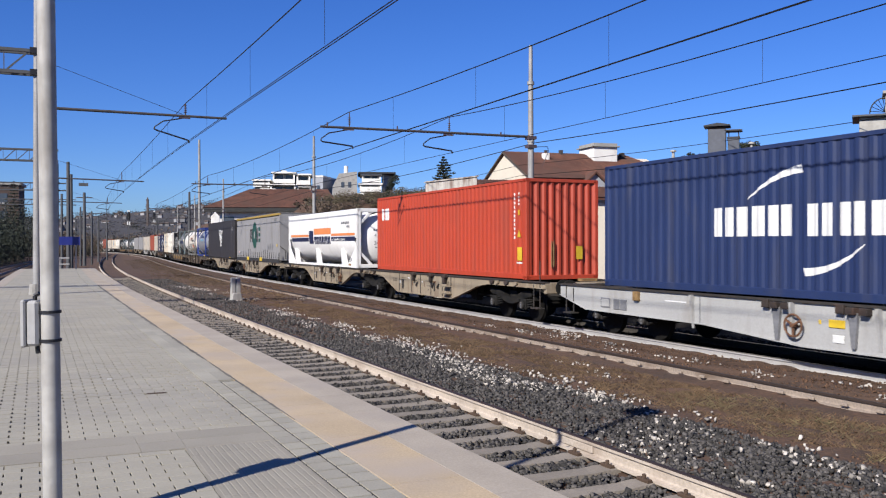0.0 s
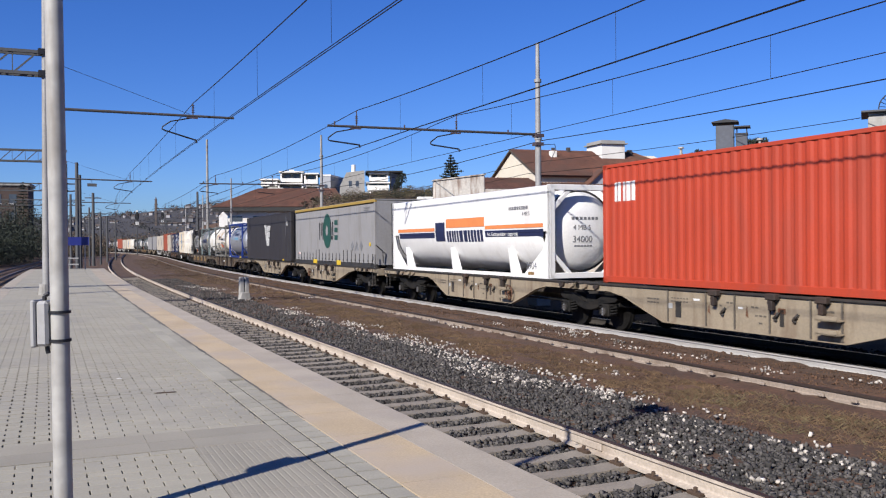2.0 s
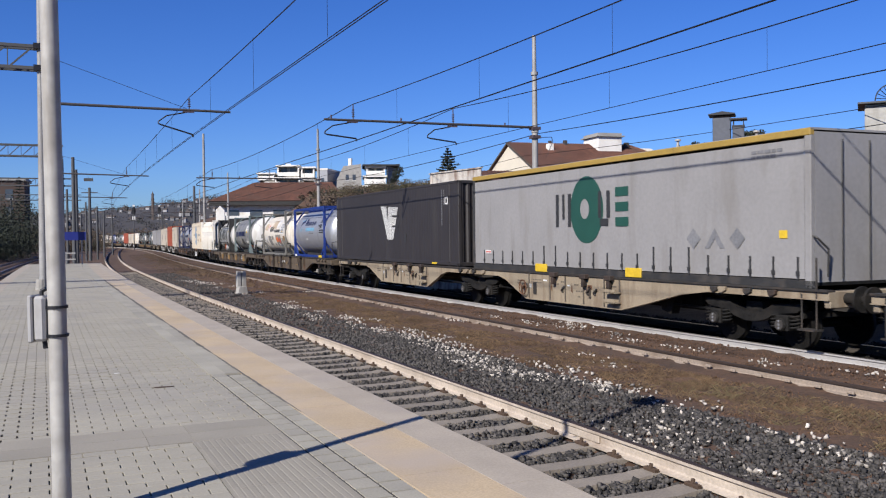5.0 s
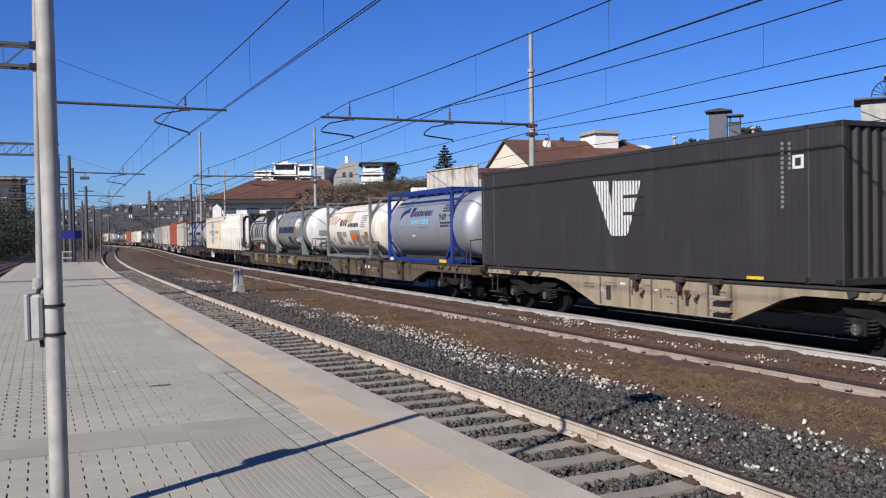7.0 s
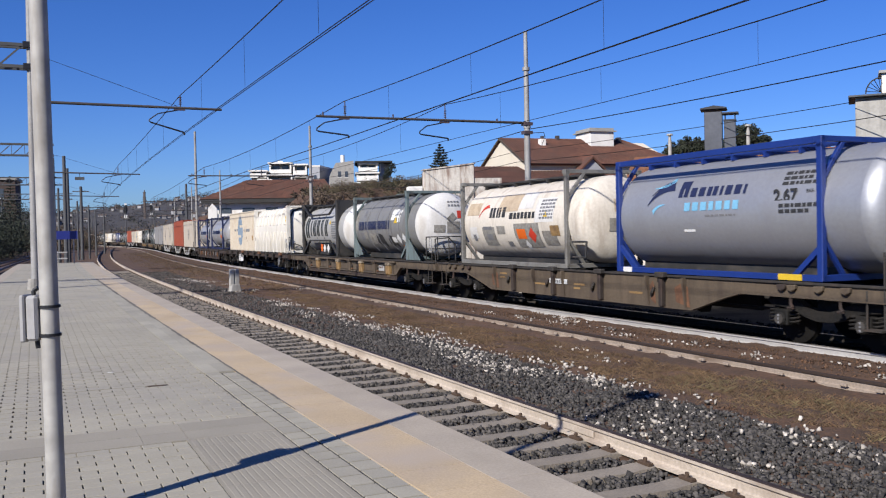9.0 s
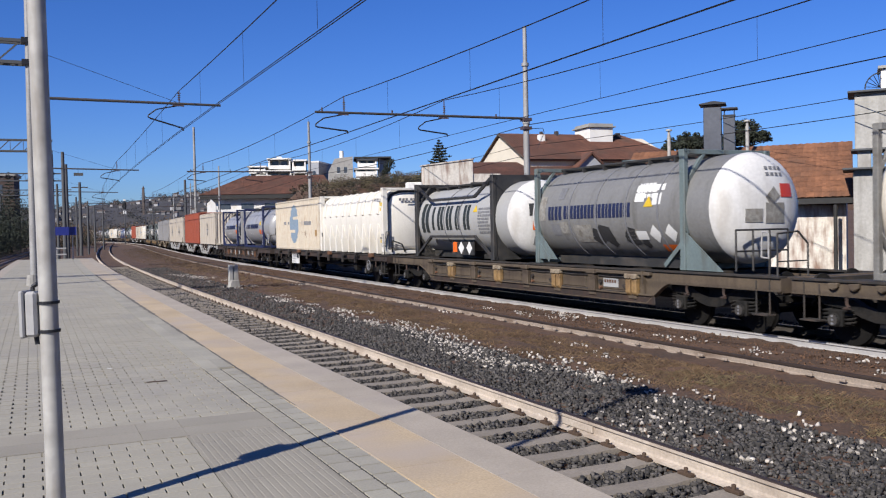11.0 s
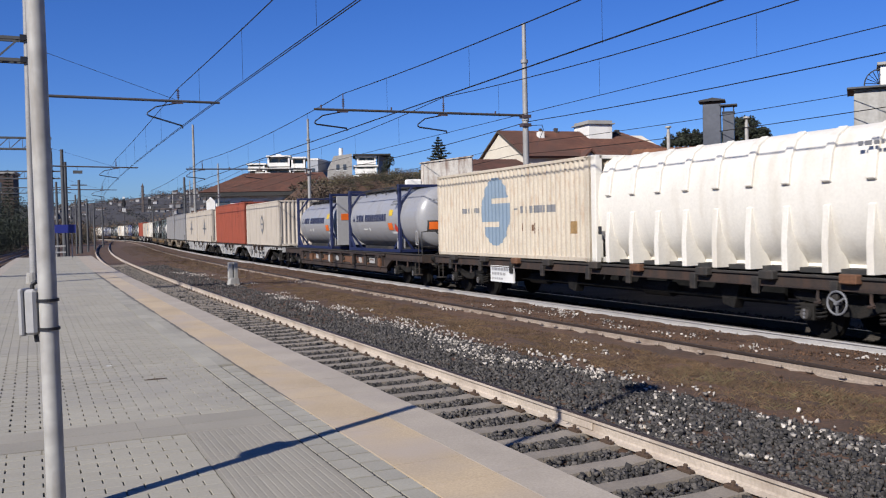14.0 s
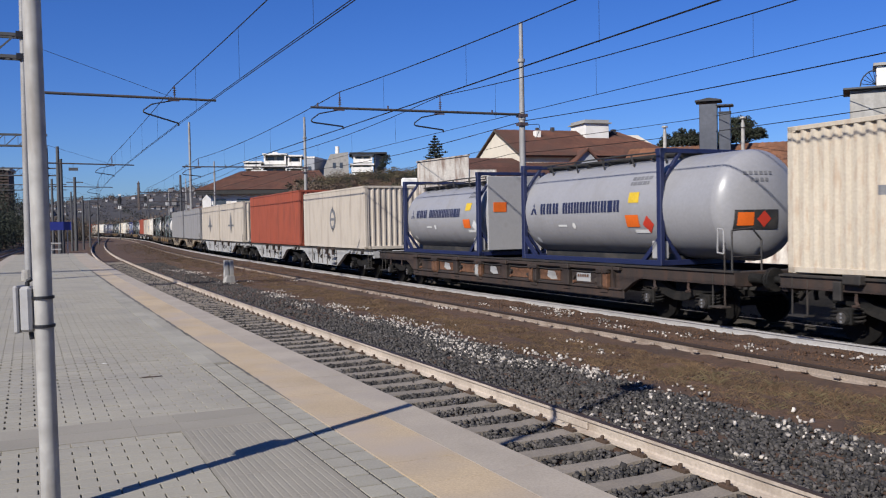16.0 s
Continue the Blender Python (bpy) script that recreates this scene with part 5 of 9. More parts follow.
def decal(name, mat, polys, xfun, parent, label="", cuts=6):
    """Thin paint or film on a side: outlines in (y, z), lifted to the surface by xfun(z)."""
    bm = BM()
    for poly in polys:
        if len(poly) == 2:      # two corners: a rectangle, cut across so that it can bend
            (y0, z0), (y1, z1) = poly
            n = cuts if abs(z1 - z0) > 0.15 else 2
            rows = []
            for k in range(n + 1):
                z = z0 + (z1 - z0) * k / n
                rows.append([bm.verts.new((xfun(z), y, z)) for y in (y0, y1)])
            for a, b in zip(rows[:-1], rows[1:]):
                bm.faces.new((a[0], a[1], b[1], b[0]))
        else:
            n = len(poly)
            turn = [(poly[(i + 1) % n][0] - poly[i][0]) * (poly[(i + 2) % n][1] - poly[(i + 1) % n][1]) - (poly[(i + 1) % n][1] - poly[i][1]) * (poly[(i + 2) % n][0] - poly[(i + 1) % n][0]) for i in range(n)]
            zs = [z for y, z in poly]
            if min(turn) < -1e-9 < 1e-9 < max(turn) or abs(xfun(min(zs)) - xfun(max(zs))) + abs(xfun((min(zs) + max(zs)) / 2) - xfun(max(zs))) < 1e-6:
                bm.faces.new([bm.verts.new((xfun(z), y, z)) for y, z in poly])
                continue
            levels = sorted(set([min(zs) + (max(zs) - min(zs)) * k / 8 for k in range(9)] + zs))      # cut across, so that it can bend
            rows = []
            for z in levels:
                cut = [y0 + (y1 - y0) * (z - z0) / (z1 - z0) for (y0, z0), (y1, z1) in zip(poly, poly[1:] + poly[:1]) if z1 != z0 and min(z0, z1) - 1e-9 <= z <= max(z0, z1) + 1e-9]
                rows.append([bm.verts.new((xfun(z), y, z)) for y in (min(cut), max(cut))])
            for a, b in zip(rows[:-1], rows[1:]):
                bm.faces.new((a[0], a[1], b[1], b[0]))
    return part(name, bm, mat, parent, label)


def flat(x):
    return lambda z: x


def barrel(r, zc, lift=0.008):
    return lambda z: -math.sqrt(max(0.01, r * r - (z - zc) ** 2)) - lift


def letters(y_left, z0, z1, widths, gap):
    """Plain blocks, or pairs of upright bars, that stand for the letters of a word, from its first one."""
    out, y = [], y_left
    for w in widths:
        if w > 0.2:
            out += [((y, z0), (y - w * 0.43, z1)), ((y - w * 0.57, z0), (y - w, z1))]
        elif w > 0:
            out.append(((y, z0), (y - w, z1)))
        y -= abs(w) + gap
    return out


def wording(name, text, size, y_left, z, x, mat, parent, bold=0.0):
    cu = bpy.data.curves.new(name, "FONT")
    cu.body, cu.size, cu.extrude, cu.offset = text, size, 0.002, bold
    tmp = new(name + "_source", cu)
    me = bpy.data.meshes.new_from_object(tmp.evaluated_get(bpy.context.evaluated_depsgraph_get()))
    bpy.data.objects.remove(tmp)
    bpy.data.curves.remove(cu)
    me.materials.clear()
    me.materials.append(M[mat])
    ob = new(name, me)
    ob.parent = parent
    ob.matrix_basis = Matrix(((0, 0, -1, x), (-1, 0, 0, y_left), (0, 1, 0, z), (0, 0, 0, 1)))
    return ob


def wave(a, b, pitch, depth, flat_share=0.28):
    """Points (along, depth) of a folded sheet between a and b."""
    n = max(1, round((b - a) / pitch))
    p = (b - a) / n
    out = []
    s = (0.5 - flat_share) / 1.0
    for k in range(n):
        t = a + k * p
        out += [(t, 0.0), (t + p * flat_share, 0.0), (t + p * (flat_share + s), depth), (t + p * (2 * flat_share + s), depth)]
    return out + [(b, 0.0)]


def fold_decal(name, mat, rects, half, pitch, depth, parent, label="", margin=0.14):
    """Paint on a folded side sheet: rectangles or small outlines of (y, z) that follow the folds."""
    pts = wave(-half + margin, half - margin, pitch, depth)
    ys, ds = [p[0] for p in pts], [p[1] for p in pts]
    bm = BM()

    def at(y, z):
        return bm.verts.new((-(1.219 - 0.012 - float(np.interp(y, ys, ds))) - 0.005, y, z))
    for r in rects:
        if len(r) == 2:
            (ya, za), (yb, zb) = r
            cut = [min(ya, yb)] + [y for y in ys if min(ya, yb) + 0.002 < y < max(ya, yb) - 0.002] + [max(ya, yb)]
            cols = [(at(y, za), at(y, zb)) for y in cut]
            for a, b in zip(cols[:-1], cols[1:]):
                bm.faces.new((a[0], b[0], b[1], a[1]))
        else:
            bm.faces.new([at(y, z) for y, z in r])
    return part(name, bm, mat, parent, label)


def dome_decal(name, mat, polys, tip, r, zc, parent, label=""):
    """Film on a tank's dished end that faces down the line: outlines of (x, z), cut into strips; tip is the dome's foremost y."""
    k = r * 0.42
    bm = BM()

    def at(x, z):
        q = min(0.98, math.hypot(x, z - zc) / r) ** (1 / 0.85)
        return bm.verts.new((x, tip + k - k * math.sqrt(1 - min(0.999, q) ** 2) - 0.012, z))
    for poly in polys:
        n = 6
        if len(poly) == 2:
            (x0, z0), (x1, z1) = poly
            poly = [(x0, z0), (x1, z0), (x1, z1), (x0, z1)]
        p, q, r2, s2 = (np.array(v, float) for v in poly)
        rows = [[at(*((p * (1 - i / n) + q * i / n) * (1 - j / n) + (s2 * (1 - i / n) + r2 * i / n) * j / n)) for i in range(n + 1)] for j in range(n + 1)]
        for j in range(n):
            for i in range(n):
                bm.faces.new((rows[j][i], rows[j][i + 1], rows[j + 1][i + 1], rows[j + 1][i]))
    return part(name, bm, mat, parent, label)


# -- running gear --
def bogie(parent, y, mats=("bogie", "wheel")):
    """A two-axle bogie with its wheelsets, axle boxes and springs; returns the wheelsets."""
    bm = BM()
    for sx in (-1, 1):
        x = sx * 1.02
        prof = [(-1.32, 0.80), (-1.26, 0.88), (-0.62, 0.85), (-0.38, 0.72), (-0.15, 0.66), (0.15, 0.66), (0.38, 0.72), (0.62, 0.85), (1.26, 0.88), (1.32, 0.80), (1.2, 0.71), (0.66, 0.67), (0.44, 0.54), (0.16, 0.47), (-0.16, 0.47), (-0.44, 0.54), (-0.66, 0.67), (-1.2, 0.71)]
        slab(bm, [(a + y, b) for a, b in prof], "x", x - 0.09, x + 0.09)
    bx(bm, -1.0, 1.0, y - 0.22, y + 0.22, 0.50, 0.86)
    for yy in (-1.2, 1.2):
        bx(bm, -1.0, 1.0, y + yy - 0.05, y + yy + 0.05, 0.60, 0.74)
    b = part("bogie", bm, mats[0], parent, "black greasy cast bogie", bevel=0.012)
    sets = []
    for ay in (y - 0.9, y + 0.9):
        for sx in (-1, 1):
            bm = BM()
            bx(bm, sx * 1.09 - 0.11, sx * 1.09 + 0.11, ay - 0.15, ay + 0.15, 0.36, 0.66)
            cyl(bm, (sx * 1.19, ay, 0.48), (sx * 1.245, ay, 0.48), 0.13, n=14)
            part("axle_box", bm, mats[0], b, bevel=0.02)
            if sx < 0:
                bm = BM()
                cyl(bm, (-1.245, ay, 0.48), (-1.262, ay, 0.48), 0.10, n=12)
                part("axle_cap", bm, "axle_cap", b)
                bm = BM()
                for k in range(3):
                    bx(bm, -1.268, -1.262, ay - 0.02, ay + 0.02, 0.40 + k * 0.065, 0.44 + k * 0.065)
                part("wear_mark", bm, "mark_grey", b, "three dull paint marks")
            for d in (-0.24, 0.24):
                bm = BM()
                coil(bm, (sx * 1.09, ay + d, 0.40), 0.085, 0.27, 4, 0.022)
                part("spring", bm, mats[0], b)
        bm = BM()
        lathe(bm, [(-0.76, 0.0), (-0.76, 0.46), (-0.70, 0.47), (-0.685, 0.485), (-0.655, 0.485), (-0.65, 0.40), (-0.67, 0.36), (-0.70, 0.16), (-0.62, 0.09), (0.62, 0.09),
                   (0.70, 0.16), (0.67, 0.36), (0.65, 0.40), (0.655, 0.485), (0.685, 0.485), (0.70, 0.47), (0.76, 0.46), (0.76, 0.0)], n=28)
        bmesh.ops.rotate(bm, verts=list(bm.verts), matrix=Matrix.Rotation(radians(90), 3, "Z"))
        w = part("wheelset", bm, mats[1], b, "brown steel wheels on an axle", smooth=0.6)
        w.location = (0, ay, 0.46)
        sets.append((w, ay))
    return sets


def handwheel(parent, y, z, x=-1.36, mat="rust_patch"):
    bm = BM()
    r = 0.20
    pts = [(x - 0.05, y + r * math.cos(a), z + r * math.sin(a)) for a in (2 * math.pi * k / 20 for k in range(21))]
    tube(bm, pts, 0.020, 6)
    for a in (0.5, 2.6, 4.7):
        beam(bm, (x - 0.05, y, z), (x - 0.05, y + r * math.cos(a), z + r * math.sin(a)), 0.03, 0.03)
    cyl(bm, (x + 0.04, y, z), (x - 0.09, y, z), 0.04, n=10)
    part("handwheel", bm, mat, parent, "worn brown spoked brake handwheel")


def buffer_pair(parent, y, d, mat="bogie"):
    for sx in (-1, 1):
        bm = BM()
        cyl(bm, (sx * 0.87, y, 1.03), (sx * 0.87, y + d * 0.34, 1.03), 0.10, n=14)
        cyl(bm, (sx * 0.87, y + d * 0.30, 1.03), (sx * 0.87, y + d * 0.52, 1.03), 0.07, n=12)
        cyl(bm, (sx * 0.87, y + d * 0.52, 1.03), (sx * 0.87, y + d * 0.57, 1.03), 0.23, n=20)
        part("buffer", bm, mat, parent, smooth=0.6)


def wagon(label, u0, u1, sills, mat, axles, style="plain", wheels=(), steps=True, seed=1, thin=0.24):
    """A container wagon. sills: for each half the places where its side sill begins to deepen, is deep, ends being deep and is thin again."""
    uc = (u0 + u1) / 2
    w = thing("container_wagon", label, "railway wagon", "wagons of the train")
    rng = random.Random(seed)
    top, low = 1.15, 0.42
    thin = 0.14 if style == "art" else thin
    halves = []
    if len(sills) == 2:
        mid = (sills[0][3] + sills[1][0]) / 2
        halves = [(u0, mid - 0.12, sills[0]), (mid + 0.12, u1, sills[1])]
    else:
        halves = [(u0, u1, sills[0])]
    for a, b, pts in halves:
        ya, yb = a - uc, b - uc
        p = [q - uc for q in pts] if pts else None
        for sx in (-1, 1):
            bm = BM()
            if p:
                deep = pts[4] if len(pts) > 4 else low
                prof = [(ya, top), (ya, top - thin), (p[0], top - thin), (p[0] + (p[1] - p[0]) * 0.28, top - thin - 0.10), (p[0] + (p[1] - p[0]) * 0.6, (top - thin + deep) / 2 - 0.03), (p[1], deep), (p[2], deep), (p[2] + (p[3] - p[2]) * 0.4, (top - thin + deep) / 2 - 0.03), (p[2] + (p[3] - p[2]) * 0.72, top - thin - 0.10), (p[3], top - thin), (yb, top - thin), (yb, top)]
                if style == "pale":      # a straight low sill that sinks to a deep belly
                    prof = [(ya, top), (ya, 0.9), (ya + 1.2, 0.59), (-2.2 - 2.2, 0.56), (-1.8, 0.37), (1.8, 0.37), (4.4, 0.56), (yb - 1.2, 0.59), (yb, 0.9), (yb, top)]
            else:
                prof = [(ya, top), (ya, top - 0.2), (yb, top - 0.2), (yb, top)]
            q0, q1 = (sx * 1.30, sx * 1.26) if sx < 0 else (1.26, 1.30)
            slab(bm, prof, "x", min(q0, q1), max(q0, q1))
            for i in range(1, len(prof) - 2):
                beam(bm, (sx * 1.27, *prof[i]), (sx * 1.27, *prof[i + 1]), 0.13, 0.022)
            part("side_sill", bm, mat, w)
            # dark strip stands for the shaded gap between deck and load
            bm = BM()
            bx(bm, min(sx * 1.345, sx * 1.16), max(sx * 1.345, sx * 1.16), ya, yb, top + 0.001, top + 0.036)
            part("deck_edge", bm, "wagon_dark", w, "dark strip for the shaded gap under the load")
        # floor beams, ends and a centre spine
        bm = BM()
        bx(bm, -0.28, 0.28, ya + 0.1, yb - 0.1, top - 0.42, top - 0.05)
        n = max(3, int((yb - ya) / 2.4))
        for k in range(n + 1):
            yy = ya + 0.12 + (yb - ya - 0.24) * k / n
            bx(bm, -1.25, 1.25, yy - 0.08, yy + 0.08, top - 0.2, top + 0.02)
        part("underframe", bm, "wagon_dark", w)
        # ribs and boxes on the near sill
        if p:
            ys = [p[1] + (p[2] - p[1]) * f for f in ((0.02, 0.16, 0.36, 0.55, 0.72, 0.97) if style != "pockets" else (0.005, 0.995))]
            for yy in ys:
                bm = BM()
                deep = pts[4] if len(pts) > 4 else low
                # 'art' ribs are dark thin bars: a rib's shadow line put into colour
                if style == "art":
                    bx(bm, -1.325, -1.30, yy - 0.018, yy + 0.018, deep + 0.03, top - 0.01)
                else:
                    slab(bm, [(-1.30, top), (-1.41, top), (-1.41, top - 0.10), (-1.315, deep + 0.03), (-1.30, deep + 0.03)], "y", yy - 0.03, yy + 0.03)
                part("sill_rib", bm, "wagon_shade_print" if style == "art" else mat, w)
            if style == "pockets":
                bm = BM()
                bx(bm, -1.40, -1.30, p[1] - 0.2, p[2] + 0.2, top - 0.10, top - 0.02)
                part("sill_ledge", bm, mat, w, bevel=0.015)
                bm = BM()
                bx(bm, -1.375, -1.30, p[1] - 0.25, p[2] + 0.25, 0.595, 0.635)
                part("sill_ledge", bm, mat, w, bevel=0.008)
                bm = BM()
                bx(bm, -1.33, -1.30, p[1] - 0.3, p[2] + 0.3, 0.40, 0.59)
                part("lower_sill", bm, "wagon_rust", w, "dark lower sill", bevel=0.015)
                n_ = int((p[2] - p[1]) / 1.62)
                for k in range(n_ + 1):
                    yk = p[1] + 0.45 + k * 1.62
                    if k % 2 == 0:      # a pair of folding clamps
                        for e in (-0.20, 0.03):
                            bm = BM()
                            slab(bm, [(-1.30, 0.57), (-1.36, 0.57), (-1.43, 0.64), (-1.43, 0.93), (-1.40, 0.98), (-1.30, 0.98)], "y", yk + e, yk + e + 0.17)
                            clamp = part("clamp", bm, "ochre" if seed == 6 else rng.choice(("rust_patch", "wagon_rust", "wagon_pale")), w, "yellow-brown folding clamp" if seed == 6 else "worn folding clamp", bevel=0.02)
                            bm = BM()
                            bx(bm, -1.445, -1.30, yk + e - 0.02, yk + e + 0.19, 0.975, 1.075)
                            cyl(bm, (-1.44, yk + e, 0.98), (-1.44, yk + e + 0.17, 0.98), 0.022, n=6)
                            part("hinge", bm, "wagon_beige" if seed == 6 else "wagon_rust", clamp, bevel=0.015)
                        bm = BM()
                        slab(bm, [(yk + 0.24, 0.86), (yk + 0.42, 0.80), (yk + 0.42, 0.76), (yk + 0.30, 0.74), (yk + 0.24, 0.70)], "x", -1.37, -1.31)
                        part("latch", bm, "wagon_dark", w, "dark hooked latch", bevel=0.01)
                    else:               # a plain hinge block
                        bm = BM()
                        bx(bm, -1.42, -1.30, yk - 0.16, yk + 0.12, 0.60, 1.07)
                        bx(bm, -1.46, -1.30, yk - 0.20, yk + 0.16, 1.02, 1.14)
                        part("hinge_block", bm, mat, w, "weathered hinge block", bevel=0.02)
                        for z, q in ((0.84, 0.05), (0.70, 0.04)):
                            bm = BM()
                            cyl(bm, (-1.30, yk - 0.34, z), (-1.39, yk - 0.34, z), q, n=8)
                            part("lashing_ring", bm, "wagon_dark" if z > 0.8 else "rust_patch", w)
                    bm = BM()
                    bx(bm, -1.36, -1.30, yk - 0.12, yk + 0.18, 0.50, 0.598)
                    part("foot_bracket", bm, mat, w, bevel=0.012)
                    if k == n_:
                        continue
                    for z in (0.99, 0.655):
                        bm = BM()
                        tube(bm, [(-1.345, yk + 0.2, z), (-1.35, yk + 0.8, z - 0.02), (-1.345, yk + 1.40, z)], 0.016, 6)
                        part("hinge_bar", bm, "wagon_dark", w)
                    bm = BM()
                    bx(bm, -1.318, -1.30, yk + 0.36, yk + 1.36, 0.68, 0.96)
                    part("recess_panel", bm, mat if seed == 6 else ("rust_patch" if k % 3 else "wagon_rust"), w, "" if seed == 6 else "rust-stained steel panel", bevel=0.008)
                    if seed == 8 and k % 2:
                        decal("bare_patch", "wagon_pale", [[(yk + 0.5, 0.72), (yk + 0.62, 0.92), (yk + 0.95, 0.94), (yk + 1.0, 0.78), (yk + 0.8, 0.70)]], flat(-1.3205), w, "pale patch of scraped paint")
            elif style == "art":
                for f, hw, za, zb, m_ in ((0.90, 0.09, 0.56, 0.90, "wagon_dark"), (0.955, 0.07, 0.74, 0.85, "wagon_pale"), (0.30, 0.05, 0.60, 0.92, "wagon_dark"), (0.30, 0.09, 0.84, 0.94, "rust_patch")):
                    bm = BM()
                    yy = p[1] + (p[2] - p[1]) * f
                    bx(bm, -1.312, -1.30, yy - hw, yy + hw, za, zb)
                    part("label_plate", bm, m_, w, "small plate on the sill")
                decal("stencil", "wagon_shade_print", [((p[1] + (p[2] - p[1]) * f - k * 0.11, z), (p[1] + (p[2] - p[1]) * f - k * 0.11 - l, z + 0.035)) for f, z, l, n_ in ((0.46, 0.90, 0.09, 2), (0.44, 0.74, 0.08, 3), (0.42, 0.60, 0.10, 1), (0.60, 0.95, 0.08, 2), (0.64, 0.88, 0.07, 1), (0.12, 0.93, 0.10, 3), (1.12, 0.90, 0.09, 4), (1.12, 0.82, 0.09, 4)) for k in range(n_)], flat(-1.3045), w, "small dark stencilled marks")
                for f in (0.1, 0.34, 0.66):
                    bm = BM()
                    yy = p[1] + (p[2] - p[1]) * f
                    bx(bm, -1.45, -1.30, yy - 0.16, yy + 0.10, top - 0.06, top + 0.06)
                    bx(bm, -1.43, -1.33, yy - 0.07, yy + 0.04, top - 0.26, top - 0.06)
                    part("bracket", bm, "wagon_rust", w, "rusty folding spigot bracket", bevel=0.015)
                decal("lettering", "mark_white", [((p[1] + (p[2] - p[1]) * f, z), (p[1] + (p[2] - p[1]) * f - l, z + 0.045)) for f, z, l in ((0.53, 0.86, 0.12), (0.8, 0.95, 0.2))], flat(-1.306), w)
            if style == "brown":
                for f in (0.10, 0.36, 0.60, 0.84):
                    bm = BM()
                    yy = p[1] + (p[2] - p[1]) * f
                    bx(bm, -1.42, -1.30, yy - 0.06, yy + 0.06, 0.50, top + 0.02)
                    part("bracket", bm, "wagon_rust", w, "dark upright bracket", bevel=0.015)
                    bm = BM()
                    bx(bm, -1.47, -1.32, yy - 0.16, yy + 0.14, top - 0.02, top + 0.10)
                    part("spigot", bm, "wagon_dark", w, "folding spigot", bevel=0.02)
                    bm = BM()
                    tube(bm, [(-1.32, yy + 0.32, 0.90), (-1.37, yy + 0.33, 0.80), (-1.34, yy + 0.40, 0.72), (-1.31, yy + 0.36, 0.86)], 0.035, 6)
                    part("lashing_ring", bm, "wagon_dark", w)
                for a_, b_ in ((0.005, 0.06), (0.13, 0.155), (0.95, 1.0)):
                    ya_, yb_ = p[1] + (p[2] - p[1]) * a_, p[1] + (p[2] - p[1]) * b_
                    decal("rust_stain", "rust_patch", [[(ya_, 0.52), (ya_ + 0.06, 0.95), ((ya_ + yb_) / 2, 1.05), (yb_, 0.92), (yb_ - 0.05, 0.62)]], flat(-1.307), w, "bare rusted patch")
                decal("lettering", "ochre", [((p[1] + (p[2] - p[1]) * f, z), (p[1] + (p[2] - p[1]) * f - l, z + 0.05)) for f, z, l in ((0.5, 0.80, 0.5), (0.5, 0.70, 0.3), (0.72, 0.74, 0.6), (0.94, 0.95, 0.4), (0.94, 0.84, 0.3), (0.24, 0.72, 0.5))], flat(-1.307), w)
            if style == "art":
                for f in (0.06,):
                    yy = p[1] + (p[2] - p[1]) * f
                    for z in (0.56, 0.80):
                        bm = BM()
                        bx(bm, -1.50, -1.30, yy - 0.24, yy + 0.24, z, z + 0.03)
                        bx(bm, -1.50, -1.48, yy - 0.24, yy + 0.24, z, z + 0.09)
                        part("step", bm, mat, w, "folded steel step")
                decal("rust_stain", "rust_patch", [[(p[1] + (p[2] - p[1]) * f - 0.03, 0.70), (p[1] + (p[2] - p[1]) * f + 0.01, 0.95), (p[1] + (p[2] - p[1]) * f + 0.05, 0.74)] for f in (0.33, 0.48, 0.7)], flat(-1.308), w, "rust run")
            if style in ("brown", "pockets"):
                bm = BM()
                yy = p[1] + 1.35 if style == "pockets" else p[2] - (p[2] - p[1]) * 0.42
                h_ = 0.30 if style == "pockets" else 0.42
                bx(bm, -1.335, -1.30, yy - h_, yy + h_, 0.72 if style == "pockets" else 0.80, 0.93)
                part("number_board", bm, "wagon_pale" if style == "pockets" else "mark_white", w, "pale lettered board", bevel=0.01)
                decal("lettering", "rust_patch" if style == "pockets" else "mark_grey", [((yy + 0.24 - k * 0.10, 0.83), (yy + 0.17 - k * 0.10, 0.90)) for k in range(5)], flat(-1.34), w)
    for ye, d in ((u0 - uc, -1), (u1 - uc, 1)):
        bm = BM()
        bx(bm, -1.28, 1.28, min(ye, ye - d * 0.14), max(ye, ye - d * 0.14), 0.86, 1.17)
        part("end_beam", bm, mat, w, bevel=0.02)
        buffer_pair(w, ye, d)
        bm = BM()
        tube(bm, [(0.0, ye, 1.0), (0.0, ye + d * 0.3, 0.98), (0.05, ye + d * 0.42, 0.75), (0.02, ye + d * 0.36, 0.62)], 0.045, 7)
        part("coupling", bm, "bogie", w, "greasy screw coupling")
        bm = BM()
        tube(bm, [(-0.35, ye, 0.95), (-0.36, ye + d * 0.25, 0.8), (-0.34, ye + d * 0.42, 0.62)], 0.028, 6)
        part("brake_hose", bm, "bogie", w, "black brake hose")
        if d < 0 and style in ("brown", "pockets"):
            bm = BM()
            yy = ye + 0.16
            tube(bm, [(-1.22, yy, 1.15), (-1.22, yy, 1.98), (-0.70, yy, 2.02), (-0.45, yy, 1.78), (-0.45, yy, 1.15)], 0.020, 6)
            tube(bm, [(-1.22, yy, 1.46), (-0.45, yy, 1.46)], 0.014, 6)
            part("end_railing", bm, "frame_dark", w, "dark steel hand railing at the wagon end")
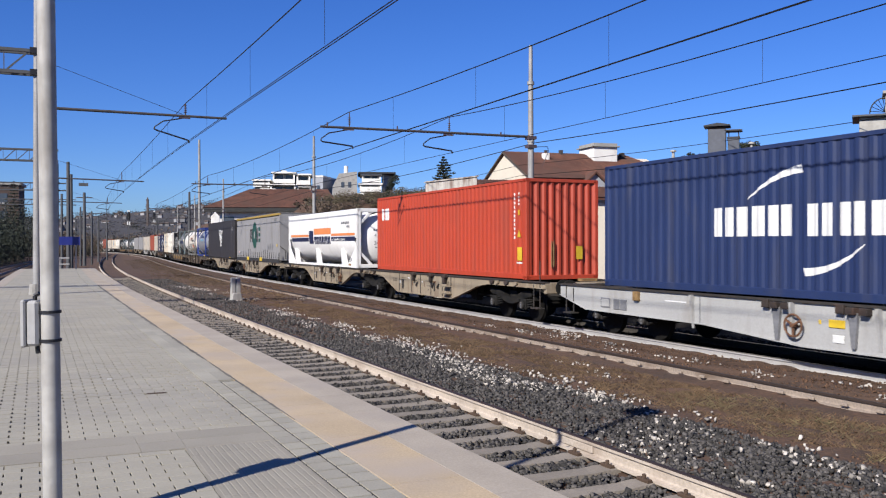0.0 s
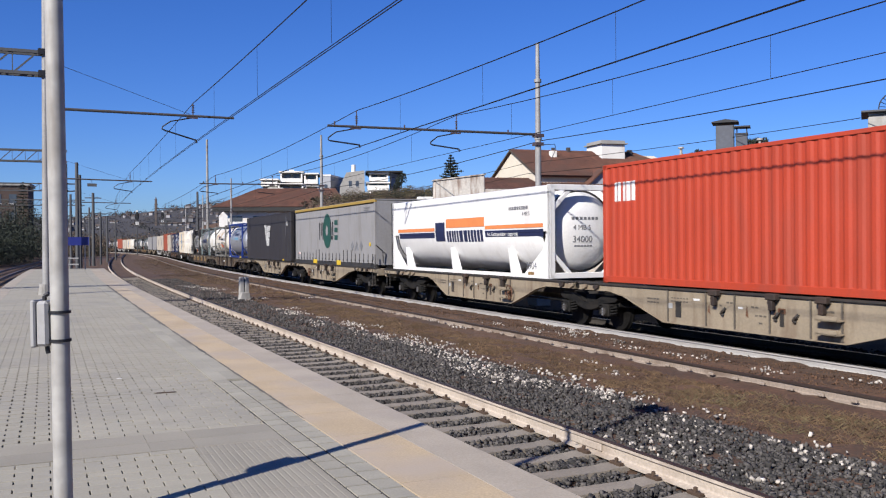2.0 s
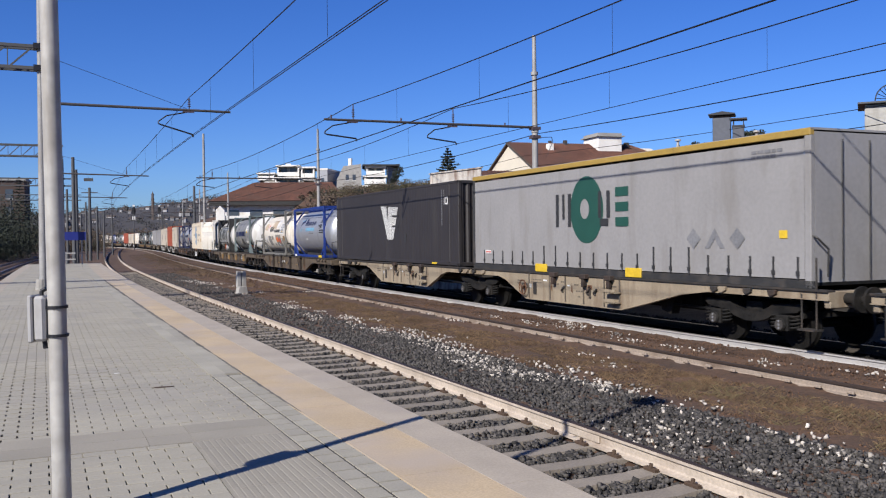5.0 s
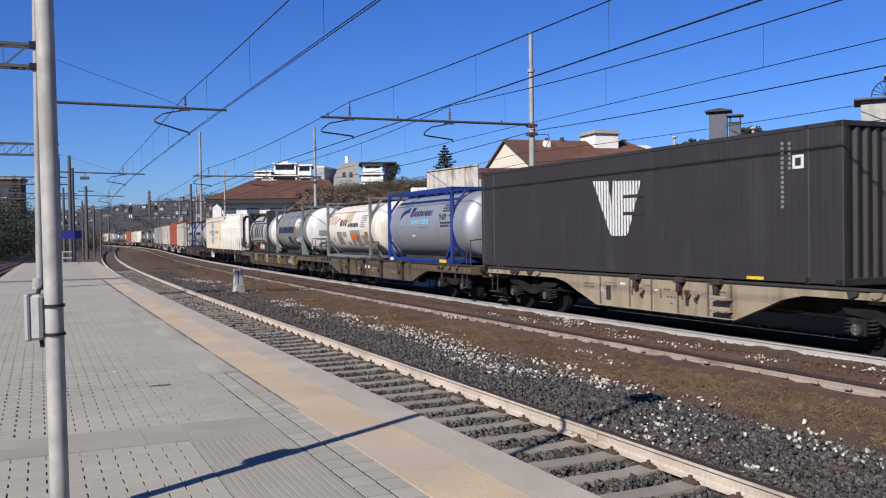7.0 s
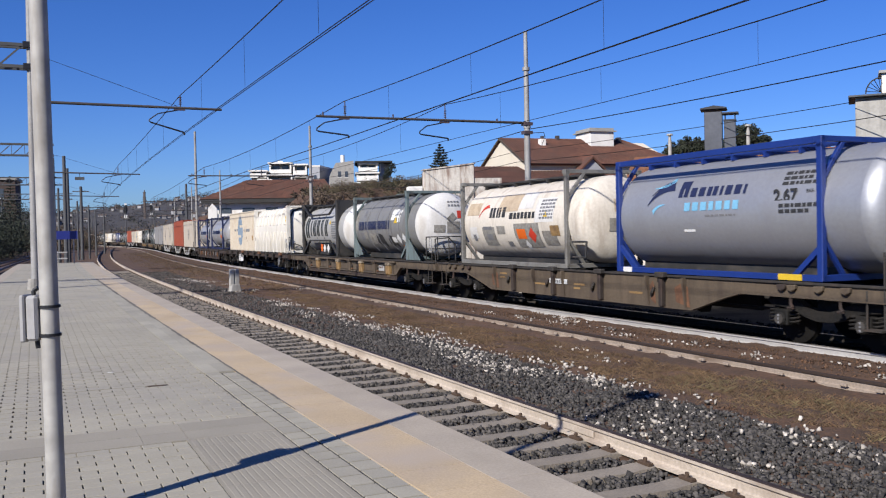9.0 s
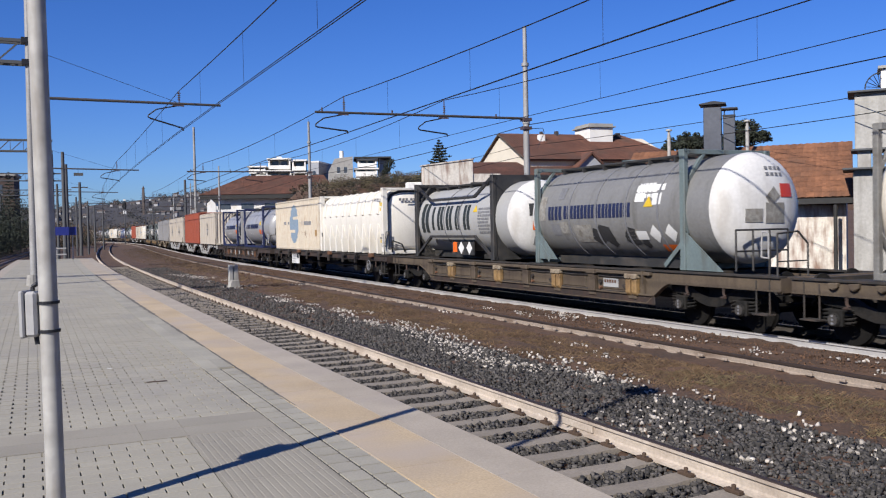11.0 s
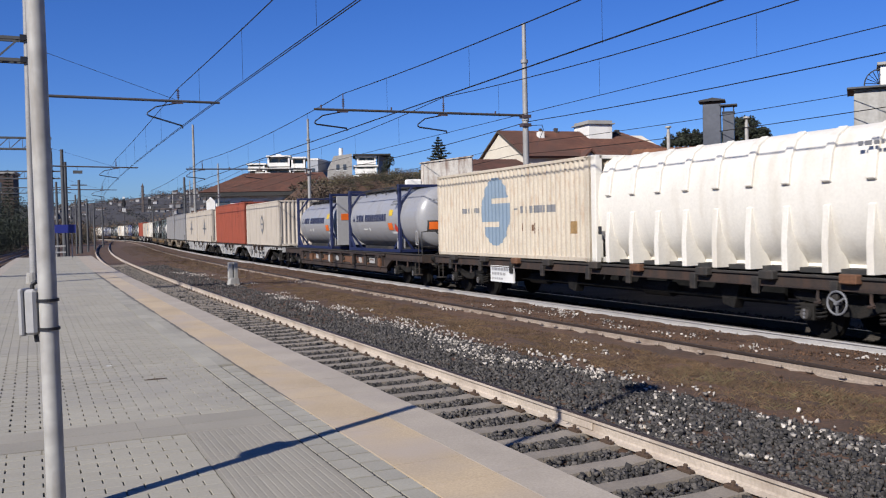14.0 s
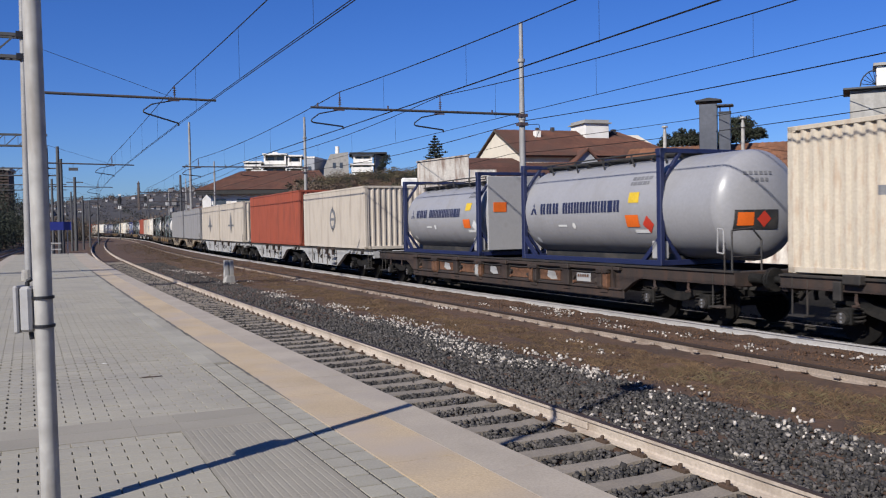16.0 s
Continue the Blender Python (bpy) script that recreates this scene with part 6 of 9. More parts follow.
        if steps:
            bm = BM()
            x = -1.30
            yy = ye - d * 0.28
            tube(bm, [(x, yy, 1.75 if d < 0 else 1.2), (x, yy, 0.45), (x, yy - d * 0.34, 0.45), (x, yy - d * 0.34, 1.1)], 0.018, 6)
            bx(bm, x - 0.10, x + 0.14, yy - 0.36 if d > 0 else yy - 0.02, yy + 0.02 if d > 0 else yy + 0.36, 0.44, 0.47)
            part("shunter_step", bm, "wagon_dark", w, "dark step with grab rail")
            if d < 0 and style in ("pockets", "plain"):
                bm = BM()
                tube(bm, [(x - 0.02, yy, 1.52), (x - 0.02, yy, 2.0), (x - 0.02, yy + 0.16, 2.02), (x - 0.02, yy + 0.18, 1.54), (x - 0.02, yy, 1.52)], 0.017, 6)
                part("grab_loop", bm, "box_grey", w, "pale worn grab loop")
    sets = []
    for a in axles:
        sets += bogie(w, a - uc)
    # brake gear hanging between the bogies
    bm = BM()
    cyl(bm, (0.3, -1.6, 0.72), (0.3, -0.4, 0.72), 0.19, n=16)
    tube(bm, [(-0.9, axles[0] - uc + 1.2, 0.62), (-0.9, axles[-1] - uc - 1.2, 0.62)], 0.03, 6)
    part("brake_gear", bm, "black", w)
    ya_, yb_ = axles[0] - uc + 2.0, axles[1] - uc - 2.0
    for k in range(4):
        bm = BM()
        yy = ya_ + (yb_ - ya_) * (k + 0.5 + rng.uniform(-0.25, 0.25)) / 4
        if k % 2:
            cyl(bm, (-0.75, yy - 0.45, 0.66), (-0.75, yy + 0.45, 0.66), 0.17, n=14)
            part("air_tank", bm, "bogie", w)
        else:
            slab(bm, [(yy - 0.3, 0.95), (yy + 0.3, 0.95), (yy + 0.22, 0.48), (yy - 0.1, 0.40)], "x", -0.95, -0.7)
            part("brake_lever", bm, "bogie", w, bevel=0.01)
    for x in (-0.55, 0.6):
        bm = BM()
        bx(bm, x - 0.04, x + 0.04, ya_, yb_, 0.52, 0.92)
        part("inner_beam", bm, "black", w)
    if style in ("brown", "pockets", "plain"):
        for a in axles:
            for d in (-0.55, 0.55):
                bm = BM()
                yy = a - uc + d
                tube(bm, [(-1.30, yy, 0.92), (-1.31, yy, 0.78), (-1.34, yy - 0.08, 0.72), (-1.31, yy + 0.06, 0.70)], 0.03, 6)
                part("rope_hook", bm, "wagon_rust", w, "curved steel hook")
    for a in axles if style in ("art", "brown") else ():
        for d in (-0.75, -0.2, 0.45, 0.8):
            bm = BM()
            yy = a - uc + d + rng.uniform(-0.1, 0.1)
            slab(bm, [(yy - 0.10, top - 0.01), (yy + 0.12, top - 0.02), (yy + 0.10, top - 0.11), (yy + 0.02, top - 0.15), (yy - 0.08, top - 0.10)], "x", -1.38, -1.30)
            part("folding_lug", bm, rng.choice((mat, mat, "wagon_dark", "wagon_rust")), w, "rusty folding lug", bevel=0.015)
    if style == "art":
        for a, b, pts in halves:
            q0, q1 = pts[1] - uc, pts[2] - uc
            for f in (0.22, 0.30, 0.58):
                bm = BM()
                yy = q0 + (q1 - q0) * (f + rng.uniform(-0.03, 0.03))
                tube(bm, [(-1.31, yy, 0.86), (-1.35, yy + 0.03, 0.80), (-1.34, yy + 0.10, 0.74), (-1.31, yy + 0.06, 0.70)], 0.03, 6)
                part("lashing_ring", bm, "wagon_dark", w)
            decal("lettering", "wagon_shade_print", [((q1 - 0.25 - k * 0.10, 0.96 - j * 0.07), (q1 - 0.31 - k * 0.10, 0.985 - j * 0.07)) for k in range(6) for j in range(2)], flat(-1.3055), w)
    if style == "pale":
        def pl(name, m_, a, b, za, zb, out, label=""):
            bm = BM()
            bx(bm, -1.30 - out, -1.30, min(a, b) - uc, max(a, b) - uc, za, zb)
            part(name, bm, m_, w, label, bevel=0.008)
        pl("data_frame", "mark_grey", 18.02, 17.64, 0.68, 0.92, 0.012, "framed data panel")
        pl("data_panel", "wagon_pale", 17.99, 17.67, 0.71, 0.89, 0.018)
        pl("vent_panel", "mark_grey", 17.50, 17.25, 0.66, 0.91, 0.015, "dark louvred panel")
        pl("vent_panel", "mark_grey", 17.23, 16.98, 0.66, 0.91, 0.015, "dark louvred panel")
        pl("bracket", "ochre", 16.66, 16.48, 0.92, 1.13, 0.09, "yellow-brown bracket")
        pl("seam", "mark_grey", 14.49, 14.46, 0.58, 1.12, 0.012)
        pl("plate", "yellow", 11.18, 10.84, 0.76, 0.90, 0.02, "yellow plate")
        pl("plate", "yellow", 11.40, 11.35, 0.80, 0.88, 0.015, "small yellow plate")
        pl("plate", "mark_white", 11.10, 10.86, 0.50, 0.64, 0.015)
        for yy in (12.35, 10.65, 7.4):
            for a in (-0.35, -0.08, 0.16):
                pl("bracket", "wagon_rust", yy + a, yy + a + 0.17, 1.02, 1.14 + 0.04 * (a > 0), 0.10 + 0.04 * (a < 0), "rusty bracket")
            bm = BM()
            slab(bm, [(yy - uc - 0.10, 1.05), (yy - uc + 0.10, 1.05), (yy - uc + 0.02, 0.44), (yy - uc - 0.05, 0.44)], "x", -1.36, -1.30)
            part("sill_rib", bm, "mark_grey", w)
        decal("lettering", "mark_white", [((15.6 - uc, 0.96), (14.9 - uc, 0.99))], flat(-1.306), w)
    if style == "plain":
        for k in range(9):
            bm = BM()
            yy = u0 - uc + 1.6 + k * (u1 - u0 - 3.2) / 8 + rng.uniform(-0.3, 0.3)
            bx(bm, -1.46, -1.30, yy - 0.2, yy + 0.16, top - 0.08, top + 0.09)
            part("spigot", bm, "wagon_dark" if k % 3 else "rust_patch", w, "folding spigot", bevel=0.02)
            bm = BM()
            bx(bm, -1.38, -1.30, yy + 0.25, yy + 0.42, 0.78, top - 0.04)
            part("bracket", bm, "wagon_dark", w, bevel=0.015)
    for y in wheels:
        handwheel(w, y - uc, 0.74, mat="mark_grey" if style == "plain" else "rust_patch")
    return rider(w, uc, (axles[-1] - axles[0]) / 2, sets)


wagon("pale grey fish-belly container wagon, fairly clean", 0.1, 19.85, [(2.2, 4.2, 15, 17)], "wagon_pale", (2.5, 17.4), "pale", wheels=(11.89,), seed=2)
wagon("articulated beige-grey container wagon with grime streaks", 20.6, 49.45, [(24.0, 26.6, 31.55, 33.6), (36.6, 38.6, 43.25, 44.9)], "wagon_beige", (22.93, 34.9, 46.95), "art", wheels=(38.62,), seed=3)
wagon("articulated beige-grey container wagon with rusty brackets", 50.3, 78.75, [(53.4, 56.4, 60.97, 62.65), (66.4, 68.15, 72.9, 74.8)], "wagon_beige", (52.42, 64.45, 76.4), "art", wheels=(61.03,), seed=4)
wagon("brown weathered container wagon with a deep sill", 79.95, 97.75, [(83.45, 84.9, 93.85, 95.6, 0.48)], "wagon_brown", (81.65, 96.0), "brown", seed=5)
wagon("yellow-brown container wagon with hinged side flaps", 98.0, 117.55, [(101.2, 101.95, 113.65, 114.9, 0.43)], "wagon_brown", (100.05, 115.6), "pockets", seed=6)
W_LOW = wagon("low rusty dark container wagon with a thin frame", 118.2, 136.9, [None], "wagon_rust", (120.0, 134.7), "plain", wheels=(120.05,), seed=7)
wagon("dark rusty container wagon with hinged side flaps", 138.05, 157.5, [(141.0, 141.9, 153.75, 154.7, 0.43)], "wagon_rust", (139.95, 155.75), "pockets", seed=8)
wagon("articulated pale container wagon streaked with rust", 158.2, 183.2, [(161.5, 163.0, 167.2, 168.7), (171.8, 173.2, 178.3, 179.8)], "wagon_pale", (160.3, 170.2, 181.2), "art", seed=9)


# -- loads --
def corner_castings(parent, ya, yb, z0, z1, mat, w=1.219):
    for y, d in ((ya, 1), (yb, -1)):
        for sx in (-1, 1):
            for z, dz in ((z0, 1), (z1, -1)):
                bm = BM()
                bx(bm, min(sx * w, sx * (w - 0.16)), max(sx * w, sx * (w - 0.16)), min(y, y + d * 0.178), max(y, y + d * 0.178), min(z, z + dz * 0.118), max(z, z + dz * 0.118))
                part("corner_casting", bm, mat, parent, bevel=0.012)


def box_container(label, u0, u1, z0, z1, mat, pitch=0.278, depth=0.022, end="ribs", posts=(), group="loads of the train", rail=0.16, top_rail=0.08, end_mat=None, castings=None):
    """A steel box with folded sides: rails, posts, castings, panels, roof and ends."""
    uc, half = (u0 + u1) / 2, (u1 - u0) / 2
    c = thing("shipping_container", label, "container", group)
    w = 1.219
    em = end_mat or mat
    for sx in (-1, 1):
        bm = BM()
        pts = wave(-half + 0.14, half - 0.14, pitch, depth)
        lo, hi = z0 + rail, z1 - top_rail
        v = [[bm.verts.new((sx * (w - 0.012 - d), y, z)) for y, d in pts] for z in (lo, hi)]
        for i in range(len(pts) - 1):
            bm.faces.new((v[0][i], v[0][i + 1], v[1][i + 1], v[1][i]))
        part("side_panel", bm, mat, c, "folded steel side sheet")
        for nm, a, b, dx in (("bottom_rail", z0 + 0.02, lo + 0.005, 0.10), ("top_rail", hi - 0.005, z1, 0.06)):
            bm = BM()
            bx(bm, min(sx * w, sx * (w - dx)), max(sx * w, sx * (w - dx)), -half + 0.12, half - 0.12, a, b)
            part(nm, bm, mat, c, bevel=0.01)
        for y in (-half, half, *[q - uc for q in posts]):
            bm = BM()
            d = 0.14 if abs(abs(y) - half) < 0.01 else 0.10
            y0, y1 = (y, y + d) if y <= -half + 0.01 else ((y - d, y) if y >= half - 0.01 else (y - d / 2, y + d / 2))
            bx(bm, min(sx * w, sx * (w - 0.12)), max(sx * w, sx * (w - 0.12)), y0, y1, z0, z1)
            part("corner_post" if abs(abs(y) - half) < 0.01 else "side_post", bm, mat, c, bevel=0.012)
    for d in (-1, 1):
        bm = BM()
        y = d * (half - 0.02)
        if end == "smooth":
            bx(bm, -w + 0.11, w - 0.11, min(y, y - d * 0.04), max(y, y - d * 0.04), z0 + 0.1, z1 - 0.06)
        else:
            pts = wave(-w + 0.12, w - 0.12, 0.25, 0.046)
            v = [[bm.verts.new((x, y - d * dd, z)) for x, dd in pts] for z in (z0 + 0.12, z1 - 0.09)]
            for i in range(len(pts) - 1):
                bm.faces.new((v[0][i], v[0][i + 1], v[1][i + 1], v[1][i]))
        part("end_panel", bm, em, c, "ribbed steel end wall" if end != "smooth" else "smooth end wall")
        bm = BM()
        bx(bm, -w + 0.1, w - 0.1, min(d * half, d * (half - 0.1)), max(d * half, d * (half - 0.1)), z1 - 0.10, z1)
        part("end_rail", bm, em, c, bevel=0.01)
        bm = BM()
        bx(bm, -w + 0.1, w - 0.1, min(d * half, d * (half - 0.1)), max(d * half, d * (half - 0.1)), z0, z0 + 0.13)
        part("end_rail", bm, em, c, bevel=0.01)
    bm = BM()
    pts = wave(-half + 0.1, half - 0.1, 0.24, 0.02)
    v = [[bm.verts.new((x, y, z1 - 0.012 - d)) for y, d in pts] for x in (-w + 0.04, w - 0.04)]
    for i in range(len(pts) - 1):
        bm.faces.new((v[0][i], v[0][i + 1], v[1][i + 1], v[1][i]))
    part("roof", bm, mat, c)
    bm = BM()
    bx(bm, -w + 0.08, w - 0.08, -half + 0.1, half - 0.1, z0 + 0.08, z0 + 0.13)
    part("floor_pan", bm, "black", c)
    corner_castings(c, -half, half, z0, z1, castings or mat)
    return rider(c, uc, half * 0.72), uc


def swoosh(y0, z0, y1, z1, w, bow, n=14):
    """A tapered stroke that bows, as one outline of (y, z)."""
    a, b = [], []
    L = math.hypot(y1 - y0, z1 - z0)
    nx, nz = -(z1 - z0) / L, (y1 - y0) / L
    for k in range(n + 1):
        t = k / n
        c = bow * 4 * t * (1 - t)
        y, z = y0 + (y1 - y0) * t + nx * c, z0 + (z1 - z0) * t + nz * c
        h = w * (0.12 + 0.88 * t) / 2
        a.append((y + nx * h, z + nz * h))
        b.append((y - nx * h, z - nz * h))
    return [[a[i], a[i + 1], b[i + 1], b[i]] for i in range(n)]


def fine_print(parent, y, z, x, mat, rows=4, width=0.5, size=0.05, gap=0.035, seed=0):
    rng = random.Random(seed)
    out = []
    for k in range(rows):
        yy = y
        while yy > y - width * rng.uniform(0.7, 1.0):
            l = rng.uniform(0.06, 0.16)
            out.append(((yy, z - k * (size + gap)), (yy - l, z - k * (size + gap) + size)))
            yy -= l + 0.03
    return decal("small_print", mat, out, x if callable(x) else flat(x), parent, cuts=2)


def diamond(y, z, r):
    return [(y, z - r), (y - r, z), (y, z + r), (y + r, z)]


# blue 40-foot box
c, uc = box_container("dark blue steel container with white block lettering", 5.79, 17.98, 1.20, 4.09, "paint_blue", rail=0.17)
X = flat(-1.222)
fold_decal("lettering", "mark_white", letters(14.17 - uc, 2.36, 2.94, (0.55, 0.74, 0.60), 0.09) + letters(11.74 - uc, 2.35, 2.93, (0.55, 0.50, 0.66), 0.15), 6.095, 0.278, 0.022, c, "plain white blocks in place of letters")
fold_decal("swoosh", "mark_white", swoosh(13.22 - uc, 3.08, 11.87 - uc, 3.58, 0.16, -0.10, 48), 6.095, 0.278, 0.022, c, "white curved stroke")
fold_decal("swoosh", "mark_white", swoosh(10.54 - uc, 2.20, 11.82 - uc, 1.70, 0.16, -0.12, 48), 6.095, 0.278, 0.022, c, "white curved stroke")
# red 40-foot box
c, uc = box_container("orange-red steel container with a small white mark", 21.80, 33.99, 1.20, 4.09, "paint_red", rail=0.17)
fold_decal("lettering", "mark_white", letters(33.52 - uc, 3.18, 3.64, (0.26, 0.30, 0.12), 0.07), 6.095, 0.278, 0.022, c, "plain white blocks in place of letters")
fold_decal("small_print", "mark_white", [((22.52 - uc, 3.70 - k * 0.125), (22.46 - uc, 3.62 - k * 0.125)) for k in range(11)] + [((22.26 - uc, 3.70 - k * 0.1), (22.20 - uc, 3.64 - k * 0.1)) for k in range(4)] + [((22.40 - uc, 1.66), (22.06 - uc, 1.70))], 6.095, 0.278, 0.022, c)
decal("sticker", "yellow", [((22.30 - uc, 1.75), (22.03 - uc, 2.13)), ((22.26 - uc, 3.05), (22.16 - uc, 3.20)), [(22.32 - uc, 2.42), (22.20 - uc, 2.64), (22.10 - uc, 2.42)]], X, c, "yellow warning sticker")
bm = BM()
bx(bm, 0.45, 0.66, -6.112, -6.100, 1.78, 2.16)
part("sticker", bm, "yellow", c, "yellow warning sticker")
bm = BM()
for x in (-0.40, -0.33):
    bx(bm, x, x + 0.02, -6.125, -6.100, 1.55, 2.30)
part("lock_bar", bm, "ochre", c, "thin yellow-brown bar on the end wall")
bm = BM()
bx(bm, 0.5, 1.0, -6.35, -6.10, 1.14, 1.22)
part("pad", bm, "ochre", c, "ochre painted end bracket")


# white silo tank in a 40-foot frame
def silo_tank(u0, u1):
    uc, half = (u0 + u1) / 2, (u1 - u0) / 2
    c = thing("silo_tank_container", "glossy white silo tank with navy and orange stripes", "tank container", "loads of the train")
    z0, z1, zc, r = 1.20, 3.80, 2.52, 1.20
    bm = BM()
    lathe(bm, [(-half + 0.12, 0.0), (-half + 0.16, 0.55), (-half + 0.28, 0.9), (-half + 0.45, 1.1), (-half + 0.65, r), (half - 0.65, r), (half - 0.45, 1.1), (half - 0.28, 0.9), (half - 0.16, 0.55), (half - 0.12, 0.0)], n=56, centre=(0, 0, zc))
    part("vessel", bm, "paint_white", c, "white barrel with dished ends", smooth=0.5)
    for sx in (-1, 1):
        bm = BM()
        slab(bm, [(sx * 1.0, 3.10), (sx * 1.192, 2.50), (sx * 1.206, 2.60), (sx * 1.213, 3.0), (sx * 1.215, 3.42), (sx * 1.215, 3.76), (sx * 1.10, 3.80), (sx * 0.9, 3.80)], "y", -half + 0.2, half - 0.2)
        part("top_fairing", bm, "paint_white", c, bevel=0.01)
        # side cheeks toward both ends
        for d in (-1, 1):
            bm = BM()
            slab(bm, [(d * half, z0), (d * half, z1), (d * (half - 0.18), z1), (d * (half - 0.20), 2.45), (d * (half - 0.42), 2.0), (d * (half - 1.45), z0 + 0.12), (d * (half - 1.45), z0)], "x", min(sx * 1.219, sx * 1.17), max(sx * 1.219, sx * 1.17))
            part("side_cheek", bm, "paint_white", c)
        for f in (-0.38, 0.0, 0.38):
            bm = BM()
            y = f * 2 * half * 0.9
            slab(bm, [(y, z0), (y + 0.50, z0 + 0.85), (y + 0.55, z0 + 0.85), (y + 0.34, z0)], "x", min(sx * 1.215, sx * 1.0), max(sx * 1.215, sx * 1.0))
            part("saddle", bm, "paint_white", c)
        bm = BM()
        bx(bm, min(sx * 1.2, sx * 1.0), max(sx * 1.2, sx * 1.0), -half + 0.2, half - 0.2, z0, z0 + 0.10)
        part("bottom_rail", bm, "paint_white", c)
    for d in (-1, 1):
        y = d * (half - 0.08)
        bm = BM()
        ring = []
        for k in range(40):     # dark plate behind the opening round the dished end
            a = 2 * math.pi * k / 40
            ring.append((1.17 * math.cos(a), zc + 1.17 * math.sin(a)))
        slab(bm, ring, "y", min(d * (half - 0.5), d * (half - 0.46)), max(d * (half - 0.5), d * (half - 0.46)))
        part("end_ring", bm, "frame_dark", c, "dark round plate behind the end frame")
        bm = BM()
        for sx in (-1, 1):
            bx(bm, min(sx * 1.219, sx * 1.06), max(sx * 1.219, sx * 1.06), min(y - 0.08, y + 0.08), max(y - 0.08, y + 0.08), z0, z1)
            beam(bm, (sx * 1.12, y, 3.1), (sx * 0.55, y, 3.68), 0.10, 0.12)
            beam(bm, (sx * 1.12, y, 1.9), (sx * 0.55, y, 1.32), 0.10, 0.12)
        bx(bm, -1.1, 1.1, y - 0.08, y + 0.08, z1 - 0.16, z1)
        bx(bm, -1.1, 1.1, y - 0.08, y + 0.08, z0, z0 + 0.16)
        part("end_frame", bm, "paint_white", c, "white welded end frame", bevel=0.012)
    bm = BM()
    y = -half - 0.0
    for x in (0.62, 0.92):
        bx(bm, x - 0.02, x + 0.02, y - 0.02, y + 0.02, 1.3, 3.7)
    for k in range(9):
        bx(bm, 0.62, 0.92, y - 0.012, y + 0.012, 1.4 + k * 0.27, 1.43 + k * 0.27)
    part("ladder", bm, "paint_white", c, "white steel ladder")
    corner_castings(c, -half, half, z0, z1, "paint_white")
    low = barrel(r, zc, 0.006)
    B = lambda z: -1.219 if z > 2.5 else low(z)
    for a_, b_ in (((48.1 - uc, 2.62), (44.5 - uc, 2.74)), ((43.5 - uc, 2.72), (40.55 - uc, 3.02)), ((40.5 - uc, 2.63), (36.9 - uc, 2.74))):
        decal("stripe", "stripe_orange", [(a_, b_)], B, c, "orange stripe", cuts=4)
    for a_, b_ in (((47.95 - uc, 2.38), (44.5 - uc, 2.58)), ((40.5 - uc, 2.38), (36.9 - uc, 2.58))):
        decal("stripe", "mark_navy", [(a_, b_)], B, c, "navy stripe", cuts=6)
    decal("lettering", "mark_navy", [((44.42 - uc, 2.26), (43.62 - uc, 2.92))]
          + letters(43.45 - uc, 2.24, 2.62, (0.36, 0.32, 0.14, 0.60, 0.14, 0.40, 0.40), 0.07), B, c, "navy block letters", cuts=4)
    wording("wording", "Int. Fachspedition · Lagerung", 0.17, 40.3 - uc, 2.41, -1.226, "mark_white", c)
    wording("wording", "4 MB 5", 0.16, 38.1 - uc, 2.98, -1.222, "mark_grey", c)
    fine_print(c, 38.9 - uc, 3.16, lambda z: -1.222, "mark_grey", rows=1, width=1.1, size=0.10, seed=4)
    wording("wording", "2904", 0.30, 37.85 - uc, 1.44, -1.2215, "mark_grey", c)
    decal("sticker", "ochre", [((37.75 - uc, 1.28), (37.4 - uc, 1.37))], flat(-1.2215), c, "small ochre plate")
    for text, size, x0, z_ in (("34000", 0.26, -0.42, 2.20), ("4 MB 5", 0.20, -0.40, 2.55)):
        e = wording("wording", text, size, 0, 0, 0, "mark_grey", c)
        for v in e.data.vertices:      # laid on the dished end
            x, z = x0 + v.co.x, z_ + v.co.y
            y = -half + float(np.interp(math.hypot(x, z - zc), (0.0, 0.55, 0.9, 1.1), (0.12, 0.16, 0.28, 0.45))) - 0.008
            v.co = (x, y - 0.5 * v.co.z, z)
        e.matrix_basis = Matrix.Identity(4)
    fr = [((-0.44 + 0.13 * k, 2.83), (-0.35 + 0.13 * k, 2.91)) for k in range(7)] + [((-0.36 + 0.1 * k, 2.08), (-0.28 + 0.1 * k, 2.12)) for k in range(6)]
    bm = BM()
    for (xa, za), (xb, zb) in fr:
        bm.faces.new([bm.verts.new((x, -half + float(np.interp(math.hypot(x, z - zc), (0.0, 0.55, 0.9, 1.1), (0.12, 0.16, 0.28, 0.45))) - 0.008, z)) for x, z in ((xa, za), (xb, za), (xb, zb), (xa, zb))])
    part("small_print", bm, "mark_grey", c)
    return rider(c, uc, half * 0.72)


silo_tank(36.50, 48.69)


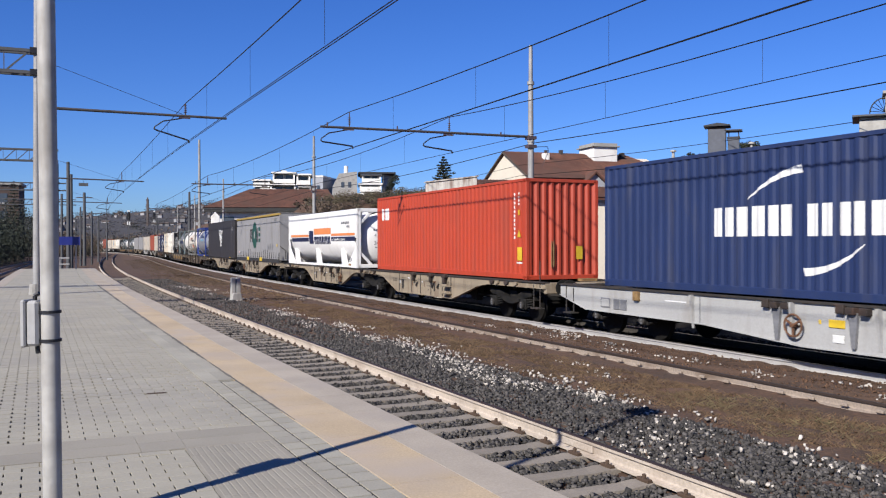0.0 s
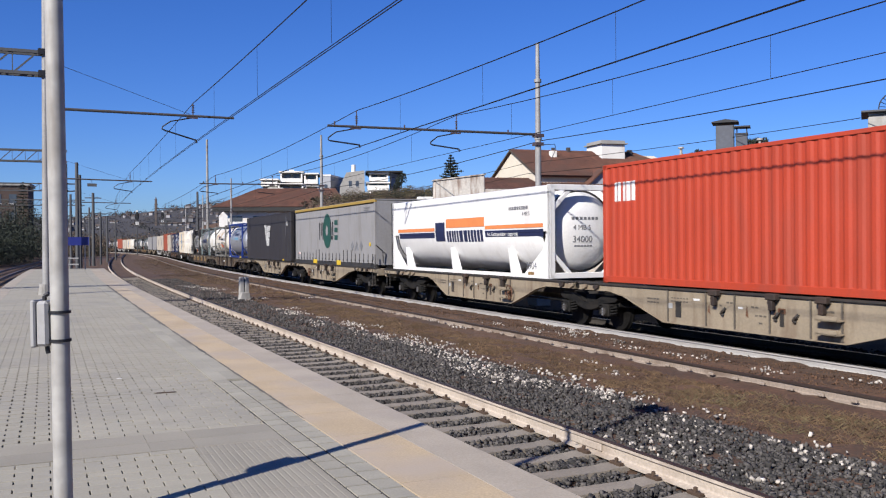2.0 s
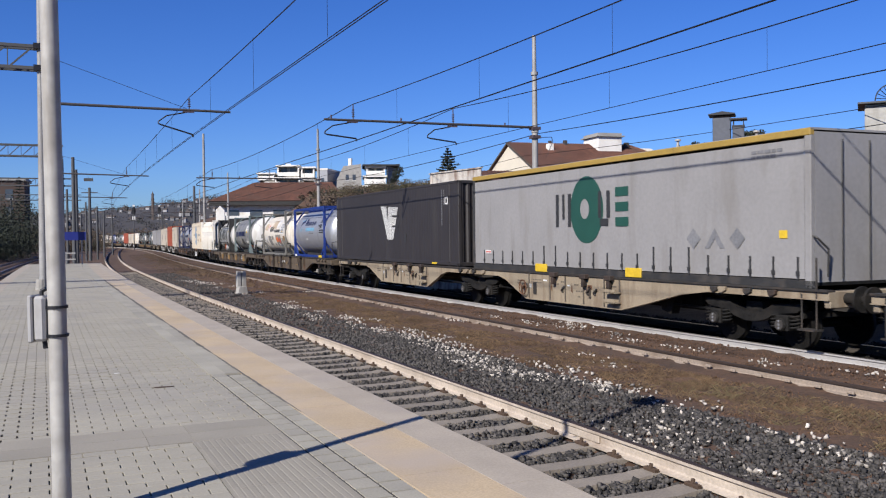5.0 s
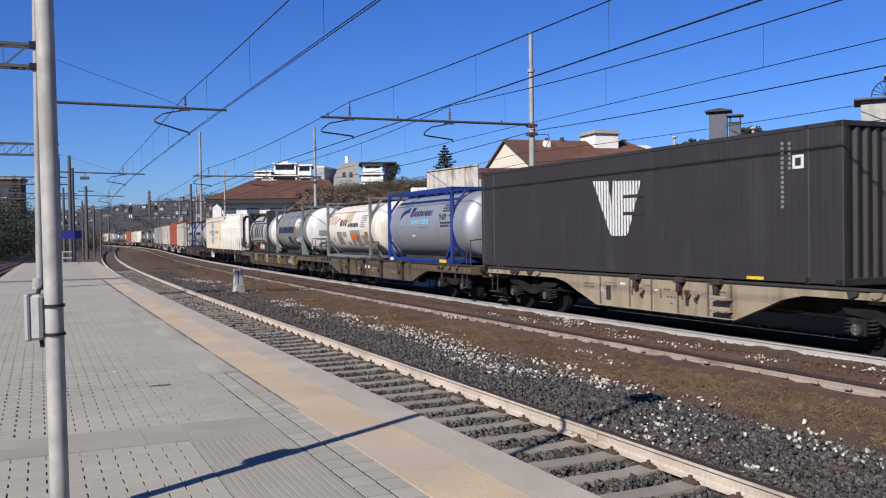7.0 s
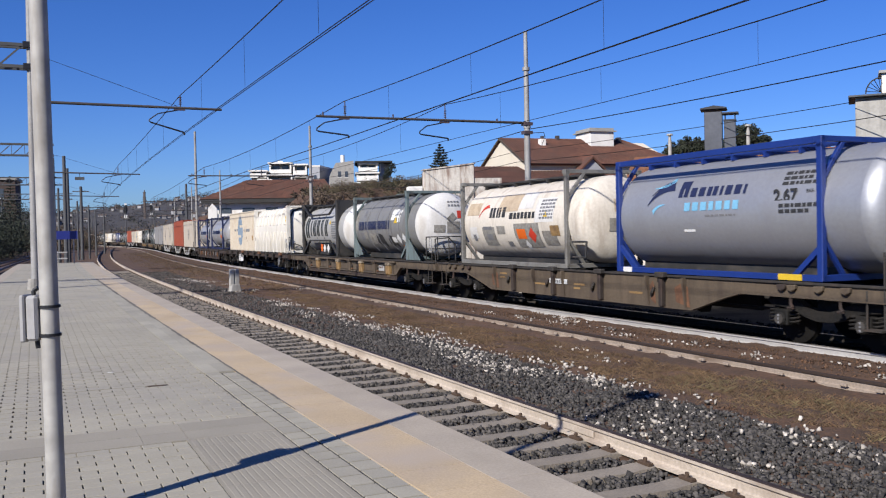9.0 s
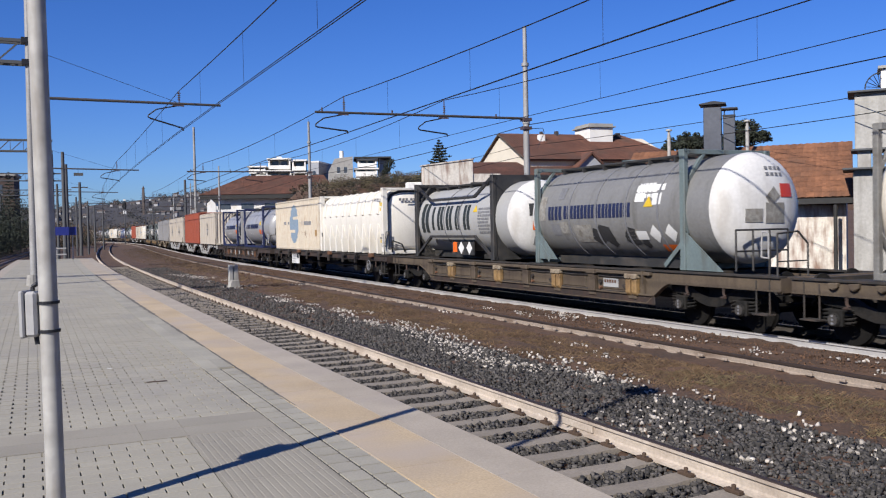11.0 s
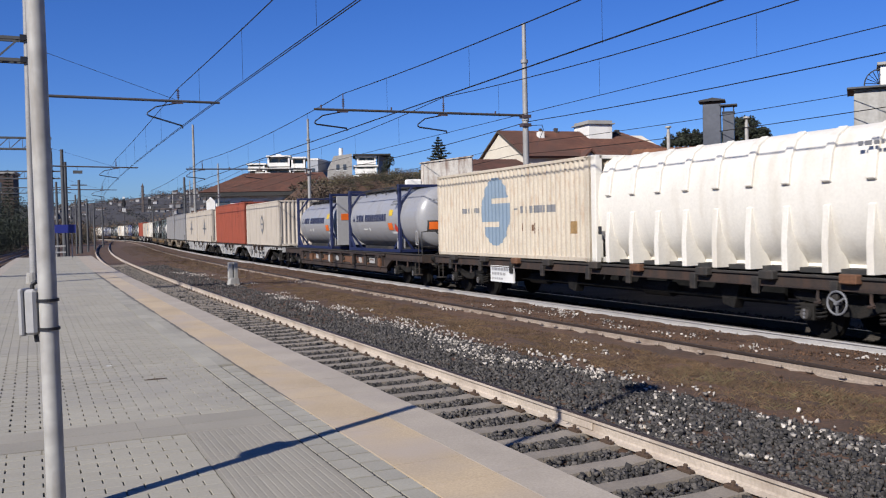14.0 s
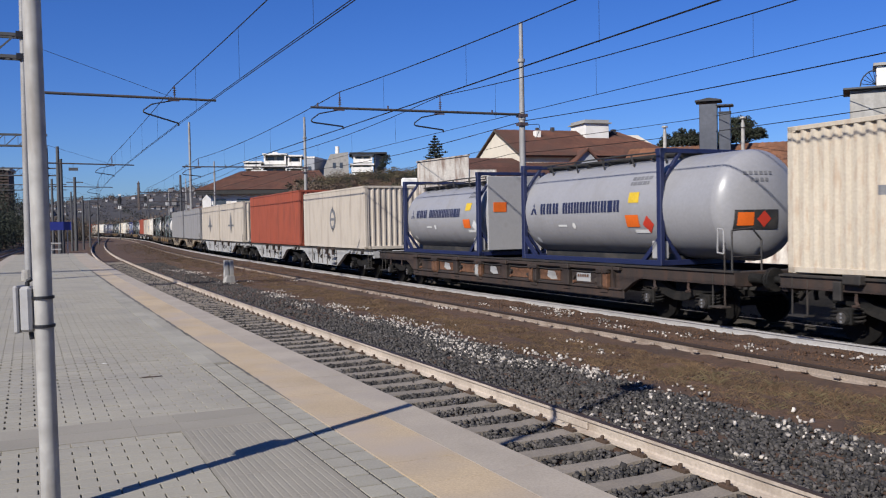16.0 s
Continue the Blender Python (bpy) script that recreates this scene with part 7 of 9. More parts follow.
# grey curtain-sided swap body
def curtain_body(u0, u1):
    uc, half = (u0 + u1) / 2, (u1 - u0) / 2
    c = thing("swap_body", "grey curtain-sided swap body with a green oval mark and yellow hem", "swap body", "loads of the train")
    z0, z1, w = 1.30, 4.08, 1.25
    for sx in (-1, 1):
        bm = BM()
        n = 64
        v = []
        for k in range(n + 1):
            y = -half + 0.15 + (2 * half - 0.3) * k / n
            v.append([bm.verts.new((sx * (w - 0.005 + 0.008 * math.sin(k * 2.1) * math.sin(j * 0.8)), y, z0 + 0.06 + (z1 - z0 - 0.24) * j / 6)) for j in range(7)])
        for a, b in zip(v[:-1], v[1:]):
            for j in range(6):
                bm.faces.new((a[j], b[j], b[j + 1], a[j + 1]))
        part("curtain", bm, "tarp_grey", c, "taut grey tarpaulin curtain", smooth=1.0)
        bm = BM()
        bx(bm, min(sx * (w + 0.012), sx * (w - 0.1)), max(sx * (w + 0.012), sx * (w - 0.1)), -half, half, z1 - 0.13, z1)
        part("roof_hem", bm, "tarp_hem", c, "faded yellow roof edge", bevel=0.012)
        bm = BM()
        bx(bm, min(sx * w, sx * (w - 0.14)), max(sx * w, sx * (w - 0.14)), -half, half, z0 - 0.12, z0 + 0.04)
        part("bottom_rail", bm, "frame_dark", c, bevel=0.01)
        for d in (-1, 1):
            bm = BM()
            bx(bm, min(sx * w, sx * (w - 0.10)), max(sx * w, sx * (w - 0.10)), min(d * half, d * (half - 0.15)), max(d * half, d * (half - 0.15)), z0 - 0.1, z1 - 0.12)
            part("corner_post", bm, "frame_dark" if d > 0 else "tarp_grey", c, bevel=0.01)
    k = 0
    y = half - 0.80
    while y > -half + 0.3:
        bm = BM()
        tall = k % 9 in (6, 7) or k in (14, 15)
        bx(bm, -w - 0.014, -w - 0.002, y - 0.022, y + 0.022, z0 + 0.03, z0 + (0.62 if tall else 0.46))
        bx(bm, -w - 0.03, -w - 0.002, y - 0.035, y + 0.035, z0 + 0.12, z0 + 0.20)
        part("strap", bm, "mark_black", c, "dark webbing strap with buckle")
        y -= 0.60
        k += 1
    for d in (-1, 1):
        bm = BM()
        bx(bm, -w + 0.1, w - 0.1, min(d * half, d * (half - 0.05)), max(d * half, d * (half - 0.05)), z0, z1 - 0.06)
        part("end_wall", bm, "tarp_grey", c, "flat grey end wall")
    bm = BM()
    bx(bm, -w, w, -half, half, z1 - 0.03, z1 + 0.01)
    part("roof", bm, "tarp_grey", c)
    bm = BM()
    bx(bm, -w + 0.1, w - 0.1, -half, half, z0 - 0.06, z0)
    part("floor_pan", bm, "black", c)
    for yy in (60.2, 56.0):
        bm = BM()
        bx(bm, -w - 0.03, -w + 0.02, yy - uc - 0.30, yy - uc + 0.30, z0 - 0.10, z0 + 0.12)
        part("lift_pocket", bm, "yellow", c, "yellow lifting pocket", bevel=0.01)
    bm = BM()
    tube(bm, [(-w + 0.02, -half - 0.03, 2.15), (-w + 0.05, -half - 0.10, 2.1), (-w + 0.3, -half - 0.12, 1.9), (-w + 0.35, -half - 0.06, 1.4)], 0.02, 6)
    for x in (-0.5, 0.2):
        tube(bm, [(x, -half - 0.03, 1.35), (x, -half - 0.03, 3.9)], 0.014, 6)
    part("end_fittings", bm, "frame_dark", c, "dark handles and bars")
    X = flat(-w - 0.006)
    oval = [(57.95 - uc + 0.74 * math.cos(a), 2.84 + 0.85 * math.sin(a)) for a in (2 * math.pi * k / 40 for k in range(40))]
    ov2 = [(58.02 - uc + 0.20 * math.cos(a), 2.86 + 0.25 * math.sin(a)) for a in (2 * math.pi * k / 24 for k in range(24))]
    decal("oval_mark", "mark_green", [oval], X, c, "dark green oval mark")
    decal("oval_hole", "tarp_grey", [ov2], flat(-w - 0.010), c)
    decal("lettering", "mark_black", [((59.4 - uc, 2.42), (59.26 - uc, 3.28)), ((59.08 - uc, 2.62), (58.98 - uc, 3.28)), ((58.8 - uc, 2.42), (58.66 - uc, 3.28)), ((57.42 - uc, 2.62), (57.28 - uc, 3.28)), ((57.06 - uc, 2.62), (56.92 - uc, 3.28)), ((57.34 - uc, 2.42), (57.0 - uc, 2.6))], flat(-w - 0.012), c, "plain black bars in place of letters")
    decal("bars", "mark_green", [((56.7 - uc, 3.12), (56.18 - uc, 3.34)), ((56.7 - uc, 2.76), (56.18 - uc, 2.98)), ((56.7 - uc, 2.40), (56.18 - uc, 2.62))], flat(-w - 0.009), c, "green bars")
    decal("emblem", "mark_grey", [diamond(53.9 - uc, 2.1, 0.22), diamond(52.6 - uc, 2.1, 0.22), [(53.55 - uc, 1.9), (53.25 - uc, 2.32), (52.95 - uc, 1.9), (53.1 - uc, 1.9), (53.25 - uc, 2.1), (53.4 - uc, 1.9)]], X, c, "faded grey emblems")
    fine_print(c, 52.2 - uc, 3.72, -w - 0.007, "mark_grey", rows=2, width=0.8, size=0.06, seed=5)
    decal("sticker", "yellow", [((51.5 - uc, 2.1), (51.3 - uc, 2.25))], X, c)
    bm = BM()
    bx(bm, -w - 0.016, -w - 0.004, half - 1.26, half - 0.88, z0 + 0.36, z0 + 0.47)
    plate = part("plate", bm, "mark_white", c, "small white plate with red marks", bevel=0.004)
    bm = BM()
    for k in range(5):
        bx(bm, -w - 0.0185, -w - 0.0165, half - 1.23 + k * 0.066, half - 1.185 + k * 0.066, z0 + 0.39, z0 + 0.44)
    part("print", bm, "red_mark", plate)
    return rider(c, uc, half * 0.72)


curtain_body(50.75, 64.45)

# charcoal 45-foot box
c, uc = box_container("charcoal 45-foot container with a striped white emblem", 65.60, 79.30, 1.20, 4.07, "paint_charcoal", pitch=0.16, depth=0.002, posts=(66.40, 78.52), rail=0.13)
X = flat(-1.222)
_cols = []
for k in range(17):      # a shield of upright stripes with sloping feet
    _e = []
    for q in (k, k + 0.66):
        _e.append((73.14 - uc - q * 0.114, 2.10 + max(0.0, 6.3 - q) * 0.21 + max(0.0, q - 12.2) * 0.27, 3.46 - 0.006 * q))
    _cols.append([(_e[0][0], _e[0][1]), (_e[1][0], _e[1][1]), (_e[1][0], _e[1][2]), (_e[0][0], _e[0][2])])
decal("emblem", "mark_white", _cols, X, c, "white striped shield emblem")
decal("emblem_gap", "paint_charcoal", [[(72.52 - uc, 3.48), (72.30 - uc, 3.48), (72.36 - uc, 2.78)], ((71.9 - uc, 2.98), (71.15 - uc, 3.06)), ((71.9 - uc, 2.58), (71.15 - uc, 2.66))], flat(-1.226), c)
decal("small_print", "mark_grey", [((67.0 - uc, 3.82 - k * 0.09), (66.93 - uc, 3.76 - k * 0.09)) for k in range(14)] + [((66.82 - uc, 3.8 - k * 0.09), (66.76 - uc, 3.74 - k * 0.09)) for k in range(6)], X, c)
decal("symbol", "mark_white", [((66.72 - uc, 3.30), (66.66 - uc, 3.55)), ((66.52 - uc, 3.30), (66.46 - uc, 3.55)), ((66.70 - uc, 3.50), (66.5 - uc, 3.55)), ((66.70 - uc, 3.30), (66.5 - uc, 3.35))], X, c)
decal("sticker", "yellow", [((67.9 - uc, 1.24), (67.45 - uc, 1.30))], X, c)
decal("scuff", "mark_black", [[(70.6 - uc, 2.0), (70.5 - uc, 2.35), (70.35 - uc, 2.3), (70.4 - uc, 1.95)]], X, c)


# tank containers
def tank_container(label, u0, u1, front, back, r, vessel, ends, frame, rails="full", braces=True, rings=(), walkway="frame_dark", post=0.13):
    """A barrel in a frame: u0, u1 are the frame's ends; front and back how far the barrel stands out of it."""
    uc, half = (u0 + u1) / 2, (u1 - u0) / 2
    c = thing("tank_container", label, "tank container", "loads of the train")
    z0, z1 = 1.20, 3.79
    zc = z0 + 0.12 + r
    ya, yb = -half - front, half + back
    k = r * 0.42
    bm = BM()
    lathe(bm, [(ya + k, r), (yb - k, r)], n=56, centre=(0, 0, zc))
    part("barrel", bm, vessel, c, smooth=0.5)
    for y, d in ((ya, 1), (yb, -1)):
        bm = BM()
        prof = [(y + d * (k - k * math.cos(a)), r * math.sin(a) ** 0.85 if a > 0 else 0.0) for a in (math.pi / 2 * j / 9 for j in range(10))]
        prof[-1] = (y + d * k, r * 1.0)
        lathe(bm, prof, n=56, centre=(0, 0, zc))
        part("dished_end", bm, ends, c, "domed tank end", smooth=0.9)
    for y in rings:
        bm = BM()
        lathe(bm, [(y - uc - 0.03, r + 0.002), (y - uc - 0.03, r + 0.014), (y - uc + 0.03, r + 0.014), (y - uc + 0.03, r + 0.002)], n=56, centre=(0, 0, zc))
        part("band", bm, "mark_grey", c, "dark clamping band")
    for sx in (-1, 1):
        x = sx * 1.16
        for d in (-1, 1):
            y = d * (half - post / 2)
            bm = BM()
            bx(bm, x - 0.06, x + 0.06, y - post / 2, y + post / 2, z0, z1)
            part("post", bm, frame, c, bevel=0.012)
            if braces:
                bm = BM()
                beam(bm, (x, y, z0 + 0.62), (x, y - d * 0.62, z0 + 0.08), 0.08, 0.10)
                part("brace", bm, frame, c)
            if rails == "cone":
                bm = BM()
                beam(bm, (x, y, z1 - 0.04), (x, y - d * 1.25, z1 - 0.62), 0.07, 0.09)
                part("brace", bm, frame, c)
                bm = BM()
                beam(bm, (x, y, z0 + 0.04), (x, y - d * 1.25, z0 + 0.72), 0.07, 0.09)
                part("brace", bm, frame, c)
        if rails == "cone":
            for z in (z1 - 0.62, z0 + 0.72):
                bm = BM()
                beam(bm, (x, -half + 1.3, z), (x, half - 1.3, z), 0.07, 0.08)
                part("side_bar", bm, frame, c)
        if rails in ("full", "bottom"):
            bm = BM()
            bx(bm, x - 0.05, x + 0.05, -half + post, half - post, z0, z0 + 0.12)
            part("bottom_rail", bm, frame, c, bevel=0.01)
        if rails == "full":
            bm = BM()
            bx(bm, x - 0.05, x + 0.05, -half + post, half - post, z1 - 0.13, z1)
            part("top_rail", bm, frame, c, bevel=0.01)
    for d in (-1, 1):
        y = d * (half - post / 2)
        bm = BM()
        bx(bm, -1.1, 1.1, y - 0.05, y + 0.05, z1 - 0.10, z1)
        for sx in (-1, 1):
            beam(bm, (sx * 1.12, y, z1 - 0.75), (sx * 0.62, y, z1 - 0.08), 0.08, 0.08)
        part("top_frame", bm, frame, c, bevel=0.008)
        bm = BM()
        bx(bm, -1.1, 1.1, y - 0.05, y + 0.05, z0, z0 + 0.12)
        for sx in (-1, 1):
            beam(bm, (sx * 1.12, y, z0 + 0.75), (sx * 0.62, y, z0 + 0.08), 0.08, 0.08)
        part("bottom_frame", bm, frame, c, bevel=0.008)
    # added dark block: hides the bright ground that shows under the barrel
    bm = BM()
    bx(bm, -0.5, 0.5, -half + 0.15, half - 0.15, z0 - 0.01, z0 + 0.34)
    part("cradle", bm, "frame_dark", c, "dark block added to close the gap under the barrel")
    bm = BM()
    for k2 in range(5):
        bx(bm, -0.42 + k2 * 0.12, -0.42 + k2 * 0.12 + 0.05, -half + 0.1, half - 0.1, zc + r + 0.05, zc + r + 0.09)
    for k2 in range(7):
        yy = -half + 0.3 + k2 * (2 * half - 0.6) / 6
        bx(bm, -0.45, 0.25, yy - 0.03, yy + 0.03, zc + r - 0.06, zc + r + 0.05)
    part("walkway", bm, walkway, c, "grated top walkway")
    bm = BM()
    cyl(bm, (0, 0.3, zc + r - 0.05), (0, 0.3, zc + r + 0.14), 0.26, n=18)
    part("manhole", bm, frame, c)
    bm = BM()
    x, y = 0.5, -half - 0.03
    for dx in (0, 0.3):
        tube(bm, [(x + dx, y, z0 + 0.1), (x + dx, y, z1 - 0.05)], 0.016, 6)
    for k2 in range(8):
        tube(bm, [(x, y, z0 + 0.3 + k2 * 0.29), (x + 0.3, y, z0 + 0.3 + k2 * 0.29)], 0.012, 6)
    part("ladder", bm, frame, c)
    corner_castings(c, -half, half, z0, z1, frame)
    return rider(c, uc, 2.6), uc, barrel(r, zc), half, zc


# silver tank in a blue frame
c, uc, B, half, zc = tank_container("silver steel tank in a bright blue frame", 81.55, 87.62, 1.25, 0.35, 1.17, "tank_steel", "tank_steel", "frame_blue", walkway="frame_blue")
decal("swirl", "mark_navy", swoosh(86.5 - uc, 2.72, 85.72 - uc, 3.12, 0.24, -0.10) + swoosh(86.4 - uc, 2.94, 85.8 - uc, 3.2, 0.10, -0.06), B, c, "navy swirl")
decal("swirl", "mark_cyan", swoosh(86.4 - uc, 3.10, 85.78 - uc, 3.26, 0.10, 0.05) + swoosh(85.9 - uc, 2.72, 86.3 - uc, 2.56, 0.10, 0.05), B, c, "pale blue swirl")
decal("lettering", "mark_navy", letters(85.5 - uc, 2.86, 3.05, (0.30, 0.18, 0.18, 0.30, 0.08, 0.18, 0.18, 0.07), 0.075) + [((85.5 - uc, 3.05), (85.2 - uc, 3.20))], B, c, "navy block letters")
decal("lettering", "mark_cyan", letters(85.25 - uc, 2.56, 2.74, (0.18, 0.18, 0.18, 0.14, 0.18, 0.16, 0.16), 0.07), B, c, "sky-blue block letters")
fine_print(c, 84.6 - uc, 2.43, B, "mark_grey", rows=1, width=1.0, size=0.04, seed=1)
fine_print(c, 82.6 - uc, 3.16, B, "mark_black", rows=3, width=0.85, size=0.06, seed=2)
wording("wording", "2,67", 0.33, 82.74 - uc, 2.66, B(2.76) - 0.004, "mark_black", c, 0.010)
wording("wording", "BAR", 0.10, 81.98 - uc, 2.80, B(2.84) - 0.004, "mark_black", c)
fine_print(c, 82.6 - uc, 2.55, B, "mark_black", rows=2, width=0.95, size=0.07, seed=3)
decal("sticker", "mark_white", [((85.3 - uc, 2.12), (84.95 - uc, 2.17))], B, c)
bm = BM()
bx(bm, -1.225, -1.15, 82.3 - uc - 0.28, 82.3 - uc + 0.28, 1.21, 1.32)
part("plate", bm, "yellow", c, "yellow plate")
bm = BM()
bx(bm, -1.225, -1.15, 87.2 - uc - 0.16, 87.2 - uc + 0.16, 1.21, 1.32)
part("plate", bm, "mark_white", c, "white plate")

# beige patched tank in a dark frame
c, uc, B, half, zc = tank_container("cream tank with patched panels and stains in a dark frame", 89.80, 96.10, 0.85, 0.3, 1.15, "tank_beige", "tank_beige", "frame_grey", rails="bottom", braces=False, post=0.11)
decal("lettering", "mark_black", letters(94.25 - uc, 2.62, 2.92, (0.34, 0.26, 0.20), 0.09) + letters(93.0 - uc, 2.56, 2.74, (0.2, 0.16, 0.16, 0.16, 0.16, 0.16, 0.14), 0.05), B, c, "black block letters")
decal("swirl", "red_mark", swoosh(94.95 - uc, 2.62, 94.4 - uc, 2.98, 0.12, -0.10), B, c, "dark red swirl")
decal("patch", "patch_beige", [((93.75 - uc, 2.78), (92.55 - uc, 3.28)), ((95.8 - uc, 2.72), (94.95 - uc, 3.10))], B, c, "faded beige panel", cuts=6)
decal("patch", "tank_white", [((92.5 - uc, 2.84), (91.7 - uc, 3.30)), ((91.55 - uc, 2.44), (90.55 - uc, 3.10)), ((95.6 - uc, 2.0), (95.1 - uc, 2.35))], B, c, "paler repaired panel", cuts=6)
decal("patch", "patch_grey", [((94.75 - uc, 1.78), (93.95 - uc, 2.34)), ((93.8 - uc, 2.12), (93.3 - uc, 2.36)), ((92.75 - uc, 1.74), (91.35 - uc, 2.42)), ((91.2 - uc, 1.80), (90.5 - uc, 2.20))], B, c, "grey scraped patch", cuts=6)
decal("patch", "ochre", [((90.75 - uc, 2.06), (90.3 - uc, 2.34))], lambda z: B(z) - 0.003, c, "ochre patch")
decal("patch", "mark_grey", [((94.65 - uc, 2.26), (94.1 - uc, 2.36)), ((94.5 - uc, 1.95), (94.15 - uc, 2.12)), ((95.45 - uc, 1.92), (95.25 - uc, 2.12)), ((93.35 - uc, 1.76), (93.05 - uc, 1.90))], lambda z: B(z) - 0.003, c, "dark worn mark")
decal("placard", "orange", [((92.6 - uc, 1.98), (92.1 - uc, 2.26))], lambda z: B(z) - 0.004, c, "orange hazard placard")
decal("placard", "red_mark", [diamond(91.75 - uc, 2.08, 0.22)], lambda z: B(z) - 0.004, c, "red hazard placard")
decal("placard", "mark_white", [diamond(92.2 - uc, 1.80, 0.14)], lambda z: B(z) - 0.004, c, "white hazard placard")
dome_decal("patch", "patch_grey", [((-0.45, zc - 0.32), (-0.02, zc + 0.02))], -half - 0.85, 1.15, zc, c, "grey square patch")
dome_decal("patch", "patch_beige", [((-0.30, zc + 0.18), (-0.10, zc + 0.52)), ((0.25, zc - 0.5), (0.45, zc + 0.1))], -half - 0.85, 1.15, zc, c, "rubbed brownish patch")
fine_print(c, 91.3 - uc, 3.00, lambda z: B(z) - 0.003, "mark_grey", rows=6, width=0.8, size=0.06, seed=6)
decal("placard", "yellow", [[(91.1 - uc, 2.58), (90.98 - uc, 2.76), (90.86 - uc, 2.58)]], B, c)
bm = BM()
tube(bm, [(-1.1, -half - 0.1, 1.5), (-1.1, -half - 0.7, 1.5), (-1.1, -half - 0.75, 1.9), (-1.1, -half - 0.1, 1.9)], 0.03, 6)
part("pipework", bm, "frame_dark", c)

# grey-green tank with clamping bands, pale ends
c, uc, B, half, zc = tank_container("grey-green stained tank with dark bands and white ends", 100.75, 106.95, 1.2, 0.6, 1.18, "tank_greygreen", "tank_white", "frame_teal", rails="none", rings=(105.3, 104.1, 102.9, 101.7), post=0.16)
decal("lettering", "mark_navy", letters(106.3 - uc, 2.36, 2.72, (0.26, 0.32), 0.06) + letters(105.55 - uc, 2.38, 2.72, (0.28, 0.28, 0.28, 0.28, 0.26, 0.28, 0.09, 0.28, 0.24, 0.26), 0.035), B, c, "navy block letters")
for _d in (-1, 1):
    for _sx in (-1, 1):
        bm = BM()
        slab(bm, [(_d * (half - 0.16), 1.32), (_d * (half - 0.16), 2.05), (_d * (half - 1.05), 1.32)] if _d > 0 else [(-half + 0.16, 1.32), (-half + 0.16, 2.05), (-half - 0.0, 2.05), (-half - 0.0, 1.32)], "x", _sx * 1.17 - 0.015, _sx * 1.17 + 0.015)
        part("gusset", bm, "frame_teal", c, "pale teal corner gusset")
bm = BM()
slab(bm, [(-half - 0.002, 1.21), (-half - 0.002, 2.0), (-half - 1.1, 1.21)], "x", -1.185, -1.155)
part("gusset", bm, "frame_teal", c, "pale teal corner gusset")
decal("patch", "patch_grey", [((105.15 - uc, 1.78), (104.35 - uc, 2.22)), ((103.0 - uc, 1.80), (102.5 - uc, 2.10)), ((106.75 - uc, 2.35), (106.45 - uc, 3.0)), ((105.75 - uc, 2.0), (105.4 - uc, 2.30))], B, c, "grey scraped square", cuts=6)
decal("label", "mark_white", [((102.55 - uc, 2.96), (101.55 - uc, 3.10)), ((102.55 - uc, 2.72), (102.2 - uc, 2.92)), ((101.9 - uc, 2.64), (101.6 - uc, 2.90))], B, c, "white paper label", cuts=4)
decal("stain", "mark_black", [[(104.3 - uc, 1.95), (104.0 - uc, 2.22), (103.6 - uc, 2.15), (103.5 - uc, 1.85), (103.9 - uc, 1.8)], [(103.1 - uc, 1.9), (102.9 - uc, 2.15), (102.6 - uc, 2.1), (102.7 - uc, 1.85)]], B, c, "black tar stain")
decal("placard", "mark_white", [diamond(101.9 - uc, 1.98, 0.21), diamond(101.35 - uc, 2.0, 0.21), ((102.6 - uc, 1.85), (102.2 - uc, 2.05))], lambda z: B(z) - 0.006, c, "white hazard placard")
for y_, w_, za, zb in ((104.45, 0.5, 1.78, 2.14), (103.85, 0.35, 1.72, 2.0), (103.1, 0.55, 1.76, 2.1), (102.55, 0.3, 1.7, 1.95)):
    decal("soot_stain", "mark_black", [[(y_ - uc, za + 0.06), (y_ - uc - w_ * 0.3, zb), (y_ - uc - w_ * 0.8, zb - 0.05), (y_ - uc - w_, za), (y_ - uc - w_ * 0.5, za - 0.06)]], B, c, "black soot stain")
decal("placard", "orange", [((101.85 - uc, 1.58), (101.3 - uc, 1.74))], lambda z: B(z) - 0.006, c, "orange hazard placard")
fine_print(c, 102.5 - uc, 3.05, B, "mark_white", rows=3, width=0.8, size=0.09, seed=7)
decal("sticker", "yellow", [[(102.2 - uc, 2.6), (102.03 - uc, 2.85), (101.86 - uc, 2.6)]], lambda z: B(z) - 0.003, c, "yellow warning triangle")
dome_decal("placard", "red_mark", [((0.30, zc + 0.22), (0.66, zc + 0.50))], -half - 1.2, 1.18, zc, c, "faded red placard")
dome_decal("stain", "patch_grey", [((-0.12, zc - 0.32), (0.40, zc + 0.10)), [(0.02, zc + 0.02), (0.28, zc + 0.24), (0.12, zc + 0.44), (-0.12, zc + 0.22)], ((-0.62, zc - 0.30), (-0.2, zc - 0.02))], -half - 1.2, 1.18, zc, c, "dark square stain")
dome_decal("small_print", "mark_grey", [((-0.05 + 0.13 * k, zc + 0.66 + 0.13 * j), (0.04 + 0.13 * k, zc + 0.73 + 0.13 * j)) for k in range(4) for j in range(2)], -half - 1.2, 1.18, zc, c)
bm = BM()
y = -half - 1.28
for x_ in (-1.0, -0.55, -0.1, 0.4):
    tube(bm, [(x_, y, 1.22), (x_, y, 2.05)], 0.022, 6)
for z_ in (1.62, 2.05):
    tube(bm, [(-1.0, y, z_), (0.4, y, z_)], 0.022, 6)
part("guard_rail", bm, "frame_dark", c, "dark guard rail before the tank end")
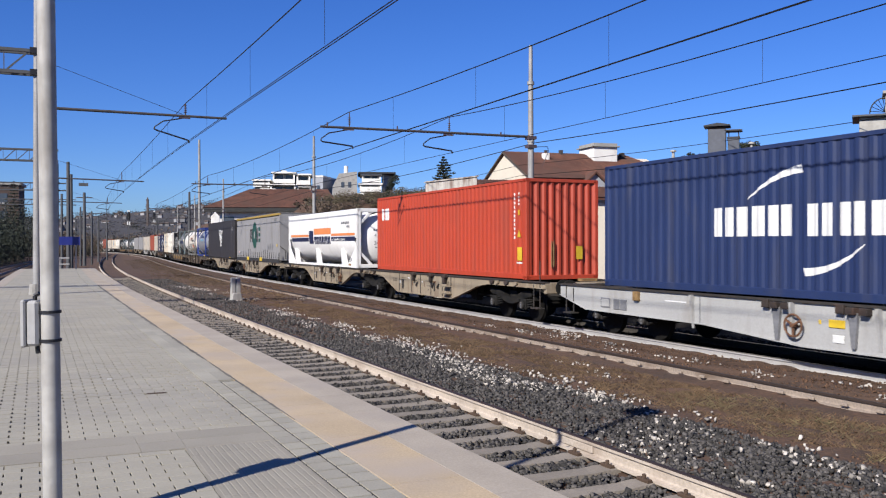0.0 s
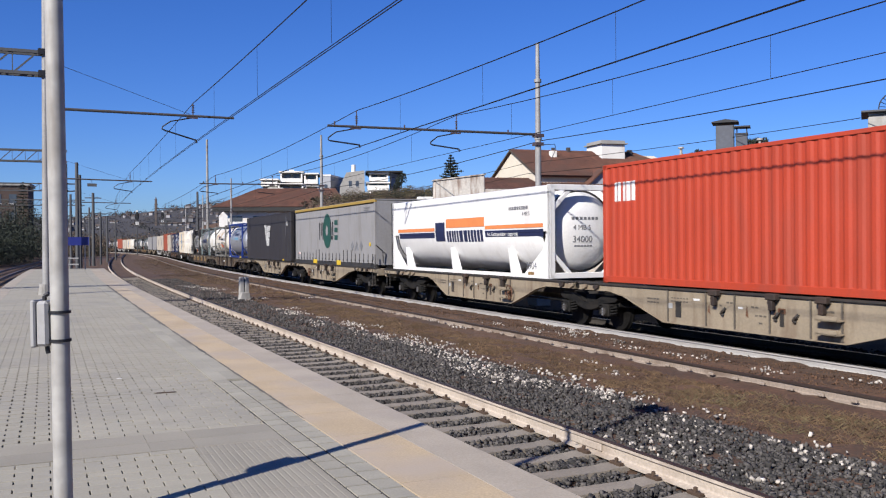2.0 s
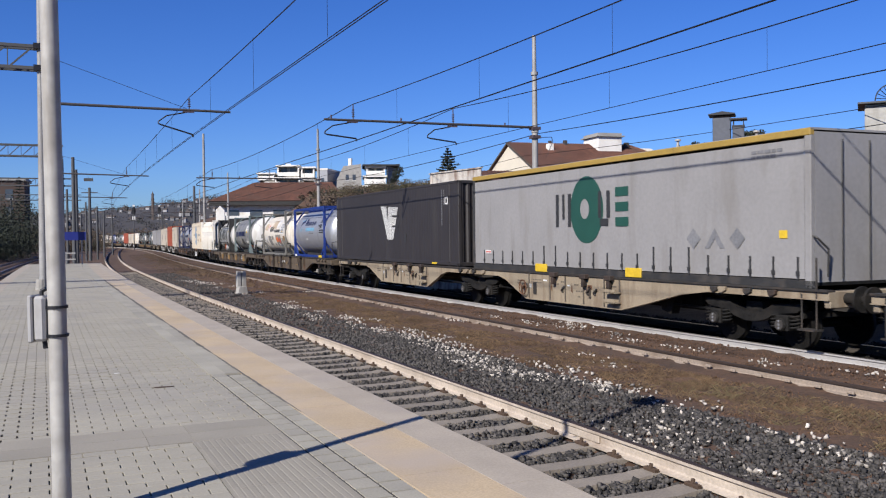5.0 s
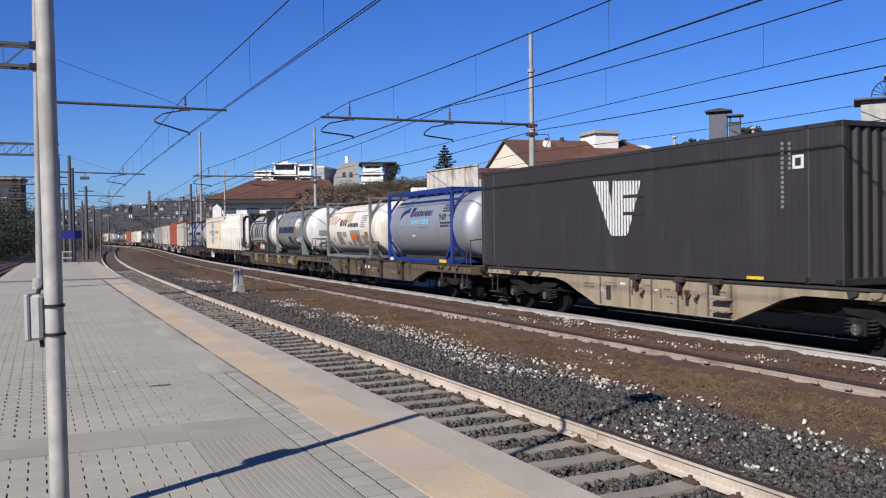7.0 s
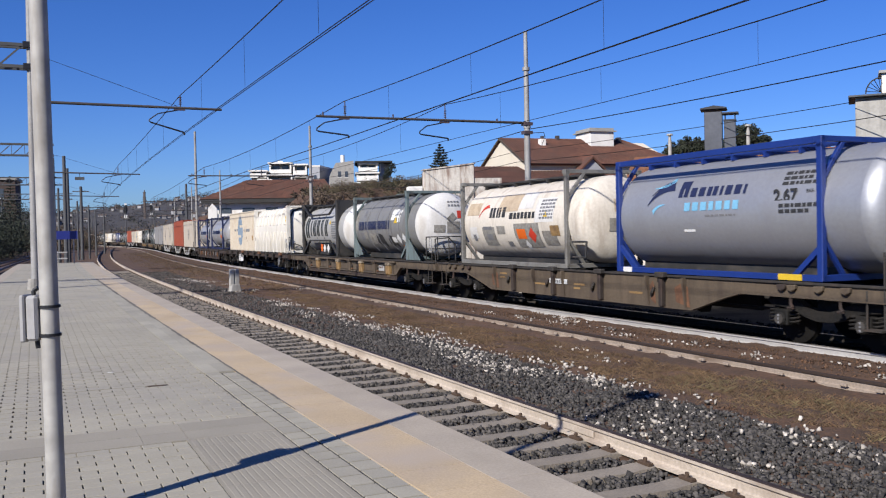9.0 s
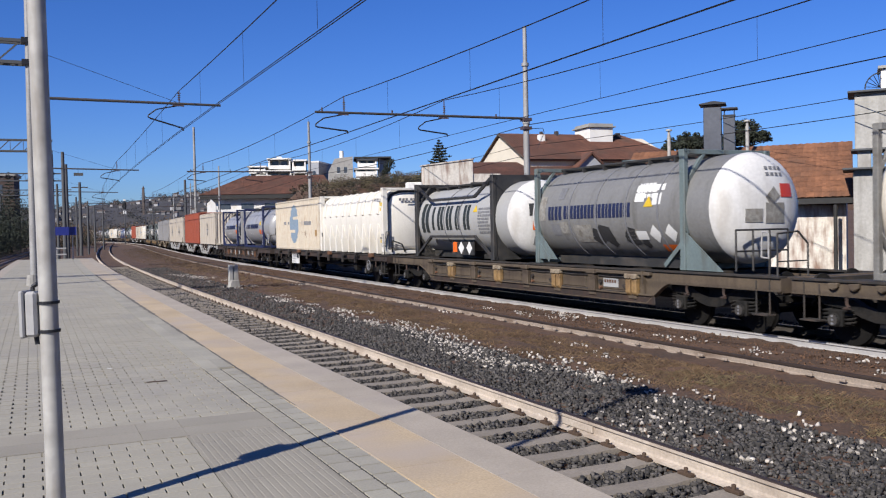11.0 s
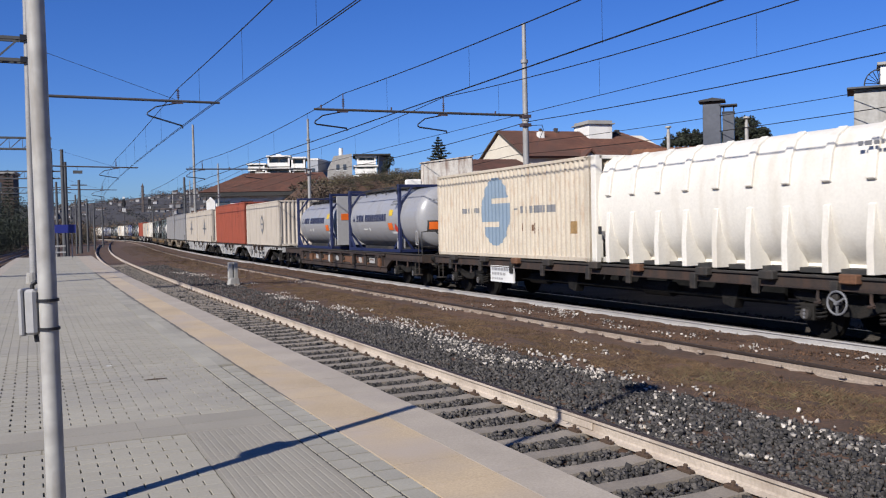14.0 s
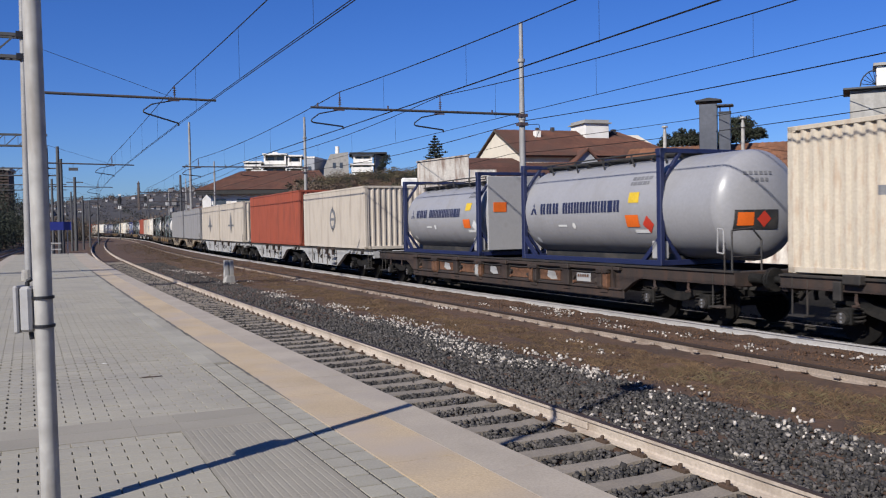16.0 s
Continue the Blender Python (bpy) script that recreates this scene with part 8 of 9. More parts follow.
decal("patch", "mark_grey", [((106.2 - uc, 1.95), (105.8 - uc, 2.25)), ((105.9 - uc, 2.9), (105.6 - uc, 3.2))], B, c)

# white tank in a black coned frame
c, uc, B, half, zc = tank_container("white tank with large dark block letters in a black coned frame", 109.40, 115.50, 1.2, 0.4, 1.14, "tank_pale", "tank_white", "frame_dark", rails="cone", braces=False, rings=(113.15, 111.95), post=0.2)
for _y in (-half + 0.04, half - 0.04):     # end plates with a round opening
    bm = BM()
    _n = 48
    _rim = [(1.15 * math.cos(2 * math.pi * k / _n), zc + 1.15 * math.sin(2 * math.pi * k / _n)) for k in range(_n)]
    _out = [(max(-1.2, min(1.2, 1.75 * math.cos(2 * math.pi * k / _n))), max(1.21, min(3.78, zc + 1.75 * math.sin(2 * math.pi * k / _n)))) for k in range(_n)]
    for _dy in (-0.02, 0.02):
        _vi, _vo = [bm.verts.new((a, _y + _dy, b)) for a, b in _rim], [bm.verts.new((a, _y + _dy, b)) for a, b in _out]
        for k in range(_n):
            bm.faces.new((_vi[k], _vi[(k + 1) % _n], _vo[(k + 1) % _n], _vo[k]))
    part("end_plate", bm, "frame_dark", c, "black end plate round the barrel")
decal("lettering", "mark_dark", letters(115.05 - uc, 2.06, 3.08, (0.62,), 0.06) + letters(114.14 - uc, 2.14, 2.94, (0.17, 0.44, 0.44, 0.36, 0.44), 0.27), B, c, "large plain dark blocks in place of letters")
bm = BM()
bx(bm, -1.02, -0.98, 111.15 - uc, 112.75 - uc, 1.32, 1.78)
part("placard_board", bm, "frame_dark", c, "black placard board")
decal("placard", "mark_white", [diamond(112.05 - uc, 1.55, 0.22), diamond(111.45 - uc, 1.55, 0.22)], flat(-1.028), c, "white hazard placard")
decal("placard", "orange", [((112.68 - uc, 1.4), (112.36 - uc, 1.74))], flat(-1.028), c, "orange hazard placard")
fine_print(c, 110.6 - uc, 2.75, B, "mark_grey", rows=8, width=0.9, size=0.07, seed=8)
decal("sticker", "yellow", [[(110.95 - uc, 2.7), (110.8 - uc, 2.92), (110.65 - uc, 2.7)]], lambda z: B(z) - 0.003, c)
dome_decal("lettering", "mark_black", [((x0, zc + 0.06), (x0 + w_, zc + 0.42)) for x0, w_ in ((-0.62, 0.26), (-0.30, 0.06), (-0.18, 0.16), (0.06, 0.16), (0.30, 0.14))], -half - 1.2, 1.14, zc, c, "dark block letters")
dome_decal("placard", "orange", [((-0.52, zc - 0.36), (-0.12, zc - 0.10))], -half - 1.2, 1.14, zc, c, "orange hazard placard")
dome_decal("patch", "mark_grey", [((-0.45, zc - 0.80), (-0.2, zc - 0.55))], -half - 1.2, 1.14, zc, c, "grey square patch")
dome_decal("small_print", "mark_grey", [((-0.3 + 0.14 * k, zc + 0.68 + 0.14 * j), (-0.2 + 0.14 * k, zc + 0.75 + 0.14 * j)) for k in range(5) for j in range(2)], -half - 1.2, 1.14, zc, c)


# white ribbed bulk container
def ribbed_bulk(u0, u1):
    uc, half = (u0 + u1) / 2, (u1 - u0) / 2
    c = thing("bulk_container", "white ribbed bulk container with a bulging barrel and yellow stickers", "container", "loads of the train")
    z0, z1 = 1.20, 3.86
    prof = [(0.62, z0 + 0.16), (0.90, z0 + 0.42), (1.06, z0 + 0.75), (1.13, z0 + 1.15), (1.13, z0 + 1.65), (1.06, z0 + 2.1), (0.92, z0 + 2.42), (0.66, z1 - 0.06), (0.0, z1 - 0.02)]
    full = [(-x, z) for x, z in prof] + [(x, z) for x, z in prof[::-1][1:]] + [(0.7, z0 + 0.1), (-0.7, z0 + 0.1)]
    bm = BM()
    slab(bm, full, "y", -half + 0.30, half - 0.2)
    part("barrel", bm, "paint_milk", c, "white pressed-steel barrel", smooth=0.7)
    n = 9
    for k in range(n):
        y = -half + 0.75 + (2 * half - 1.4) * k / (n - 1)
        for sx in (-1, 1):
            bm = BM()
            slab(bm, [(sx * 0.6, z0 + 0.02), (sx * 1.215, z0 + 0.02), (sx * 1.215, z0 + 0.55), (sx * 1.17, z0 + 1.22), (sx * 1.10, z0 + 1.24), (sx * 1.02, z0 + 0.7), (sx * 0.8, z0 + 0.35)], "y", y - 0.07, y + 0.07)
            part("fin", bm, "paint_milk", c, "pressed steel foot of a rib", bevel=0.012)
            bm = BM()
            up = [(1.13, z0 + 1.62), (1.06, z0 + 2.1), (0.92, z0 + 2.42), (0.66, z1 - 0.06)]
            slab(bm, [(sx * (x + 0.07), z + 0.02) for x, z in up] + [(sx * (x - 0.03), z - 0.03) for x, z in up[::-1]], "y", y - 0.09, y + 0.09)
            part("rib", bm, "paint_milk", c, "pressed steel rib", bevel=0.012)
    for d in (-1, 1):
        y = d * (half - 0.1)
        bm = BM()
        for sx in (-1, 1):
            bx(bm, min(sx * 1.219, sx * 1.0), max(sx * 1.219, sx * 1.0), y - 0.1, y + 0.1, z0, z1)
        bx(bm, -1.1, 1.1, y - 0.1, y + 0.1, z1 - 0.10, z1)
        bx(bm, -1.1, 1.1, y - 0.1, y + 0.1, z0, z0 + 0.14)
        part("end_frame", bm, "paint_milk", c, "white end frame", bevel=0.015)
        # dark plate stands for the shade in the gap round the end plate
        bm = BM()
        pts = [(-0.98, z0 + 0.2), (0.98, z0 + 0.2), (0.98, z1 - 0.55), (0.80, z1 - 0.24), (0.45, z1 - 0.10), (0, z1 - 0.07), (-0.45, z1 - 0.10), (-0.80, z1 - 0.24), (-0.98, z1 - 0.55)]
        slab(bm, pts, "y", min(y - d * 0.12, y - d * 0.16), max(y - d * 0.12, y - d * 0.16))
        part("end_ring", bm, "frame_dark", c, "dark plate standing for the shadow gap")
        bm = BM()
        q = [(a * 0.92, z0 + 0.2 + (b - z0 - 0.2) * 0.96) for a, b in pts]
        v0 = [bm.verts.new((a, y - d * 0.11, b)) for a, b in q]
        v1 = [bm.verts.new((a * 0.8, y + d * 0.02, z0 + 1.2 + (b - z0 - 1.2) * 0.86)) for a, b in q]
        for i in range(len(q)):
            j = (i + 1) % len(q)
            bm.faces.new((v0[i], v0[j], v1[j], v1[i]))
        bm.faces.new(v1)
        part("end_plate", bm, "paint_milk", c, "bulging white end plate", smooth=0.9)
    for sx in (-1, 1):
        # no rail stands here: a dark strip stands for the shade under the barrel
        bm = BM()
        bx(bm, min(sx * 0.9, sx * 0.7), max(sx * 0.9, sx * 0.7), -half + 0.2, half - 0.2, z0, z0 + 0.09)
        part("bottom_rail", bm, "frame_dark", c, "dark inset strip for the shaded gap under the barrel")
    corner_castings(c, -half, half, z0, z1, "paint_milk")
    bm = BM()
    y = -half - 0.02
    tube(bm, [(-0.85, y, 1.3), (-0.85, y - 0.04, 1.75), (-0.45, y - 0.04, 1.6), (-0.3, y, 1.3)], 0.03, 6)
    tube(bm, [(-1.12, y, 1.5), (-1.12, y - 0.05, 2.1), (-1.0, y - 0.05, 2.1), (-1.0, y, 1.5)], 0.02, 6)
    part("grab_rail", bm, "frame_dark", c, "dark bent grab rail")
    S = lambda z: -1.223
    decal("sticker", "yellow", [((119.12 - uc, 3.14), (118.98 - uc, 3.28)), ((118.94 - uc, 3.14), (118.84 - uc, 3.28)), ((119.12 - uc, 2.94), (119.0 - uc, 3.08)), ((119.1 - uc, 1.66), (118.9 - uc, 1.80))], S, c, "yellow sticker")
    decal("sticker", "mark_black", [((119.1 - uc, 1.83), (118.9 - uc, 1.90)), ((127.3 - uc, 1.9), (127.15 - uc, 2.1))], S, c)
    fine_print(c, 119.75 - uc, 3.38, S, "mark_grey", rows=1, width=0.6, size=0.08, seed=9)
    bm = BM()
    for k, x in enumerate((-0.5, -0.36, -0.22, -0.02, 0.12, 0.26)):
        bx(bm, x, x + 0.10, y - 0.005 + 0.03, y + 0.03, z1 - 0.52, z1 - 0.42)
    bx(bm, -0.2, 0.1, y + 0.025, y + 0.03, z1 - 0.62, z1 - 0.56)
    part("small_print", bm, "mark_grey", c)
    return rider(c, uc, half * 0.72)


ribbed_bulk(118.80, 127.60)

# cream 30-foot corrugated box
c, uc = box_container("cream corrugated container with a faded blue oval and rust streaks", 127.70, 136.80, 1.20, 3.86, "paint_cream", pitch=0.225, depth=0.056, rail=0.12)
X = flat(-1.222)
oc, oz, ow, oh = 132.68 - uc, 2.58, 0.87, 1.02
cols = []
n = 64
for k in range(n):      # the oval in upright strips, broken by two pale bars
    y0, y1 = oc + ow - 2 * ow * k / n, oc + ow - 2 * ow * (k + 1) / n
    ym = (y0 + y1) / 2
    h = oh * math.sqrt(max(0.0, 1 - ((ym - oc) / ow) ** 2))
    segs = [(-h, min(h, -0.46)), (max(-h, -0.30), min(h, 0.02)), (max(-h, 0.02), min(h, 0.24)), (max(-h, 0.40), h)]
    if k < 23:
        segs = [(-h, min(h, -0.46)), (max(-h, -0.30), h)]
    elif k > 41:
        segs = [(-h, min(h, 0.24)), (max(-h, 0.40), h)]
    cols += [((y0, oz + a), (y1, oz + b)) for a, b in segs if b - a > 0.02]
fold_decal("sticker", "ochre", [((128.55 - uc, 1.92), (128.27 - uc, 2.24))], 4.55, 0.225, 0.056, c, "ochre sticker")
fold_decal("rust_stain", "rust_patch", [((131.05 - k * 0.17 - uc, 2.0 - 0.08 * (k % 3)), (131.01 - k * 0.17 - uc, 2.22 - 0.05 * (k % 2))) for k in range(6)], 4.55, 0.225, 0.056, c, "small rust runs")
fold_decal("oval_mark", "mark_sky", cols, 4.55, 0.225, 0.056, c, "faded sky-blue oval mark")
fold_decal("lettering", "mark_grey", letters(134.9 - uc, 2.56, 2.72, (0.30, 0.30, 0.30, 0.05), 0.08) + [((131.5 - uc, 2.60), (131.35 - uc, 2.65))] + letters(131.2 - uc, 2.50, 2.70, (0.2, 0.14, 0.2, 0.2, 0.2, 0.06, 0.2, 0.2), 0.07), 4.55, 0.225, 0.056, c, "grey block letters")
bm = BM()
bx(bm, -1.33, -1.28, 131.4 - 127.55, 132.8 - 127.55, 0.50, 0.98)
part("notice_board", bm, "mark_white", W_LOW, "white lettered board under the frame")
decal("small_print", "box_grey", letters(132.7 - 127.55, 0.84, 0.92, (0.1, 0.2, 0.12, 0.16, 0.1, 0.1), 0.04) + letters(132.7 - 127.55, 0.70, 0.78, (0.1, 0.14, 0.3, 0.16), 0.04) + letters(132.7 - 127.55, 0.57, 0.63, (0.1, 0.1, 0.1, 0.1, 0.1), 0.04), flat(-1.335), W_LOW)
# pair of grey tanks in navy frames
for i, (a, b) in enumerate(((140.38, 146.45), (149.10, 155.20))):
    c, uc, B, half, zc = tank_container("light grey tank in a navy frame with orange hazard placards", a, b, 2.0 if i == 0 else 0.04, 0.35, 1.17 if i == 0 else 1.08, "tank_grey", "tank_grey", "frame_navy", rails="bottom", post=0.15, walkway="frame_dark")
    decal("lettering", "mark_navy", letters(b - 0.95 - uc, 2.42, 2.70, (0.24, 0.24, 0.26), 0.07) + letters(b - 2.05 - uc, 2.42, 2.70, (0.22, 0.22, 0.22, 0.22, 0.22, 0.22, 0.07, 0.22, 0.2, 0.22), 0.045), B, c, "navy block letters")
    decal("emblem", "mark_navy", [[(b - 0.45 - uc, 2.42), (b - 0.6 - uc, 2.72), (b - 0.75 - uc, 2.42), (b - 0.66 - uc, 2.42), (b - 0.6 - uc, 2.54), (b - 0.54 - uc, 2.42)]], B, c)
    decal("sticker", "yellow", [((141.62 - 140.38 + a - uc, 2.62), (141.24 - 140.38 + a - uc, 2.86))], B, c, "yellow sticker")
    decal("placard", "orange", [((a + 1.36 - uc, 2.06), (a + 0.88 - uc, 2.34))], lambda z: B(z) - 0.004, c, "orange hazard placard")
    decal("placard", "red_mark" if i == 0 else "mark_white", [diamond(a + 0.56 - uc, 2.12, 0.2)], lambda z: B(z) - 0.004, c, "hazard placard")
    decal("sticker", "mark_white", [((a + 1.1 - uc, 1.92), (a + 0.6 - uc, 2.0)), ((a + 4.3 - uc, 2.08), (a + 3.9 - uc, 2.13))], lambda z: B(z) - 0.004, c)
    decal("round_mark", "mark_white", [[(yy_ - uc + 0.07 * math.cos(q_), z_ + 0.08 * math.sin(q_)) for q_ in (math.pi * k_ / 6 for k_ in range(12))] for yy_, z_ in ((b - 2.5, 2.10), (b - 0.45, 1.72))], lambda z: B(z) - 0.004, c, "round white mark")
    bm = BM()
    for x_ in (-0.62, 0.3):
        tube(bm, [(x_, -half + 0.1, zc + 1.17 + 0.10), (x_, -0.9, zc + 1.17 + 0.13), (x_, half - 0.2, zc + 1.17 + 0.10)], 0.02, 6)
    for k_ in range(5):
        yy_ = -half + 0.5 + k_ * 1.2
        beam(bm, (-0.62, yy_, zc + 1.0), (-0.62, yy_ + 0.12, zc + 1.17 + 0.11), 0.03, 0.03)
    part("top_railing", bm, "frame_dark", c, "low rails along the top walkway")
    fine_print(c, a + 1.3 - uc, 3.14, B, "mark_grey", rows=2, width=0.9, size=0.08, seed=11 + i)
    bm = BM()
    bx(bm, -1.2, -0.95, a + 0.05 - uc, a + 0.35 - uc, 1.35, 1.75)
    part("document_box", bm, "box_grey", c, "small grey box", bevel=0.02)
    if i == 0:
        y = -half - 2.0
        dome_decal("placard_board", "frame_dark", [((-0.86, zc - 0.50), (0.18, zc - 0.10))], y, 1.17, zc, c, "black placard board")
        dome_decal("placard", "orange", [((-0.80, zc - 0.42), (-0.45, zc - 0.15))], y - 0.006, 1.17, zc, c, "orange hazard placard")
        dome_decal("placard", "red_mark", [[(-0.38, zc - 0.29), (-0.20, zc - 0.46), (-0.02, zc - 0.29), (-0.20, zc - 0.12)]], y - 0.006, 1.17, zc, c, "red hazard placard")
        dome_decal("small_print", "mark_grey", [((-0.62 + k * 0.12, zc + 0.62 - j * 0.14), (-0.54 + k * 0.12, zc + 0.69 - j * 0.14)) for k in range(6) for j in range(2) if j == 0 or 0 < k < 5], y, 1.17, zc, c)
    else:
        bm = BM()
        bx(bm, -0.95, 0.95, -half - 0.12, -half - 0.06, 1.36, 3.66)
        part("end_panel", bm, "box_grey", c, "flat grey end panel", bevel=0.02)
        bm = BM()
        bx(bm, -0.75, -0.30, -half - 0.135, -half - 0.121, 2.55, 2.85)
        part("placard", bm, "orange", c, "orange hazard placard")
# cream box with a dark emblem and a ribbed end
c, uc = box_container("cream smooth-sided container with a dark ring emblem", 159.40, 168.70, 1.20, 3.84, "paint_offwhite", pitch=0.5, depth=0.006, rail=0.10)
X = flat(-1.222)
ring = [(163.85 - uc + 0.42 * math.cos(a), 2.5 + 0.5 * math.sin(a)) for a in (2 * math.pi * k / 30 for k in range(30))]
inner = [(163.85 - uc + 0.26 * math.cos(a), 2.5 + 0.32 * math.sin(a)) for a in (2 * math.pi * k / 30 for k in range(30))]
decal("emblem", "mark_grey", [ring, [(164.0 - uc, 2.9), (163.85 - uc, 3.1), (163.7 - uc, 2.9)], [(164.0 - uc, 2.1), (163.85 - uc, 1.9), (163.7 - uc, 2.1)]], X, c, "dark ring emblem")
decal("emblem", "paint_offwhite", [inner], flat(-1.226), c)
decal("emblem", "mark_grey", [((164.1 - uc, 2.44), (163.6 - uc, 2.56))], flat(-1.23), c)
c, uc = box_container("rust-red worn steel container", 169.50, 181.70, 1.20, 4.09, "paint_rust_red", rail=0.15)
for a, b in ((184.2, 193.35), (193.95, 203.1)):
    c, uc = box_container("cream container with dark ring emblem and stains", a, b, 1.20, 3.95, "paint_offwhite", pitch=0.5, depth=0.006, rail=0.10)
    m_ = (a + b) / 2 - uc
    decal("emblem", "mark_grey", [[(m_ + 0.45, 2.5), (m_, 1.75), (m_ - 0.45, 2.5), (m_, 3.3)], ((m_ + 1.1, 2.3), (m_ - 1.1, 2.42))], X, c, "dark emblem")
wagon("pale container wagon streaked with rust", 183.6, 203.6, [(186.5, 188, 199, 200.5)], "wagon_pale", (185.6, 201.4), "art", seed=10)
c, uc = box_container("plain grey worn container", 204.8, 216.9, 1.20, 4.0, "tarp_grey", pitch=0.5, depth=0.01)
c, uc = box_container("plain grey worn container", 218.6, 230.7, 1.20, 4.0, "tarp_grey", pitch=0.5, depth=0.01)
wagon("articulated beige-grey container wagon with grime streaks", 204.2, 231.4, [(207.5, 209.5, 214, 216), (220, 222, 227, 228.6)], "wagon_beige", (206.4, 217.8, 229.2), "art", seed=11)

# the rear of the train repeats the same kinds of wagons and loads
KINDS = list(RIDERS)


def again(index, shift):
    ob, u, half, sets = KINDS[index]
    dup = copy_thing(ob, Matrix.Identity(4))
    rider(dup, u + shift, half)


def block(a, b, to):
    """Repeats what rides between a and b so that a comes to lie at the place to."""
    for i, r in enumerate(KINDS):
        if a <= r[1] <= b:
            again(i, to - a)


for _a, _b, _to in ((98.0, 117.6, 232.0), (98.0, 117.6, 252.2), (118.1, 137.3, 272.2), (158.1, 183.3, 290.8), (98.0, 117.6, 316.6), (79.9, 97.8, 336.8), (118.1, 137.3, 355.2),
                    (98.0, 117.6, 374.8), (138.0, 157.6, 395.0), (118.1, 137.3, 415.2), (158.1, 183.3, 434.8)):
    block(_a, _b, _to)


# ---- platform details ----
def tiles(name, mat, o0, o1, s0, s1, width, length, gap, parent, label="", bond=0.5, jitter=0.002, z=PLAT_Z, seed=1, depth=0.05):
    """Blocks laid along the platform as one joined piece: width runs across, length along the track; every other row is shifted."""
    rng = np.random.default_rng(seed)
    verts, faces = [], []
    n_s = int(round((s1 - s0) / length))
    for i in range(n_s):
        a = s0 + i * length
        shift = (i % 2) * bond * width
        o = o0 - shift
        while o < o1 - 0.01:
            p, q = max(o, o0), min(o + width, o1)
            o += width
            if any(r[0] - 0.01 < a < r[1] - 0.01 and r[2] - 0.01 <= p and q <= r[3] + 0.01 for r in PICKED):
                LOOSE.append((a, p, q, length))
                continue
            if q - p < 0.02:
                continue
            g = gap * rng.uniform(0.4, 1.5)
            h = z + rng.normal(0, jitter)
            c, e = 0.004, 0.0012
            b = len(verts)
            for ss, oo, zz in ((a + 0.002, p + g / 2, h - depth), (a + length - 0.002, p + g / 2, h - depth), (a + length - 0.002, q - g / 2, h - depth), (a + 0.002, q - g / 2, h - depth),
                               (a + 0.002 + e, p + g / 2 + c, h), (a + length - 0.002 - e, p + g / 2 + c, h), (a + length - 0.002 - e, q - g / 2 - c, h), (a + 0.002 + e, q - g / 2 - c, h)):
                verts.append((ss, oo, zz))
            faces += [(b + 7, b + 6, b + 5, b + 4), (b, b + 1, b + 5, b + 4), (b + 1, b + 2, b + 6, b + 5), (b + 2, b + 3, b + 7, b + 6), (b + 3, b, b + 4, b + 7)]
    if not verts:
        return None
    v = np.array(verts)
    x = np.interp(v[:, 0], SS, MAIN[0][:, 0]) + v[:, 1] * np.interp(v[:, 0], SS, MAIN[1][:, 0])
    y = np.interp(v[:, 0], SS, MAIN[0][:, 1]) + v[:, 1] * np.interp(v[:, 0], SS, MAIN[1][:, 1])
    ob = raw(name, np.stack([x, y, v[:, 2]], 1), [f[::-1] for f in faces], mat, parent, label)
    return tagged(ob, kind="stuff")


INNER = -11.284
PICKED = ((5.30, 7.16, -13.95, -11.99), (7.82, 9.70, -13.2, -11.3))      # stretches whose pavers are pieces of their own
LOOSE = []
LEFT_IN = PLAT_LEFT + 0.42
tiles("pavers", "paver", -14.3, INNER, 7.82, 12.88, 0.23, 0.115, 0.010, platform, "small grey concrete pavers in running bond", jitter=0.0016, seed=2)
tiles("pavers", "paver", -14.3, INNER, 12.88, 24.05, 0.23, 0.115, 0.006, platform, "small grey concrete pavers in running bond", jitter=0.0012, seed=6)
tiles("pavers", "paver", -14.3, -12.0, 0.0, 7.16, 0.23, 0.115, 0.012, platform, "small grey concrete pavers in running bond", jitter=0.002, seed=3)
tiles("pavers", "paver", -14.3, INNER, 24.05, PLAT_END, 0.46, 0.46, 0.001, platform, "grey concrete pavers", jitter=0.001, seed=4)
tiles("pavers", "paver", -14.3, -12.0, -29.9, 0.0, 0.46, 0.46, 0.010, platform, "grey concrete pavers", jitter=0.001, seed=5)


_shared = {}
_rng = random.Random(12)
for _a, _p, _q, _l in LOOSE:
    _w = round(_q - _p, 3)
    if _w not in _shared:
        bm = BM()
        bx(bm, -_w / 2 + 0.005, _w / 2 - 0.005, -_l / 2 + 0.002, _l / 2 - 0.002, -0.05, 0)
        _shared[_w] = part("paver", bm, "paver", platform, bevel=0.0015)
        _ob = _shared[_w]
    else:
        _ob = new("paver", _shared[_w].data)
        _ob.parent = platform
    _v = on_line(_a + _l / 2, (_p + _q) / 2, PLAT_Z + _rng.gauss(0, 0.0015))
    _ob.matrix_basis = pose(_v.x, _v.y, _v.z, 0, 0, heading(_a) + _rng.uniform(-0.4, 0.4))


